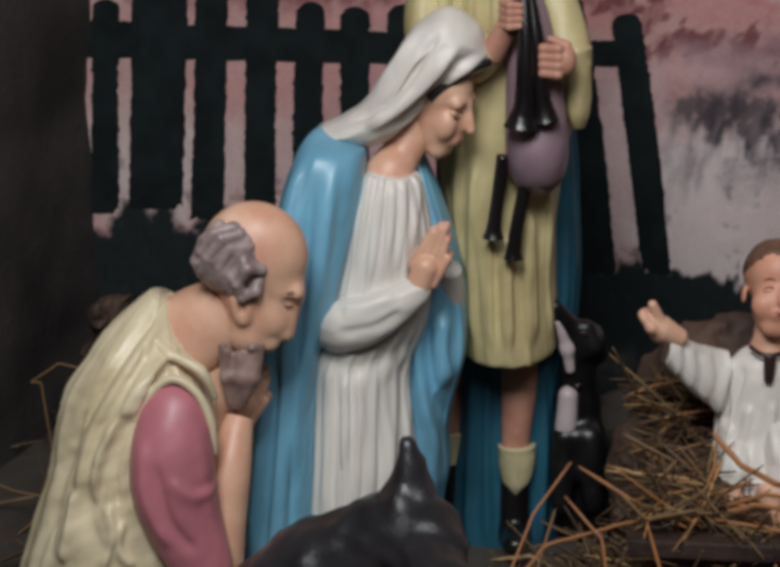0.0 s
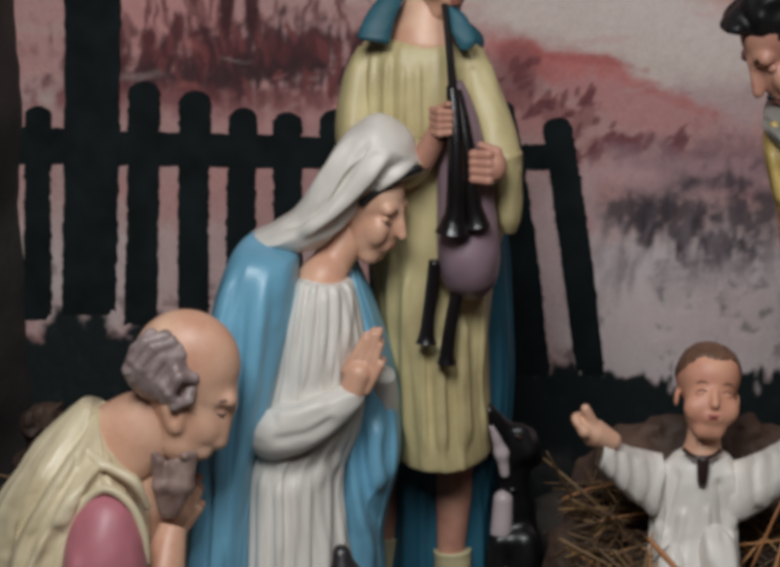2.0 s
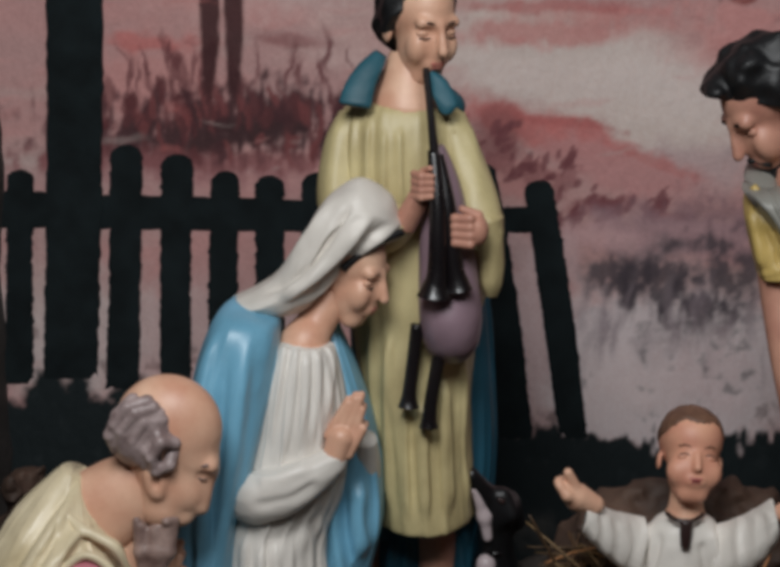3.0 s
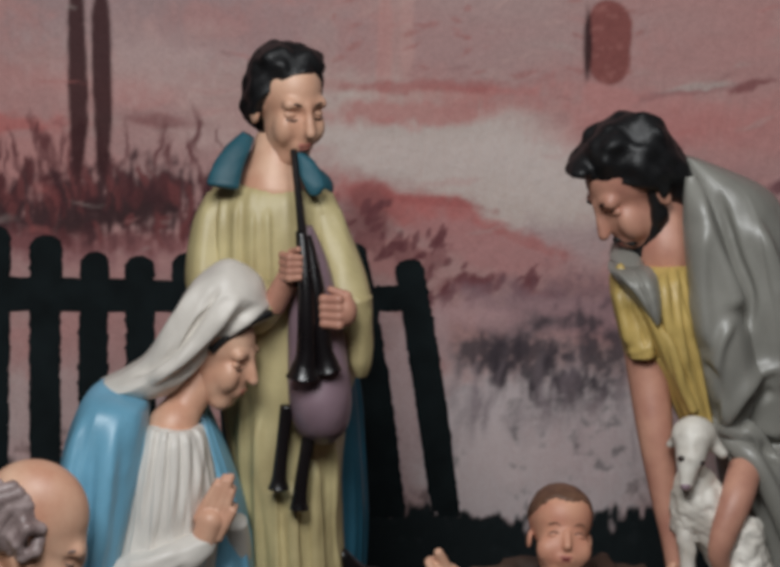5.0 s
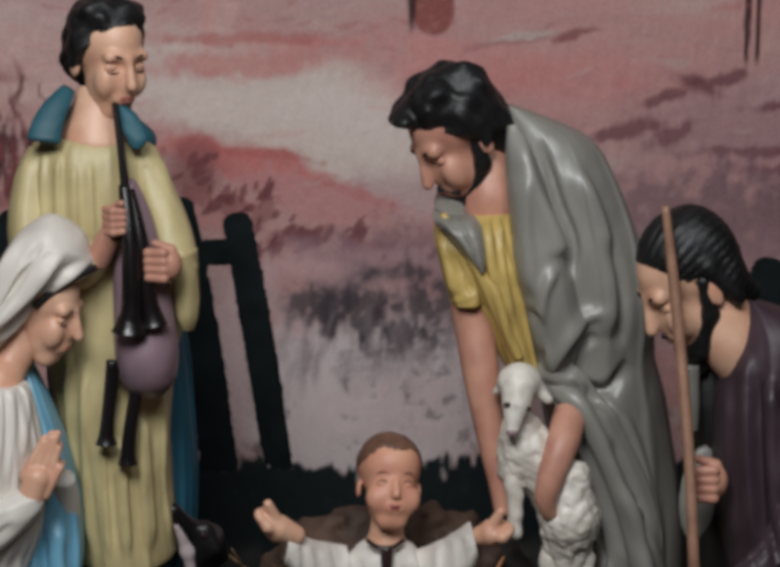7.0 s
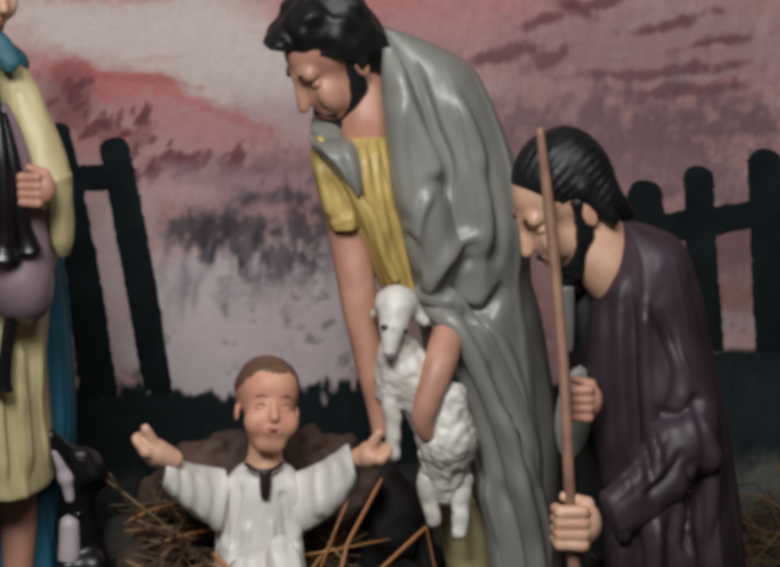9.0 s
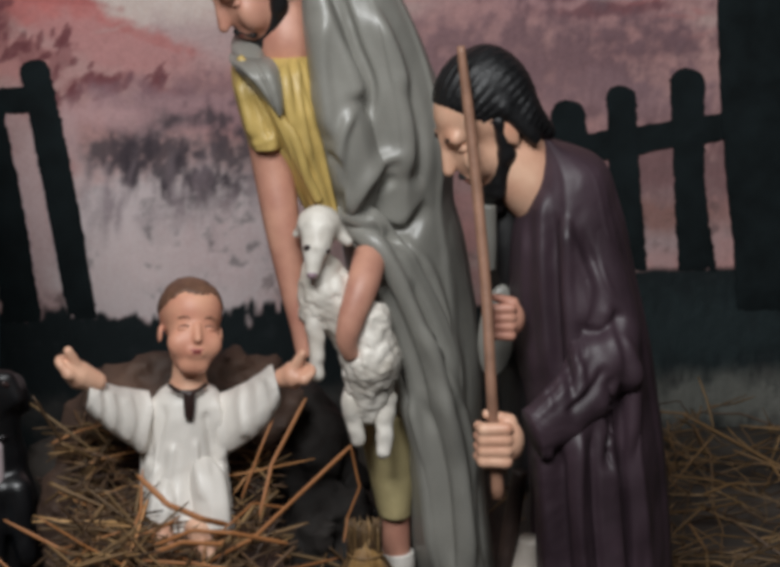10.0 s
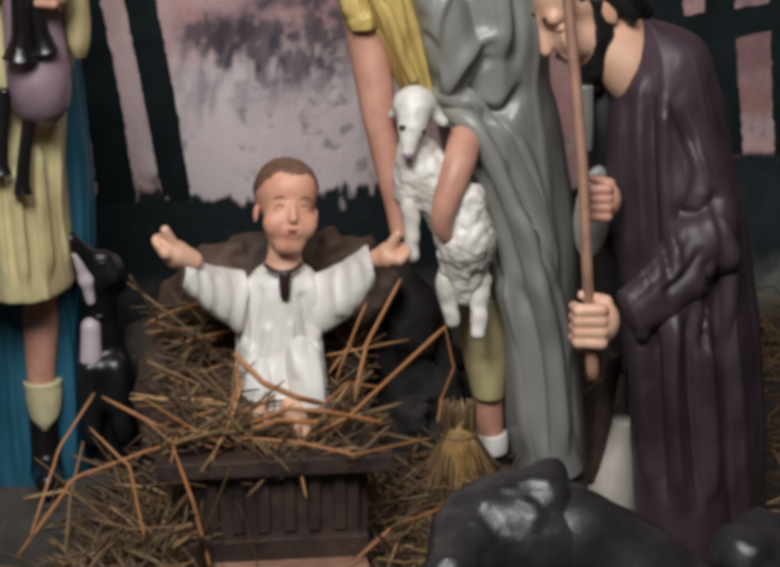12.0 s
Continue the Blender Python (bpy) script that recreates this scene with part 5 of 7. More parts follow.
# bearded shepherd bending with a lamb
shepherd = [
    (loft(((0.271, 0.085, 0.7362, 0.0124, -0.0022, 0.025), (0.3059, 0.085, 0.7087, 0.0429, -0.0025, 0.05), (0.3205, 0.085, 0.6711, 0.0543, 0.002, 0.064), (0.3339, 0.085, 0.6177, 0.0653, 0.0018, 0.072), (0.3474, 0.085, 0.5636, 0.0701, 0.0015, 0.075), (0.3571, 0.085, 0.5131, 0.0688, 0.0001, 0.075), (0.3631, 0.088, 0.4642, 0.0655, 0.0014, 0.07), (0.3755, 0.09, 0.4134, 0.0653, 0.0068, 0.07), (0.3883, 0.09, 0.3428, 0.0639, 0.0039, 0.075), (0.4017, 0.09, 0.2681, 0.06, -0.0018, 0.078), (0.4151, 0.09, 0.1667, 0.0489, -0.0025, 0.08), (0.4273, 0.09, 0.0762, 0.0484, -0.0028, 0.085), (0.4379, 0.09, 0.0012, 0.0436, -0.0021, 0.085)), folds(16, 0.025, 47, 0.12, 1.0, -0.2), 260, 150), GREY_CLOAK),
    (tube((((0.2861, 0.03, 0.4652), 0.014), ((0.3166, 0.02, 0.4534), 0.022), ((0.3508, 0.015, 0.4025), 0.024), ((0.3821, 0.02, 0.3291), 0.026), ((0.4032, 0.025, 0.2432), 0.026), ((0.4198, 0.025, 0.16), 0.026), ((0.429, 0.025, 0.0717), 0.026), ((0.4396, 0.025, 0.0282), 0.026)), n=90, m=90, fold=folds(6, 0.07, 12, 0.28, 1.0, -0.3)), GREY_CLOAK),
    (tube((((0.2662, 0.04, 0.7212), 0.006), ((0.2756, 0.03, 0.676), 0.018), ((0.2895, 0.022, 0.6148), 0.025), ((0.3024, 0.018, 0.5472), 0.028), ((0.3109, 0.02, 0.499), 0.026), ((0.3073, 0.03, 0.4593), 0.016)), n=90, m=80, fold=folds(6, 0.06, 15, 0.3, 0.8, -0.3)), GREY_CLOAK),
    (loft(((0.2395, 0.06, 0.6275, 0.0294, 0.0017, 0.03), (0.2317, 0.055, 0.6113, 0.0409, 0.0028, 0.045), (0.2428, 0.05, 0.5688, 0.0389, -0.0006, 0.05), (0.2605, 0.05, 0.5259, 0.0278, -0.0005, 0.05), (0.2793, 0.05, 0.4662, 0.02, -0.0004, 0.05)), folds(20, 0.08, 53, 0.09, 0.3, -0.4), 130, 50), YELLOW),
    (loft(((0.2049, 0.06, 0.6311, 0.0157, 0.0024, 0.02), (0.2063, 0.05, 0.605, 0.0211, -0.0043, 0.034), (0.2124, 0.045, 0.5729, 0.0214, -0.003, 0.038), (0.2187, 0.04, 0.5467, 0.0199, 0.0018, 0.037), (0.22, 0.04, 0.5366, 0.0181, 0.0013, 0.036)), folds(12, 0.08, 57, 0.18, 0.8, -0.3), 80, 40), YELLOW),
    (tube((((0.1922, 0.02, 0.6321), 0.004), ((0.2242, 0, 0.5832), 0.006), ((0.251, 0, 0.5254), 0.0065), ((0.2709, 0, 0.4829), 0.005)), n=16, m=30), YELLOW),
    (loft(((0.2068, 0.1, 0.6476, 0.0133, 0.0009, 0.02), (0.2041, 0.075, 0.6347, 0.0168, 0.0014, 0.032), (0.2067, 0.045, 0.6192, 0.0135, 0.0024, 0.034), (0.2133, 0.032, 0.5992, 0.0067, 0.0015, 0.028), (0.2253, 0.022, 0.5746, 0.0031, 0.0005, 0.012)), folds(6, 0.1, 5, 0.3, 0.4, -0.4), 40, 30), GREY_CLOAK),
    (tube((((0.2228, 0.04, 0.5418), 0.022), ((0.2276, 0.035, 0.5082), 0.0215), ((0.2335, 0.02, 0.4579), 0.019), ((0.243, 0.01, 0.3957), 0.015), ((0.2515, 0, 0.3495), 0.012), ((0.2574, -0.005, 0.3182), 0.012))), SKIN),
    (tube((((0.3246, 0, 0.4231), 0.018), ((0.3123, -0.03, 0.399), 0.0172), ((0.2985, -0.042, 0.3654), 0.0142), ((0.2945, -0.042, 0.3442), 0.0115), ((0.2996, -0.036, 0.3251), 0.008)), flat=0.9), SKIN),
    (loft(((0.3469, 0.06, 0.2326, 0.0268, -0.0013, 0.035), (0.3524, 0.06, 0.1918, 0.027, -0.0014, 0.032), (0.3566, 0.06, 0.1508, 0.0229, -0.0012, 0.028), (0.3606, 0.06, 0.1117, 0.018, 0.0002, 0.024)), folds(6, 0.05, 3, 0.4, 1), 50, 30), OLIVE),
    (tube((((0.3605, 0.06, 0.1182), 0.0165), ((0.3617, 0.06, 0.0855), 0.016), ((0.3635, 0.06, 0.0556), 0.015))), SKIN),
    (tube((((0.3635, 0.06, 0.0664), 0.019), ((0.364, 0.06, 0.0544), 0.02), ((0.3646, 0.06, 0.0435), 0.019)), m=12), WHITE),
    (blob([cap((0.3661, 0.06, 0.0445), (0.3685, 0.055, 0.007), 0.0175, 0.016), cap((0.3657, 0.055, 0.0102), (0.3404, 0, 0.0198), 0.015, 0.012)], 0.003, 0.01), EBONY),
    (tube((((0.2308, 0.085, 0.7063), 0.026), ((0.2425, 0.08, 0.6752), 0.03), ((0.2478, 0.07, 0.6396), 0.034), ((0.2489, 0.07, 0.6078), 0.03))), SKIN),
]
shepherd = drape(shepherd, GREY_CLOAK, (
    (0.008, 0.009, (0.2707, 0.7183), (0.2838, 0.6669), (0.3075, 0.6096), (0.3128, 0.5887)), (0.006, -0.008, (0.2938, 0.7078), (0.3123, 0.6459), (0.3283, 0.6041), (0.3261, 0.5622)), (0.01, 0.01, (0.3249, 0.687), (0.3542, 0.6246), (0.3682, 0.5509), (0.3637, 0.4979)), (0.008, -0.007, (0.3622, 0.6088), (0.3815, 0.5454), (0.3797, 0.4868)),
    (0.006, 0.007, (0.3103, 0.5835), (0.2959, 0.5522), (0.2941, 0.5099), (0.3033, 0.4724)), (0.005, -0.007, (0.2767, 0.5314), (0.2909, 0.5259), (0.2963, 0.4992), (0.2944, 0.4619)), (0.007, 0.008, (0.3633, 0.5298), (0.3345, 0.5171), (0.3137, 0.4882), (0.3008, 0.4564)), (0.006, -0.007, (0.3557, 0.5034), (0.3322, 0.4878), (0.3166, 0.4614)),
    (0.009, 0.007, (0.276, 0.6773), (0.2779, 0.6101), (0.2845, 0.5471)), (0.008, -0.012, (0.2903, 0.4523), (0.3272, 0.4515), (0.3644, 0.4441), (0.3905, 0.4759)), (0.006, 0.006, (0.266, 0.6103), (0.2699, 0.5421), (0.2786, 0.4783)),
))
shepherd = drape(shepherd, GREY_CLOAK, (
    (0.009, 0.01, (0.2955, 0.4611), (0.3351, 0.4335), (0.373, 0.3623), (0.4038, 0.2736), (0.419, 0.1779)), (0.006, -0.009, (0.2983, 0.4451), (0.3355, 0.3959), (0.3683, 0.3188), (0.3967, 0.2181)), (0.009, 0.009, (0.3089, 0.4234), (0.3412, 0.3632), (0.3633, 0.2914), (0.3865, 0.1791)), (0.006, -0.008, (0.3251, 0.3853), (0.3443, 0.3195), (0.3642, 0.2304), (0.373, 0.1739)),
    (0.008, 0.008, (0.3335, 0.3362), (0.3502, 0.2753), (0.3568, 0.1745)), (0.008, 0.008, (0.3561, 0.4384), (0.3882, 0.4053), (0.4107, 0.3395), (0.4285, 0.2505)), (0.006, -0.008, (0.3671, 0.4004), (0.3947, 0.3344), (0.4177, 0.2509)),
))
shepherd = drape(shepherd, GREY_CLOAK, (
    (0.008, 0.009, (0.3651, 0.2663), (0.3879, 0.1864), (0.4011, 0.0464)), (0.006, -0.008, (0.3813, 0.2656), (0.4072, 0.1742), (0.4178, 0.0456)), (0.008, 0.009, (0.3971, 0.2873), (0.4261, 0.1848), (0.44, 0.0504)), (0.006, -0.007, (0.4134, 0.2756), (0.4371, 0.1844), (0.4536, 0.0675)), (0.007, 0.007, (0.3746, 0.3541), (0.4191, 0.2642), (0.4516, 0.1493)),
))
shepherd += [(loft(((0.1978, 0.05, 0.6301, 0.0125, -0.0017, 0.014), (0.2037, 0.03, 0.6283, 0.0204, 0.0008, 0.024), (0.2103, 0.015, 0.6196, 0.0205, 0.0013, 0.027), (0.2194, 0.008, 0.6051, 0.0154, 0.0023, 0.023), (0.2266, 0.003, 0.5883, 0.0092, 0.0024, 0.016), (0.2309, 0, 0.5753, 0.0036, 0.0015, 0.009)), folds(9, 0.12, 3, 0.2, 0.6, -0.4), 90, 50), GREY_CLOAK)]
shepherd = drape(shepherd, YELLOW, (
    (0.005, 0.006, (0.238, 0.6293), (0.2432, 0.5673), (0.2615, 0.4936)), (0.004, 0.005, (0.2508, 0.6291), (0.2535, 0.5775), (0.264, 0.5146)), (0.004, -0.005, (0.2278, 0.614), (0.2381, 0.557), (0.2563, 0.4937)), (0.006, 0.005, (0.1896, 0.6095), (0.1997, 0.5784), (0.2047, 0.5471)), (0.005, -0.004, (0.1997, 0.5939), (0.215, 0.5678), (0.2227, 0.5494)),
))
shepherd += head((0.2172, 0.07, 0.7065), 0.131, yaw=200, pitch=-36, skin=SKIN, hair=BLACK_HAIR, beard=BLACK_HAIR, bush=1.0, squash=0.8, curl=0.0008, tuft=True)
thing("shepherd_statue", shepherd, "painted plaster bearded shepherd in grey cloak and yellow tunic", "statue", "crib figures")
thing("lamb_statue", lamb_pieces(), "white painted plaster lamb held under the shepherd's arm", "statue", "animal figures")

# kneeling bearded man with a staff
kneeler = [
    (loft(((0.4874, -0.1, 0.5632, 0.0084, -0.0027, 0.02), (0.5071, -0.1, 0.537, 0.037, 0.0045, 0.052), (0.5115, -0.1, 0.4942, 0.0514, 0.0009, 0.065), (0.5157, -0.1, 0.44, 0.0625, -0.0022, 0.075), (0.5269, -0.1, 0.361, 0.0697, -0.0029, 0.085), (0.5409, -0.1, 0.2748, 0.0693, -0.0033, 0.09), (0.5489, -0.1, 0.1979, 0.0716, -0.0038, 0.095), (0.5539, -0.1, 0.1141, 0.0729, -0.0043, 0.1), (0.5616, -0.1, 0.0457, 0.0699, -0.0035, 0.105), (0.5739, -0.1, -0.0304, 0.0781, -0.0042, 0.11)), folds(18, 0.03, 63, 0.11, 0.4, -0.1), 240, 120), PURPLE),
    (tube((((0.5031, -0.13, 0.5243), 0.02), ((0.5128, -0.14, 0.4886), 0.03), ((0.5249, -0.15, 0.4403), 0.034), ((0.535, -0.16, 0.392), 0.036), ((0.5334, -0.175, 0.3583), 0.037), ((0.5155, -0.19, 0.3329), 0.034), ((0.4893, -0.205, 0.3133), 0.03), ((0.466, -0.212, 0.2987), 0.027), ((0.4537, -0.215, 0.2941), 0.025)), n=90, m=110, flat=0.75, fold=folds(8, 0.04, 7, 0.2, 0.8, 0.2), crumple=0.05), PURPLE),
    (loft(((0.492, -0.19, 0.3002, 0.0325, 0.0193, 0.03), (0.5021, -0.185, 0.2645, 0.0406, 0.0114, 0.042), (0.5098, -0.182, 0.2079, 0.0441, 0.0034, 0.046), (0.5165, -0.18, 0.1506, 0.0467, 0.0005, 0.048), (0.5241, -0.18, 0.082, 0.0491, -0.0025, 0.05), (0.5335, -0.18, -0.0022, 0.0516, -0.0028, 0.052)), folds(10, 0.04, 17, 0.2, 0.4, -0.3), 160, 80), PURPLE),
    # chest under the beard, its shade put into the colour
    (loft(((0.4547, -0.07, 0.5049, 0.0193, -0.0032, 0.02), (0.4536, -0.07, 0.461, 0.0264, -0.0009, 0.03), (0.4601, -0.07, 0.4084, 0.0234, -0.0009, 0.035), (0.468, -0.07, 0.3282, 0.0198, -0.0009, 0.04), (0.4797, -0.07, 0.1908, 0.0161, -0.0009, 0.04)), folds(8, 0.06, 77, 0.2, 0.5), 60, 40), CHEST_SHADE),
    (loft(((0.4707, -0.14, 0.1547, 0.0119, 0.0008, 0.015), (0.4643, -0.14, 0.1068, 0.0209, -0.001, 0.02), (0.4584, -0.14, 0.0569, 0.0295, -0.0015, 0.025), (0.4528, -0.14, -0.0052, 0.0382, -0.0021, 0.03)), folds(5, 0.06, 5, 0.3, 0.5), 40, 30), PALE_CLOTH),
    (loft(((0.4271, -0.11, 0.499, 0.0081, -0.0003, 0.008), (0.4266, -0.11, 0.4609, 0.0101, -0.0003, 0.01), (0.4275, -0.11, 0.4327, 0.0086, -0.0003, 0.008)), None, 24, 16), GREY_CLOAK),
    (blob([ball((0.4411, -0.1, 0.3645), (0.02, 0.01, 0.05), pose(0, 0, 0, 0, 6, 0))], 0.003), GREY_CLOAK),
    (tube((((0.4461, -0.1, 0.5743), 0.026), ((0.4597, -0.1, 0.5439), 0.033), ((0.4745, -0.1, 0.5106), 0.032), ((0.4938, -0.1, 0.4665), 0.014))), SKIN_PALE),
    (tube((((0.4588, -0.14, 0.2277), 0.008), ((0.4496, -0.14, 0.1635), 0.009), ((0.4414, -0.14, 0.0871), 0.008)), n=14), WOOD),
]
kneeler = drape(kneeler, PURPLE, (
    (0.007, 0.006, (0.492, 0.4984), (0.5055, 0.4585), (0.5163, 0.4283), (0.5104, 0.3832)), (0.006, -0.006, (0.5094, 0.4881), (0.5259, 0.438), (0.5395, 0.4026), (0.5178, 0.383)), (0.008, 0.007, (0.5203, 0.4581), (0.5366, 0.4127), (0.5352, 0.3825), (0.5442, 0.3416)), (0.006, -0.006, (0.5003, 0.3886), (0.5301, 0.3877), (0.5492, 0.4073)), (0.006, -0.006, (0.4827, 0.3155), (0.507, 0.3326), (0.5286, 0.3574)),
    (0.006, 0.007, (0.4786, 0.5216), (0.4759, 0.4416), (0.4843, 0.3238)), (0.006, 0.007, (0.4965, 0.5013), (0.4965, 0.4208), (0.5044, 0.3284)), (0.005, -0.007, (0.4866, 0.5015), (0.4865, 0.4211), (0.4935, 0.3184)), (0.005, 0.006, (0.4621, 0.4921), (0.4618, 0.4116), (0.4705, 0.3139)),
    (0.007, 0.006, (0.5447, 0.388), (0.5614, 0.3372), (0.5549, 0.2454)), (0.006, -0.008, (0.5313, 0.3482), (0.5379, 0.3024), (0.5299, 0.2463)),
))
kneeler = drape(kneeler, PURPLE, (
    (0.007, 0.009, (0.4687, 0.2838), (0.4732, 0.2213), (0.4826, 0.0927)), (0.005, -0.008, (0.4811, 0.2834), (0.4861, 0.2103), (0.498, 0.0919)), (0.007, 0.009, (0.5003, 0.3031), (0.5009, 0.2201), (0.5164, 0.08)), (0.005, -0.008, (0.5152, 0.3026), (0.5175, 0.2194), (0.5318, 0.0793)), (0.007, 0.008, (0.5334, 0.3427), (0.5349, 0.2501), (0.5494, 0.0893)), (0.006, -0.007, (0.5479, 0.3523), (0.5525, 0.2494), (0.5675, 0.0884)), (0.007, 0.007, (0.5623, 0.3619), (0.5674, 0.2747), (0.583, 0.1419)),
))
kneeler += head((0.43, -0.1, 0.5787), 0.129, yaw=190, pitch=-32, skin=SKIN_PALE, hair=BLACK_HAIR, beard=BLACK_HAIR, lank=True, bush=0.98, squash=0.76, curl=0.0008)
kneeler += fist((0.421, -0.225, 0.2903), 0.028, SKIN_PALE, 175) + fist((0.4376, -0.16, 0.3942), 0.023, SKIN, 178)
thing("kneeling_man_statue", kneeler, "painted plaster kneeling bearded man in a dark purple cloak", "statue", "crib figures")
thing("staff", [(tube((((0.3904, -0.15, 0.6638), 0.004), ((0.3996, -0.16, 0.5814), 0.0055), ((0.4091, -0.19, 0.4508), 0.0055), ((0.4115, -0.22, 0.3396), 0.0055), ((0.4179, -0.23, 0.2335), 0.0065)), n=12), STICK)], "thin reddish-brown wooden staff held by the kneeling man", "staff")

def old_head():
    """A bald bowed head with wavy grey hair round its back, a bare ear and a long beard."""
    y = -0.165
    skull = [ball((-0.3796, -0.165, 0.4176), (0.053, 0.036, 0.053), pose(0, 0, 0, 0, 24, 0)), cap((-0.3559, -0.165, 0.3867), (-0.3789, -0.168, 0.3374), 0.024, 0.016), cap((-0.3858, -0.165, 0.373), (-0.3858, -0.168, 0.3412), 0.03, 0.024),
             cap((-0.3358, -0.18, 0.384), (-0.3407, -0.15, 0.3753), 0.006, 0.006), cap((-0.3389, -0.168, 0.3724), (-0.3488, -0.17, 0.3412), 0.006, 0.0092), ball((-0.3615, -0.178, 0.3573), (0.016, 0.012, 0.018)), cap((-0.3636, -0.174, 0.3306), (-0.366, -0.16, 0.3262), 0.0075, 0.0075)]
    ear = [cap((-0.3911, -0.194, 0.3791), (-0.386, -0.192, 0.3596), 0.005, 0.0042), ball((-0.3878, -0.194, 0.3722), (0.0085, 0.005, 0.014))]
    out = [(blob(skull + ear, 0.0018, 0.009, dents=(((-0.3412, -0.19, 0.3747), (0.007, 0.008, 0.006)), ((-0.3862, -0.2, 0.373), (0.0035, 0.003, 0.007)))), SKIN_PALE)]
    out.append((tube((((-0.3479, -0.1845, 0.3739), 0.0006), ((-0.3436, -0.184, 0.3719), 0.001), ((-0.3399, -0.18, 0.3718), 0.0006)), n=8, m=10), BEARD_GREY))
    out.append((tube((((-0.3454, -0.187, 0.3852), 0.001), ((-0.3387, -0.186, 0.3866), 0.0022), ((-0.3339, -0.18, 0.3816), 0.001)), n=8, m=10), BEARD_GREY))
    locks = [ball((-0.4087, -0.165, 0.4117), (0.028, 0.044, 0.031)), cap((-0.3877, -0.165, 0.4008), (-0.383, -0.165, 0.3883), 0.036, 0.031)]
    waves = (
        ((-0.3924, 0.453), (-0.4099, 0.4486), (-0.4229, 0.4314), (-0.4214, 0.4117)),
        ((-0.3821, 0.4406), (-0.3995, 0.4391), (-0.4115, 0.4219), (-0.41, 0.4011)),
        ((-0.3746, 0.4261), (-0.3891, 0.4276), (-0.401, 0.4099), (-0.3976, 0.3886)),
        ((-0.3671, 0.4125), (-0.3786, 0.4151), (-0.3886, 0.3999), (-0.384, 0.3841)),
        ((-0.4069, 0.4536), (-0.4207, 0.4404), (-0.429, 0.4204), (-0.4254, 0.4056)),
        ((-0.3682, 0.4055), (-0.3723, 0.3915), (-0.385, 0.3851), (-0.3936, 0.3907)),
        ((-0.3868, 0.4473), (-0.4033, 0.4429), (-0.4172, 0.4257), (-0.4157, 0.4039)),
        ((-0.3783, 0.4338), (-0.3948, 0.4333), (-0.4068, 0.4151), (-0.4033, 0.3944)),
        ((-0.3708, 0.4183), (-0.3834, 0.4208), (-0.3943, 0.4046), (-0.3908, 0.3859)),
    )
    for w, line in enumerate(waves):
        deep = [y - 0.035, y - 0.043, y - 0.043, y - 0.036]
        at = [(a, deep[k] + 0.003 * (w % 3), b) for k, (a, b) in enumerate(line)]
        locks += [cap(at[k], at[k + 1], 0.0066 - 0.0006 * k, 0.006 - 0.0006 * k) for k in range(3)]
    out.append((blob(locks, 0.0013, 0.0022), GREY_HAIR))
    beard = [cap((-0.3692, -0.178, 0.3347), (-0.379, -0.19, 0.3309), 0.0036, 0.0044), cap((-0.3666, -0.165, 0.3308), (-0.3729, -0.172, 0.3255), 0.0036, 0.0044)]
    for n in range(9):
        f, d = n / 8, y - 0.012 + 0.014 * math.cos(n * 2.1)
        root = (-0.4146 + 0.0438 * f, d, 0.331 - 0.012 * math.sin(3.1 * f) + 0.003 * (n % 2))
        mid = (-0.4111 + 0.031 * f + 0.003 * math.sin(n * 1.7), d - 0.003, 0.2987)
        tip = (-0.4055 + 0.015 * f, y - 0.012 + 0.5 * (d - y), 0.2792 - 0.006 * (n % 3))
        beard += [cap(root, mid, 0.004 + 0.0015 * math.sin(3.1 * f), 0.0062), cap(mid, tip, 0.006, 0.0024)]
    out.append((blob(beard, 0.0014, 0.005), BEARD_GREY))
    return out


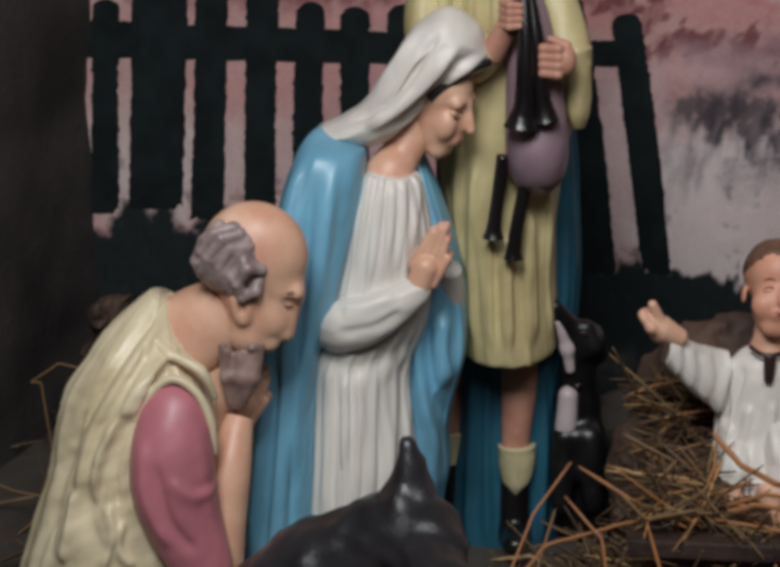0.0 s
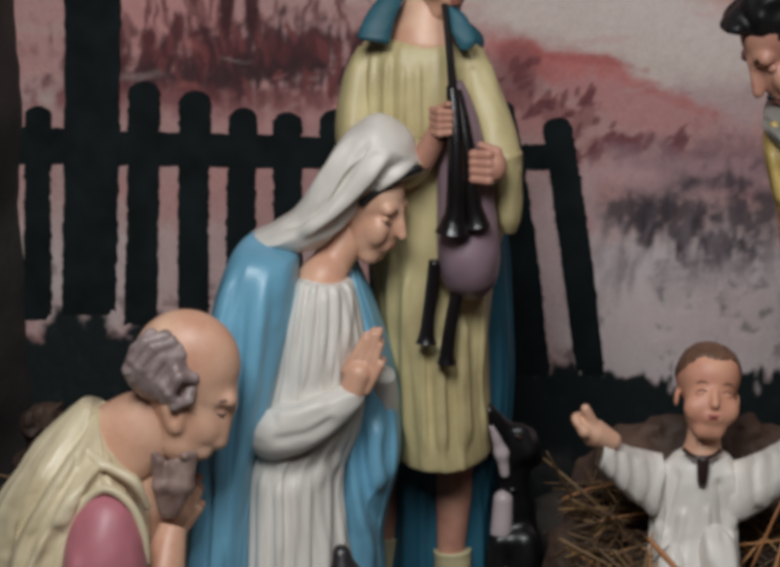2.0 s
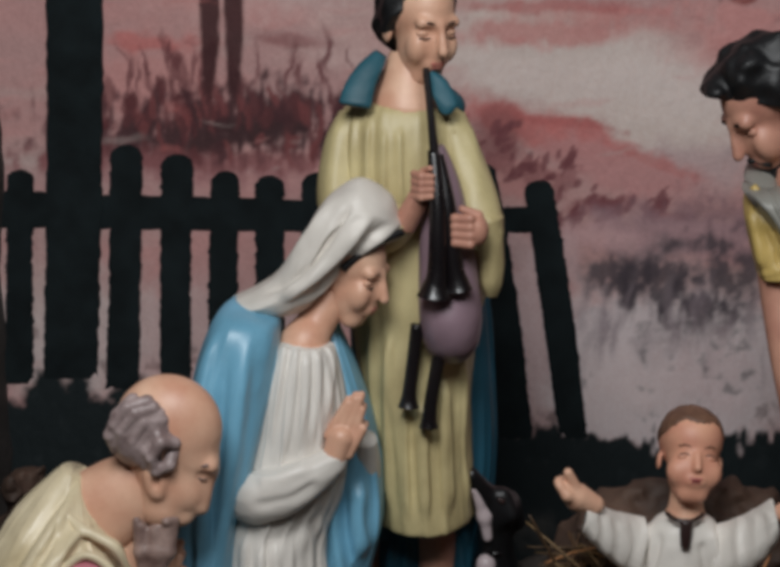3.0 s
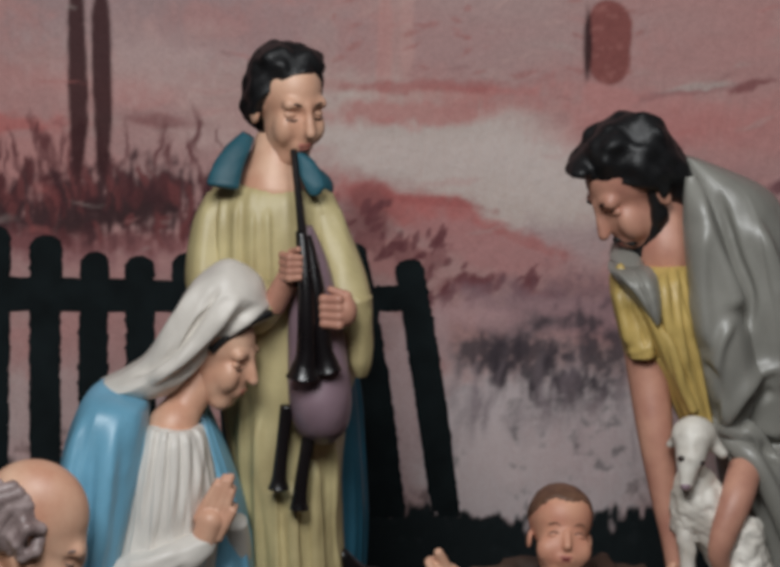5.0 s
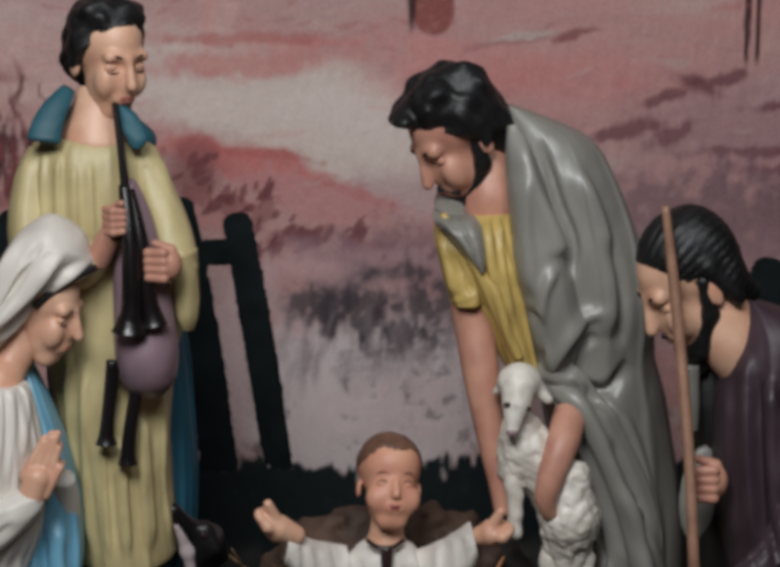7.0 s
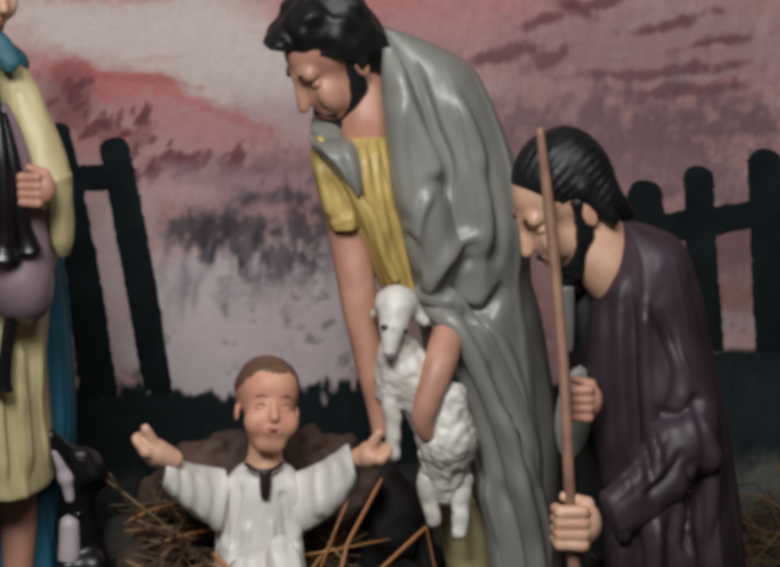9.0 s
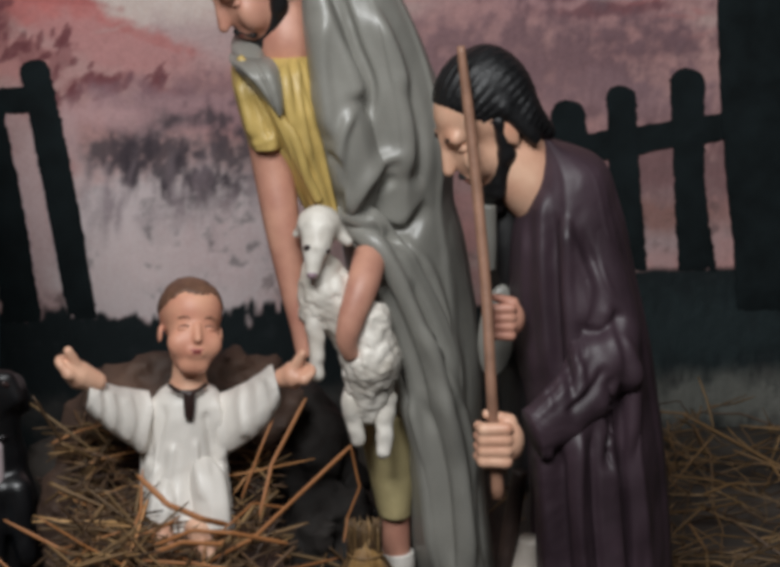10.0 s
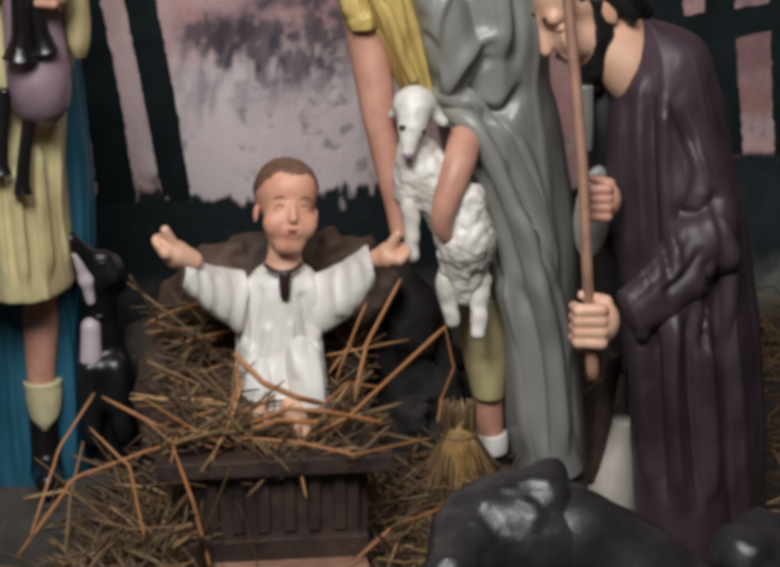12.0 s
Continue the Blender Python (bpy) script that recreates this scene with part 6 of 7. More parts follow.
# bald old man kneeling
joseph = [
    (loft(((-0.4738, -0.16, 0.3729, 0.0124, -0.0039, 0.02), (-0.4801, -0.17, 0.3405, 0.0373, -0.0089, 0.045), (-0.4851, -0.18, 0.3087, 0.0587, -0.0068, 0.06), (-0.4944, -0.18, 0.2733, 0.0738, 0.0004, 0.07), (-0.4992, -0.18, 0.2286, 0.0797, 0.0034, 0.078), (-0.5065, -0.18, 0.1805, 0.0849, 0.0039, 0.085), (-0.515, -0.18, 0.1264, 0.0922, 0.0045, 0.09), (-0.5214, -0.18, 0.0715, 0.1026, 0.0053, 0.095), (-0.5351, -0.18, -0.0126, 0.1248, 0.0071, 0.1)), folds(24, 0.03, 73, 0.08, 0.8, -0.3), 260, 150, 0.0, 1.0, 0.05), CREAM),
    (tube((((-0.454, -0.215, 0.297), 0.016), ((-0.4487, -0.23, 0.2794), 0.032), ((-0.4495, -0.24, 0.2421), 0.04), ((-0.4475, -0.245, 0.203), 0.0415), ((-0.4352, -0.25, 0.1642), 0.037), ((-0.4202, -0.255, 0.1332), 0.03), ((-0.4155, -0.255, 0.1204), 0.027)), n=72, m=60, fold=folds(7, 0.03, 19, 0.3, 1.0, -0.3), crumple=0.03), PINK),
    (tube((((-0.4086, -0.235, 0.2344), 0.003), ((-0.4108, -0.24, 0.2692), 0.0045), ((-0.4235, -0.243, 0.3), 0.0045), ((-0.4474, -0.243, 0.313), 0.0045), ((-0.4708, -0.243, 0.293), 0.0045), ((-0.4868, -0.243, 0.2518), 0.0045), ((-0.4931, -0.243, 0.2105), 0.0045), ((-0.486, -0.243, 0.1693), 0.007), ((-0.471, -0.245, 0.1578), 0.01), ((-0.4649, -0.245, 0.1135), 0.011)), n=18, m=60, fold=folds(6, 0.2, 29, 0.5, 3)), CREAM),
    (tube((((-0.4637, -0.15, 0.3701), 0.004), ((-0.4793, -0.18, 0.3588), 0.0045), ((-0.4731, -0.205, 0.3412), 0.0045), ((-0.4476, -0.218, 0.3271), 0.005), ((-0.4227, -0.222, 0.3132), 0.005), ((-0.4125, -0.21, 0.2842), 0.004)), n=18, m=50, fold=folds(5, 0.2, 31, 0.5, 2)), CREAM),
    (tube((((-0.4104, -0.22, 0.1054), 0.024), ((-0.4063, -0.21, 0.1545), 0.022), ((-0.4013, -0.2, 0.2035), 0.021), ((-0.3985, -0.185, 0.2347), 0.0175), ((-0.3951, -0.175, 0.2522), 0.014)), n=24), SKIN_PALE),
    (tube((((-0.3908, -0.16, 0.3653), 0.034), ((-0.423, -0.16, 0.3472), 0.041), ((-0.4475, -0.16, 0.3304), 0.045), ((-0.468, -0.16, 0.3146), 0.044), ((-0.4738, -0.16, 0.291), 0.03)), n=40, flat=0.75, crumple=0.02), SKIN_PALE),
    (tube((((-0.388, -0.155, 0.3496), 0.008), ((-0.4045, -0.155, 0.3232), 0.022), ((-0.4231, -0.155, 0.2991), 0.028), ((-0.4274, -0.155, 0.2649), 0.028), ((-0.4245, -0.16, 0.2351), 0.014)), n=36, m=36, flat=0.7), SKIN_PALE),
    (tube((((-0.4145, -0.14, 0.2946), 0.012), ((-0.4151, -0.14, 0.2656), 0.02), ((-0.4165, -0.15, 0.2266), 0.02))), SKIN_PALE),
]
joseph = drape(joseph, CREAM, (
    (0.006, 0.007, (-0.4663, 0.3553), (-0.497, 0.3044), (-0.5286, 0.2423), (-0.5481, 0.1272)), (0.005, -0.006, (-0.4509, 0.3903), (-0.5116, 0.3038), (-0.5571, 0.2103), (-0.5734, 0.1207)), (0.006, 0.007, (-0.4524, 0.336), (-0.4827, 0.2949), (-0.5114, 0.2431), (-0.5257, 0.191)),
    (0.004, 0.005, (-0.498, 0.2741), (-0.5169, 0.2275), (-0.5209, 0.1861)), (0.005, 0.006, (-0.5083, 0.1918), (-0.5045, 0.1609), (-0.5159, 0.1183)), (0.006, 0.007, (-0.5401, 0.2007), (-0.5466, 0.164), (-0.5583, 0.1214)), (0.009, -0.0025, (-0.5298, 0.2115), (-0.5265, 0.1702), (-0.5077, 0.1398)),
    (0.005, 0.006, (-0.494, 0.177), (-0.4976, 0.1455), (-0.4833, 0.1252)), (0.005, 0.005, (-0.4478, 0.3313), (-0.4677, 0.3106), (-0.4884, 0.2695)), (0.004, -0.004, (-0.4857, 0.2797), (-0.4996, 0.2283), (-0.4986, 0.1871)),
))
joseph = drape(joseph, PINK, ((0.006, 0.004, (-0.4441, 0.2268), (-0.4205, 0.2077), (-0.3963, 0.2139)), (0.006, -0.004, (-0.458, 0.2463), (-0.4428, 0.1863), (-0.417, 0.1517)), (0.008, 0.005, (-0.4694, 0.2659), (-0.4664, 0.2056), (-0.4412, 0.1557)), (0.006, 0.004, (-0.414, 0.2782), (-0.4032, 0.2287), (-0.4019, 0.1781))))
joseph += praying_hands((-0.4081, -0.14, 0.2314), (-0.3823, -0.125, 0.2873), SKIN_PALE)
joseph += old_head()
thing("old_man_statue", joseph, "painted plaster bald bearded man in cream robe with pink sleeve", "statue", "crib figures")

# child in the manger
child = [
    (loft(((0.1322, 0, 0.2917, 0.0167, -0.0008, 0.016), (0.1316, 0, 0.2835, 0.0318, -0.0009, 0.026), (0.129, 0, 0.2627, 0.0413, -0.0014, 0.033), (0.1265, -0.002, 0.2298, 0.0419, -0.0021, 0.035), (0.1259, -0.006, 0.2039, 0.0428, -0.0017, 0.037), (0.126, -0.015, 0.1731, 0.0456, -0.0025, 0.042), (0.1257, -0.025, 0.1446, 0.0467, -0.0012, 0.045), (0.1242, -0.03, 0.1256, 0.0449, 0.0002, 0.045)), folds(20, 0.07, 21, 0.12, 0.6, 0.1), 120, 70), WHITE),
    (loft(((0.0906, 0, 0.2481, 0.0003, -0.0371, 0.02), (0.0775, -0.004, 0.2557, 0.0004, -0.0328, 0.027), (0.0623, -0.016, 0.266, -0.0001, -0.029, 0.026), (0.0461, -0.03, 0.2801, -0.0008, -0.0241, 0.0225), (0.0341, -0.04, 0.2926, -0.0017, -0.0198, 0.019), (0.0276, -0.045, 0.2982, -0.0021, -0.016, 0.0165), (0.0301, -0.045, 0.2984, -0.0014, -0.0125, 0.012)), folds(8, 0.022, 5, 0.2, 1.2, -0.1), 120, 80), WHITE),
    (loft(((0.1603, 0, 0.2408, -0.0006, -0.0384, 0.02), (0.1726, -0.004, 0.2483, -0.0013, -0.0349, 0.027), (0.1892, -0.016, 0.2612, 0.0004, -0.0322, 0.026), (0.2042, -0.03, 0.2774, 0.0023, -0.029, 0.0225), (0.2154, -0.04, 0.2942, 0.0039, -0.0234, 0.019), (0.2201, -0.045, 0.3023, 0.004, -0.0188, 0.0165), (0.2181, -0.045, 0.3027, 0.003, -0.0152, 0.012)), folds(8, 0.022, 9, 0.2, 1.2, -0.1), 120, 80), WHITE),
    (tube((((0.1402, -0.02, 0.2186), 0.008), ((0.1456, -0.036, 0.2019), 0.018), ((0.1503, -0.05, 0.1736), 0.02), ((0.1501, -0.06, 0.1497), 0.018)), n=36, m=36, fold=folds(8, 0.08, 3, 0.25, 0.8)), WHITE),
    (tube((((0.1112, -0.02, 0.2035), 0.008), ((0.1033, -0.04, 0.178), 0.018), ((0.0951, -0.055, 0.1509), 0.019), ((0.0916, -0.065, 0.1329), 0.017)), n=36, m=36, fold=folds(8, 0.08, 6, 0.25, 0.8)), WHITE),
    (tube((((0.1111, -0.02, 0.2966), 0.0025), ((0.1192, -0.03, 0.2934), 0.0025), ((0.1293, -0.033, 0.2922), 0.0025), ((0.1398, -0.03, 0.293), 0.0025), ((0.1488, -0.02, 0.296), 0.0025)), n=8), DARK_EYE),
    (loft(((0.1309, -0.033, 0.2932, 0.0067, -0.0003, 0.005), (0.1304, -0.036, 0.2791, 0.0062, -0.0003, 0.005), (0.1302, -0.037, 0.2659, 0.0049, -0.0002, 0.005)), None, 16, 10), DARK_EYE),
    (tube((((0.1337, 0.005, 0.3207), 0.017), ((0.1324, 0, 0.3004), 0.018), ((0.1315, 0, 0.2851), 0.023))), SKIN_PALE),
    (blob([cap((0.0971, -0.07, 0.1511), (0.1027, -0.1, 0.127), 0.013, 0.01), cap((0.1027, -0.1, 0.127), (0.1003, -0.125, 0.1389), 0.011, 0.009)], 0.002, 0.008), SKIN_PALE),
    (blob([cap((0.1331, -0.07, 0.1545), (0.1412, -0.1, 0.1438), 0.013, 0.01), cap((0.1412, -0.1, 0.1438), (0.1425, -0.12, 0.1463), 0.01, 0.008)], 0.002, 0.008), SKIN_PALE),
]
child = drape(child, WHITE, (
    (0.004, 0.0015, (0.0368, 0.3078), (0.0392, 0.2888), (0.0355, 0.27)), (0.0035, -0.0008, (0.0428, 0.3049), (0.0462, 0.2832), (0.0424, 0.2605)), (0.004, 0.0015, (0.0499, 0.3019), (0.0543, 0.2774), (0.0494, 0.2531)), (0.0035, -0.0008, (0.0585, 0.2978), (0.0624, 0.2717), (0.0584, 0.2446)), (0.005, 0.0018, (0.0671, 0.2932), (0.0725, 0.2658), (0.0655, 0.2388)),
    (0.004, 0.0015, (0.2123, 0.3125), (0.2163, 0.2939), (0.2182, 0.2709)), (0.0035, -0.0008, (0.206, 0.3084), (0.209, 0.2877), (0.2108, 0.2592)), (0.004, 0.0015, (0.1998, 0.3043), (0.2005, 0.2825), (0.2033, 0.2496)), (0.005, 0.004, (0.1877, 0.2966), (0.1848, 0.2722), (0.1896, 0.2391)),
))
child = drape(child, WHITE, (
    (0.005, 0.005, (0.0966, 0.2855), (0.0865, 0.256), (0.0793, 0.2179)), (0.004, -0.004, (0.1067, 0.2769), (0.0997, 0.2445), (0.0904, 0.2064)), (0.005, 0.005, (0.1585, 0.283), (0.1631, 0.2474), (0.1657, 0.2087)), (0.004, -0.004, (0.1479, 0.2699), (0.1526, 0.2423), (0.1561, 0.2035)), (0.005, 0.004, (0.1135, 0.2385), (0.1103, 0.2111), (0.0992, 0.1838)), (0.004, 0.004, (0.137, 0.243), (0.1375, 0.2154), (0.1411, 0.182)), (0.004, 0.004, (0.0948, 0.2173), (0.0898, 0.1843), (0.0853, 0.151)), (0.004, 0.004, (0.1626, 0.2143), (0.1647, 0.1809), (0.1647, 0.1472)),
))
child += head((0.1358, 0.005, 0.351), 0.097, yaw=-82, pitch=17, roll=-6, skin=CHILD_SKIN, hair=BROWN_HAIR, young=True)
child += small_hand((0.0359, -0.046, 0.3123), (0.0196, -0.05, 0.3206), (-0.0012, -0.058, 0.3376), (0.0088, -0.062, 0.3504), SKIN_PALE)
child += small_hand((0.2274, -0.047, 0.3083), (0.2354, -0.05, 0.311), (0.2564, -0.056, 0.3161), (0.2459, -0.06, 0.337), SKIN_PALE)
thing("child_statue", child, "painted plaster child in white gown with outstretched arms in manger", "statue", "crib figures")

# ---- things ----
# manger
def plank(a, b, c=0.002):
    """A bevelled board between two corners."""
    bm = bmesh.new()
    bmesh.ops.create_cube(bm, size=1)
    (x0, y0, z0), (x1, y1, z1) = a, b
    bmesh.ops.transform(bm, matrix=Matrix.Translation(((x0 + x1) / 2, (y0 + y1) / 2, (z0 + z1) / 2)) @ Matrix.Diagonal((x1 - x0, y1 - y0, z1 - z0, 1)), verts=bm.verts)
    bmesh.ops.bevel(bm, geom=bm.edges[:], offset=c, segments=2, affect="EDGES", profile=0.6)
    bm.verts.index_update()
    out = np.array([v.co[:] for v in bm.verts]), [[v.index for v in f.verts] for f in bm.faces]
    bm.free()
    return out


fl, fr = (0.0268, -0.16, 0.1308), (0.1951, -0.16, 0.1226)
rl, rr = (-0.0088, -0.17, 0.1446), (0.2284, -0.17, 0.1332)
zt, zb = fl[2], (0.0818, -0.16, 0.0436)[2]
manger = tagged(new("manger"), "dark stained wooden manger filled with loose straw", "manger")
part("rim", [(plank((rl[0], -0.18, zt - 0.006), (rr[0], -0.15, zt + 0.012)), WOOD)], manger)
part("front_panel", [(plank((fl[0], -0.16, zb), (fr[0], -0.145, zt)), WOOD)], manger)
part("ledge", [(plank((fl[0] - 0.008, -0.175, zb - 0.012), (fr[0] + 0.008, -0.14, zb + 0.012)), WOOD)], manger)
for k in range(6):
    x = fl[0] + 0.02 + k * (fr[0] - fl[0] - 0.04) / 5
    part("batten", [(plank((x - 0.006, -0.166, zb + 0.014), (x + 0.006, -0.1585, zt - 0.008)), WOOD)], manger)
part("back_rim", [(plank((rl[0] + 0.01, 0.05, zt - 0.006), (rr[0] - 0.01, 0.07, zt + 0.012)), WOOD)], manger)
for x in (fl[0] - 0.01, fr[0] - 0.004):
    part("side_panel", [(plank((x, -0.15, zb), (x + 0.014, 0.06, zt)), WOOD)], manger)
    part("side_rail", [(plank((x - 0.012, -0.15, zt - 0.005), (x + 0.026, 0.06, zt + 0.01)), WOOD)], manger)
part("base_board", [(plank((fl[0] + 0.02, -0.2, 0), (fr[0] + 0.006, 0.05, zb - 0.012)), STICK)], manger, "pale reddish wooden base block")


# straw
def stalk(line, radius, n=5, m=14):
    """One straw: a thin bent stem that tapers to both ends."""
    line = [np.array(p, float) for p in line]
    line = [q for a, b in zip(line, line[1:]) for q in (a, a * 0.6 + b * 0.4, a * 0.2 + b * 0.8)] + [line[-1]]
    return tube([(p, radius * (0.5 if k in (0, len(line) - 1) else 1)) for k, p in enumerate(line)], n=n, m=m, flat=0.4)


def straw_heap(name, count, spot, seed, mat, label, reach=(0.05, 0.15), thick=(0.0008, 0.0018), rise=0.35):
    """Loose straw: spot(r) gives a foot for every stem."""
    r = np.random.RandomState(seed)
    pieces = []
    for _ in range(count):
        p = np.array(spot(r))
        a, up, long = r.uniform(0, 2 * math.pi), r.normal(0, rise), r.uniform(*reach)
        way = np.array((math.cos(a), math.sin(a) * 0.7, up))
        bend = r.normal(0, 0.06, 3) * long
        a0, b0 = p - way * long / 2, p + way * long / 2
        a0[2], b0[2] = max(a0[2], 0.003), max(b0[2], 0.003)
        mid = (a0 + b0) / 2 + bend
        mid[2] = max(mid[2], 0.004)
        pieces.append((stalk((a0, mid, b0), r.uniform(*thick) * (2.0 if r.rand() < 0.06 else 1.0), 4, 10), mat))
    return thing(name, pieces, label, "straw", kind="stuff", smooth=True)


def manger_spot(r):
    x = min(rr[0] - 0.03, max(rl[0] + 0.03, r.normal((rl[0] + rr[0]) / 2 - 0.02, 0.09)))
    y = r.uniform(-0.17, 0.07)
    near = np.exp(-(((x - 0.13) / 0.045) ** 2))
    return (x, y, zt + 0.008 + r.uniform(-0.012, 0.022) * (1 - 0.8 * near) + 0.05 * (1 - near) * np.exp(-((y - 0.05) / 0.06) ** 2) + 0.03 * np.exp(-((x - rl[0] - 0.05) / 0.05) ** 2))


def left_spot(r):
    x = r.normal(rl[0] - 0.005, 0.045)
    return (x, r.uniform(-0.2, 0.02), abs(r.normal(0.012, 0.055 * min(1, max(0.08, (x + 0.1) / 0.12)))))


def right_spot(r):
    return (r.uniform(rr[0] - 0.02, rr[0] + 0.16), r.uniform(-0.22, 0.1), abs(r.normal(0.005, 0.022)))


def far_spot(r):
    return (r.uniform(0.55, 1.2), r.uniform(-0.25, 0.58), abs(r.normal(0.006, 0.03)))


straw_heap("manger_straw", 230, manger_spot, 1, STRAW_LOOSE, "loose dry straw heaped in the wooden manger", (0.04, 0.12), (0.0009, 0.0022))
straw_heap("manger_straw", 46, manger_spot, 2, STRAW_GOLD, "golden straw stems lying over the manger", (0.06, 0.14), (0.0009, 0.0018))
straw_heap("floor_straw", 290, left_spot, 3, STRAW_LOOSE, "loose straw piled on the floor beside the manger", (0.04, 0.12), (0.0009, 0.0022), rise=0.7)
straw_heap("floor_straw", 260, right_spot, 4, STRAW_LOOSE, "loose straw on the floor beside the shepherd", (0.04, 0.12), (0.0009, 0.0021), rise=0.5)
straw_heap("floor_straw", 620, far_spot, 5, STRAW_LOOSE, "dull straw scattered on the floor by the mural", (0.06, 0.18), (0.0009, 0.0018))
straw_heap("floor_straw", 110, lambda r: (r.uniform(-0.95, 0.0), r.uniform(-0.1, 0.5), abs(r.normal(0.004, 0.02))), 6, STRAW_LOOSE, "dull straw scattered behind the kneeling statues", (0.05, 0.15))

straw_heap("straw_litter", 420, left_spot, 13, STRAW_DARK, "fine dark straw litter beside the manger", (0.03, 0.09), (0.0006, 0.0012), rise=0.7)
straw_heap("straw_litter", 420, right_spot, 14, STRAW_DARK, "fine dark straw litter beside the shepherd", (0.03, 0.09), (0.0006, 0.0012), rise=0.5)
straw_heap("straw_litter", 380, manger_spot, 15, STRAW_DARK, "fine dark straw litter in the manger", (0.03, 0.09), (0.0006, 0.0012))
straw_heap("floor_straw", 320, lambda r: (r.uniform(-0.17, 0.06), r.uniform(-0.33, -0.17), abs(r.normal(0.004, 0.016))), 16, STRAW_LOOSE, "loose straw on the floor in front of the manger", (0.04, 0.12), (0.0008, 0.0018), rise=0.4)

LONG = (
    (((-0.1493, -0.2, 0.0581), (-0.0882, -0.18, 0.133), (-0.0144, -0.16, 0.1514), (0.0711, -0.12, 0.1546)), 0.0021),
    (((-0.06, -0.12, 0.195), (-0.0039, -0.14, 0.1681), (0.0497, -0.16, 0.15)), 0.0024),
    (((0.0745, -0.17, 0.1646), (0.1331, -0.18, 0.1605), (0.189, -0.19, 0.1491), (0.275, -0.12, 0.1353)), 0.0022),
    (((0.1298, -0.15, 0.146), (0.1879, -0.12, 0.1623), (0.2436, -0.08, 0.1957), (0.2979, -0.05, 0.2325)), 0.0026),
    (((0.196, -0.1, 0.1778), (0.2117, -0.08, 0.2271), (0.2492, -0.06, 0.2893)), 0.0024),
    (((0.1809, -0.06, 0.1829), (0.2026, -0.05, 0.2336), (0.2168, -0.04, 0.2625)), 0.0016),
    (((0.0103, -0.19, 0.1624), (0.0269, -0.2, 0.1103), (0.0427, -0.2, 0.0342)), 0.0022),
    (((0.2996, -0.03, 0.224), (0.3088, -0.03, 0.1777), (0.2961, -0.03, 0.1443), (0.2906, -0.04, 0.12)), 0.0014),
    (((0.074, -0.09, 0.2244), (0.1027, -0.115, 0.201), (0.1374, -0.12, 0.1852), (0.1641, -0.1, 0.1699)), 0.0042),
    (((0.0853, -0.15, 0.1711), (0.125, -0.16, 0.1891), (0.1647, -0.16, 0.1841), (0.2216, -0.14, 0.162)), 0.003),
    (((0.0798, -0.16, 0.1657), (0.1146, -0.165, 0.1793), (0.1545, -0.16, 0.1729)), 0.0032),
    (((-0.0721, -0.16, 0.178), (-0.0343, -0.18, 0.142), (-0.0221, -0.2, 0.0755)), 0.0018),
    (((0.0801, -0.06, 0.2201), (0.0758, -0.1, 0.1912), (0.0551, -0.15, 0.1575)), 0.0018),
    (((0.151, -0.14, 0.176), (0.19, -0.1, 0.1917), (0.2279, -0.08, 0.1772)), 0.0018),
    (((-0.1335, -0.2, 0.0813), (-0.1023, -0.16, 0.1583), (-0.0673, -0.12, 0.1996)), 0.0016),
    (((0.1796, -0.2, 0.0322), (0.227, -0.18, 0.0643), (0.3065, -0.12, 0.0643)), 0.002),
)
for line, radius in LONG:
    thing("long_straw", [(stalk(line, 0.78 * radius, 8, 30), STRAW_GOLD)], "long golden straw stem sticking out of the manger", "straw", "long straw stems")


for line in (((-0.6536, 0.05, 0.1243), (-0.6632, 0.05, 0.2035), (-0.6746, 0.05, 0.2042), (-0.6417, 0.05, 0.227), (-0.6136, 0.05, 0.2217)), ((-0.428, 0.1, 0.0582), (-0.4448, 0.1, 0.0878), (-0.4489, 0.1, 0.1148))):
    foot = (line[0][0], line[0][1], 0.0)
    thing("long_straw", [(stalk((foot, *line), 0.0011, 6, 30), STRAW_LOOSE)], "thin bent straw stem standing on the floor", "straw", "long straw stems")


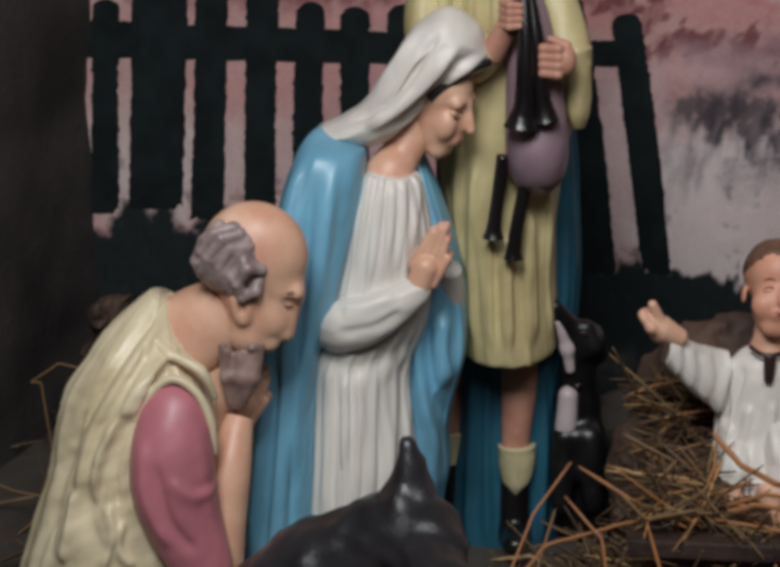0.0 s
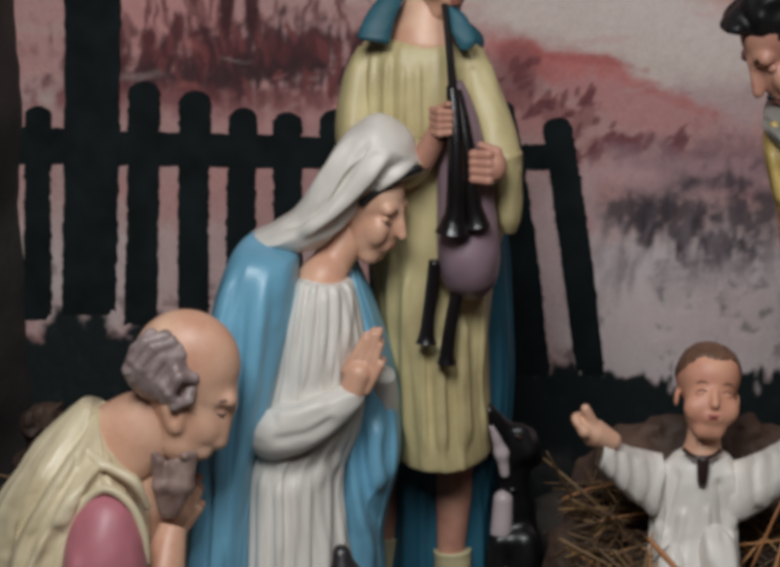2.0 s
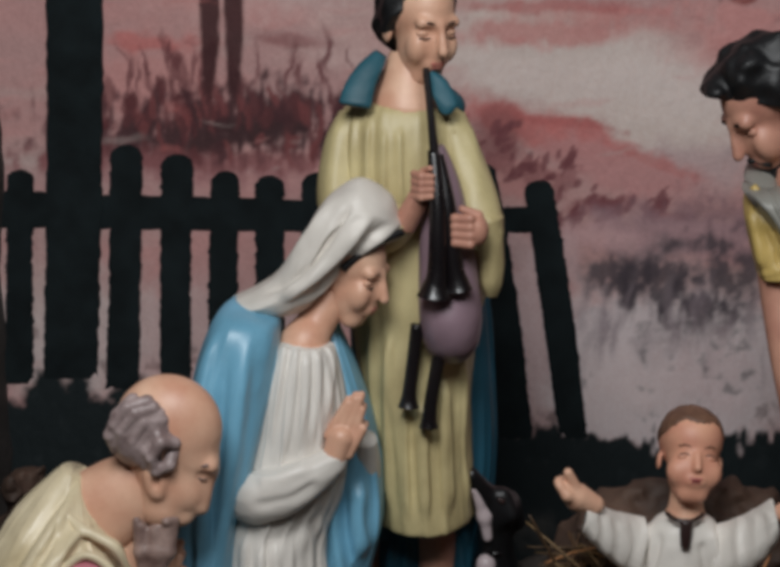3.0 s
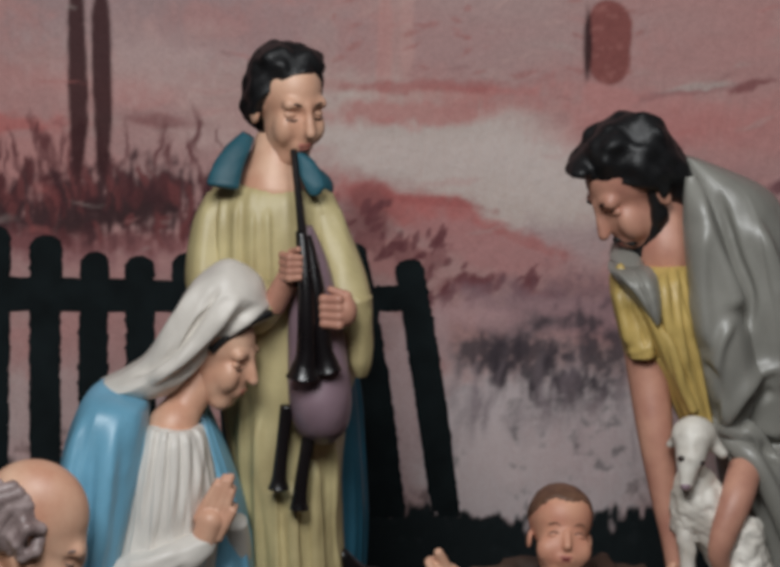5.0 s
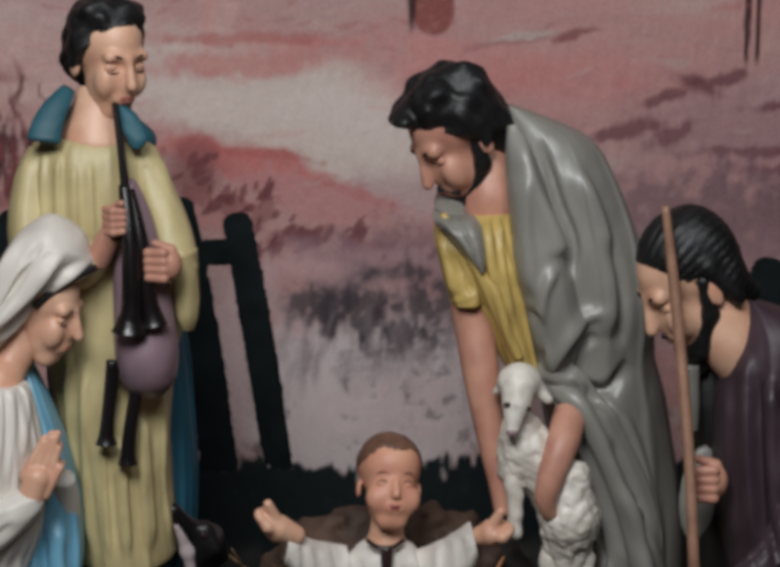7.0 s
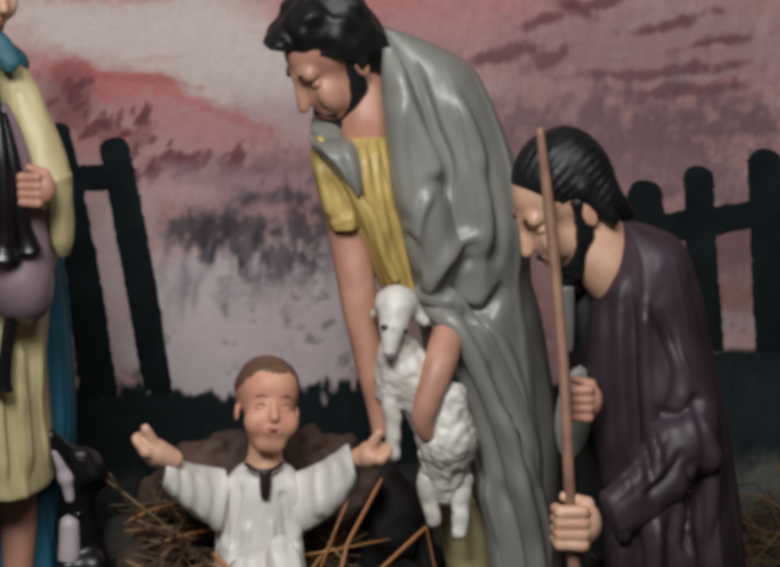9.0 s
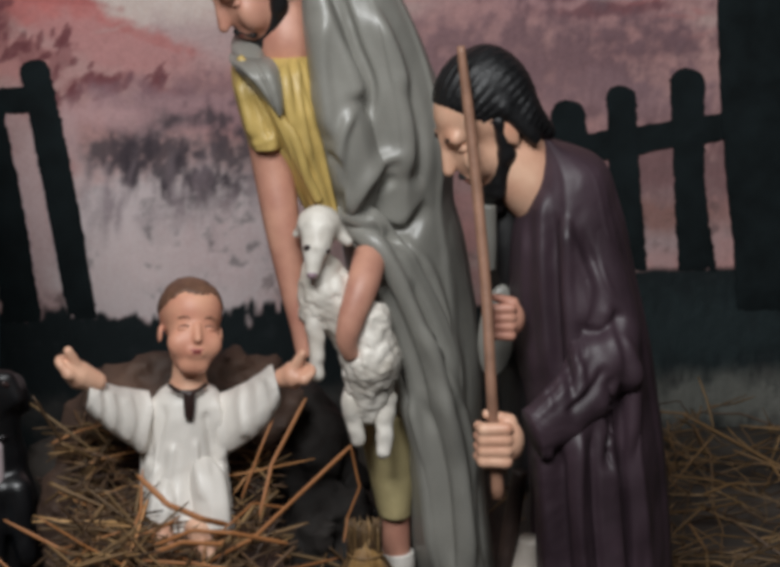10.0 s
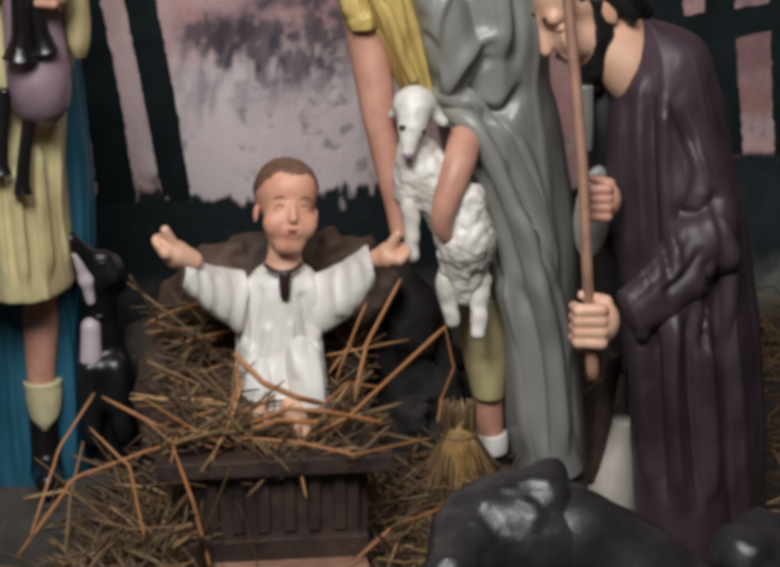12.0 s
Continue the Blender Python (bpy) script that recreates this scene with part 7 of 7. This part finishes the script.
def sheaf():
    """A small tied sheaf of straw standing on the floor."""
    r = np.random.RandomState(12)
    top, waist, foot = np.array((0.3177, 0, 0.112)), np.array((0.3189, 0, 0.0903)), np.array((0.321, 0, 0.0118))
    bundle = tagged(new("straw_sheaf"), "yellowish bundle of straw standing beside the manger", "straw")
    part("core", [(loft(((0.3183, 0, 0.106, 0.0082, -0.0004, 0.008), (0.3195, 0, 0.0856, 0.0181, -0.0008, 0.018), (0.3202, 0, 0.0562, 0.0242, -0.0012, 0.02), (0.3225, 0, 0.0132, 0.0319, -0.0001, 0.024)), folds(26, 0.12, 6, 0.07, 0.6, -0.3), 120, 40), STRAW)], bundle, smooth=True)
    stems = []
    for _ in range(150):
        a, out = r.uniform(0, 2 * math.pi), math.sqrt(r.rand())
        side = np.array((math.cos(a), 0.6 * math.sin(a), 0))
        lift = r.uniform(-0.01, 0.02)
        stems.append((stalk((top + side * 0.02 * out + (0, 0, lift), waist + side * 0.017, foot + side * (0.02 + 0.03 * out) + (0, 0, r.uniform(0, 0.03))), r.uniform(0.0009, 0.002), 4, 10), STRAW_LOOSE))
    tagged(part("stem_bundle", stems, bundle, smooth=True), kind="stuff")
    part("band", [(tube([(waist + np.array((0.019 * math.cos(a), 0.016 * math.sin(a), 0)), 0.0016) for a in np.linspace(0, 2 * math.pi, 12)], n=6, m=40), STRAW_LOOSE)], bundle, smooth=True)


sheaf()


# rocks behind the manger
def mound(prims, seed, rough=0.004):
    return blob(prims, 0.005, 0.03, lambda g: curls(0.02, rough, seed)(g) + curls(0.007, rough * 0.35, seed + 1)(g))


thing("rock_mound", [(mound([ball((0.1283, 0.1, 0.2127), (0.115, 0.045, 0.075)), ball((0.0459, 0.09, 0.2028), (0.045, 0.04, 0.08)), ball((0.0867, 0.1, 0.1036), (0.12, 0.05, 0.12)), ball((0.1901, 0.11, 0.2355), (0.06, 0.04, 0.045))], 3), EARTH)], "brown lumpy rock mound behind the manger", "rock")
thing("dark_rock", [(mound([ball((0.2839, 0.16, 0.1188), (0.055, 0.05, 0.11)), ball((0.2879, 0.15, 0.0364), (0.07, 0.06, 0.08))], 8), DARK_ROCK)], "blackish rounded rock behind the manger", "rock")
thing("brown_rock", [(mound([ball((-0.644, 0.3, 0.2051), (0.022, 0.03, 0.028)), ball((-0.6467, 0.3, 0.1278), (0.03, 0.04, 0.08)), ball((-0.6491, 0.3, 0.0624), (0.04, 0.05, 0.08))], 5), EARTH)], "small brown rock at the foot of the mural", "rock")
thing("grey_stone", [(mound([ball((-0.0137, 0.45, 0.036), (0.055, 0.05, 0.05))], 6, 0.002), FLOOR)], "smooth grey stone on the display floor", "stone")


# dog
DOG_WHITE = material("white_dog_paint", srgb(196, 180, 182), 0.4, 0.1, 30, 0.1)
DOG_BLACK = material("black_dog_paint", srgb(20, 20, 22), 0.35, 0.15, 30, 0.1)
dog = [
    (blob([cap((-0.0574, 0.16, 0.0458), (-0.0647, 0.155, 0.1144), 0.034, 0.031), cap((-0.0647, 0.155, 0.1144), (-0.0687, 0.145, 0.1717), 0.03, 0.025), cap((-0.0687, 0.145, 0.1717), (-0.068, 0.135, 0.2194), 0.022, 0.02), ball((-0.0658, 0.13, 0.2473), (0.024, 0.024, 0.023)), cap((-0.0758, 0.12, 0.2616), (-0.0945, 0.1, 0.2967), 0.016, 0.0085), cap((-0.0541, 0.14, 0.2551), (-0.0423, 0.14, 0.2305), 0.011, 0.007), cap((-0.0594, 0.115, 0.2695), (-0.0488, 0.11, 0.2484), 0.009, 0.006), cap((-0.0811, 0.12, 0.1384), (-0.0829, 0.11, 0.0643), 0.015, 0.012), cap((-0.0533, 0.12, 0.1396), (-0.0471, 0.11, 0.066), 0.016, 0.012), ball((-0.0572, 0.18, 0.0392), (0.05, 0.05, 0.045))], 0.003, 0.012, curls(0.012, 0.0003, 3)), DOG_BLACK),
    (blob([cap((-0.0908, 0.1, 0.2797), (-0.0805, 0.108, 0.2478), 0.0045, 0.007), cap((-0.0805, 0.108, 0.2478), (-0.0768, 0.112, 0.2224), 0.007, 0.0055)], 0.0016), DOG_WHITE),
    (blob([cap((-0.0784, 0.12, 0.1887), (-0.0798, 0.122, 0.1496), 0.011, 0.0125)], 0.002), DOG_WHITE),
    (blob([cap((-0.0634, 0.104, 0.2681), (-0.0601, 0.104, 0.2659), 0.003, 0.003)], 0.001), DARK_EYE),
    (tube([((-0.0812, 0.13, 0.1999), 0.004), ((-0.0687, 0.118, 0.2009), 0.004), ((-0.0552, 0.13, 0.2021), 0.004)], n=10), EBONY),
]
thing("dog_statue", dog, "black and white painted dog statue sitting with raised muzzle", "statue", "animal figures")

# dark animals lying in front
ox = [(blob([cap((-0.3782, -0.36, 0.1031), (-0.2892, -0.36, 0.1724), 0.048, 0.046), cap((-0.2892, -0.36, 0.1724), (-0.2241, -0.37, 0.2163), 0.045, 0.04), ball((-0.1983, -0.38, 0.2169), (0.036, 0.035, 0.042)), cap((-0.1896, -0.4, 0.2139), (-0.1621, -0.46, 0.2085), 0.03, 0.024), cap((-0.2071, -0.37, 0.2601), (-0.2069, -0.365, 0.3), 0.0165, 0.009), cap((-0.1955, -0.365, 0.2468), (-0.1984, -0.36, 0.2804), 0.0125, 0.0065), cap((-0.1752, -0.39, 0.2341), (-0.1602, -0.41, 0.2313), 0.016, 0.01), ball((-0.34, -0.34, 0.05), (0.1, 0.06, 0.06)), ball((-0.24, -0.38, 0.05), (0.07, 0.05, 0.06))], 0.0035, 0.018, curls(0.012, 0.0007, 4)), HIDE)]
thing("donkey_statue", ox, "blackish painted donkey statue lying in front of the manger", "statue", "animal figures")
cow = [
    (blob([ball((0.2869, -0.37, 0.1311), (0.048, 0.045, 0.05)), cap((0.2974, -0.36, 0.156), (0.3435, -0.36, 0.1685), 0.03, 0.029), cap((0.3261, -0.37, 0.134), (0.3541, -0.37, 0.1276), 0.045, 0.04), cap((0.2665, -0.4, 0.1361), (0.2476, -0.44, 0.1315), 0.03, 0.024), cap((0.3426, -0.35, 0.1866), (0.3598, -0.345, 0.1886), 0.0065, 0.006), cap((0.3598, -0.345, 0.1886), (0.3661, -0.345, 0.1734), 0.006, 0.007), cap((0.3057, -0.35, 0.1736), (0.3149, -0.35, 0.1805), 0.009, 0.007)], 0.003, 0.016, lambda g: curls(0.012, 0.0006, 6)(g) + curls(0.005, 0.0002, 8)(g)), HIDE),
    (blob([cap((0.3464, -0.36, 0.1385), (0.3793, -0.36, 0.1242), 0.04, 0.043), cap((0.3793, -0.36, 0.1242), (0.4274, -0.36, 0.0887), 0.043, 0.048), cap((0.4274, -0.36, 0.0887), (0.5069, -0.36, 0.0065), 0.05, 0.06), ball((0.42, -0.36, 0.05), (0.1, 0.06, 0.055))], 0.0035, 0.02, curls(0.022, 0.0006, 6)), HIDE),
]
thing("ox_statue", cow, "blackish glossy painted ox statue lying in front of the manger", "statue", "animal figures")
thing("small_ox_statue", [(blob([ball((0.554, -0.3, 0.0694), (0.03, 0.04, 0.035)), ball((0.5904, -0.3, 0.0355), (0.05, 0.05, 0.05)), cap((0.5824, -0.25, 0.0771), (0.6243, -0.25, 0.0532), 0.02, 0.03)], 0.004, 0.02, curls(0.012, 0.0007, 7)), HIDE)], "dark painted animal statue beside the kneeling man", "statue", "animal figures")
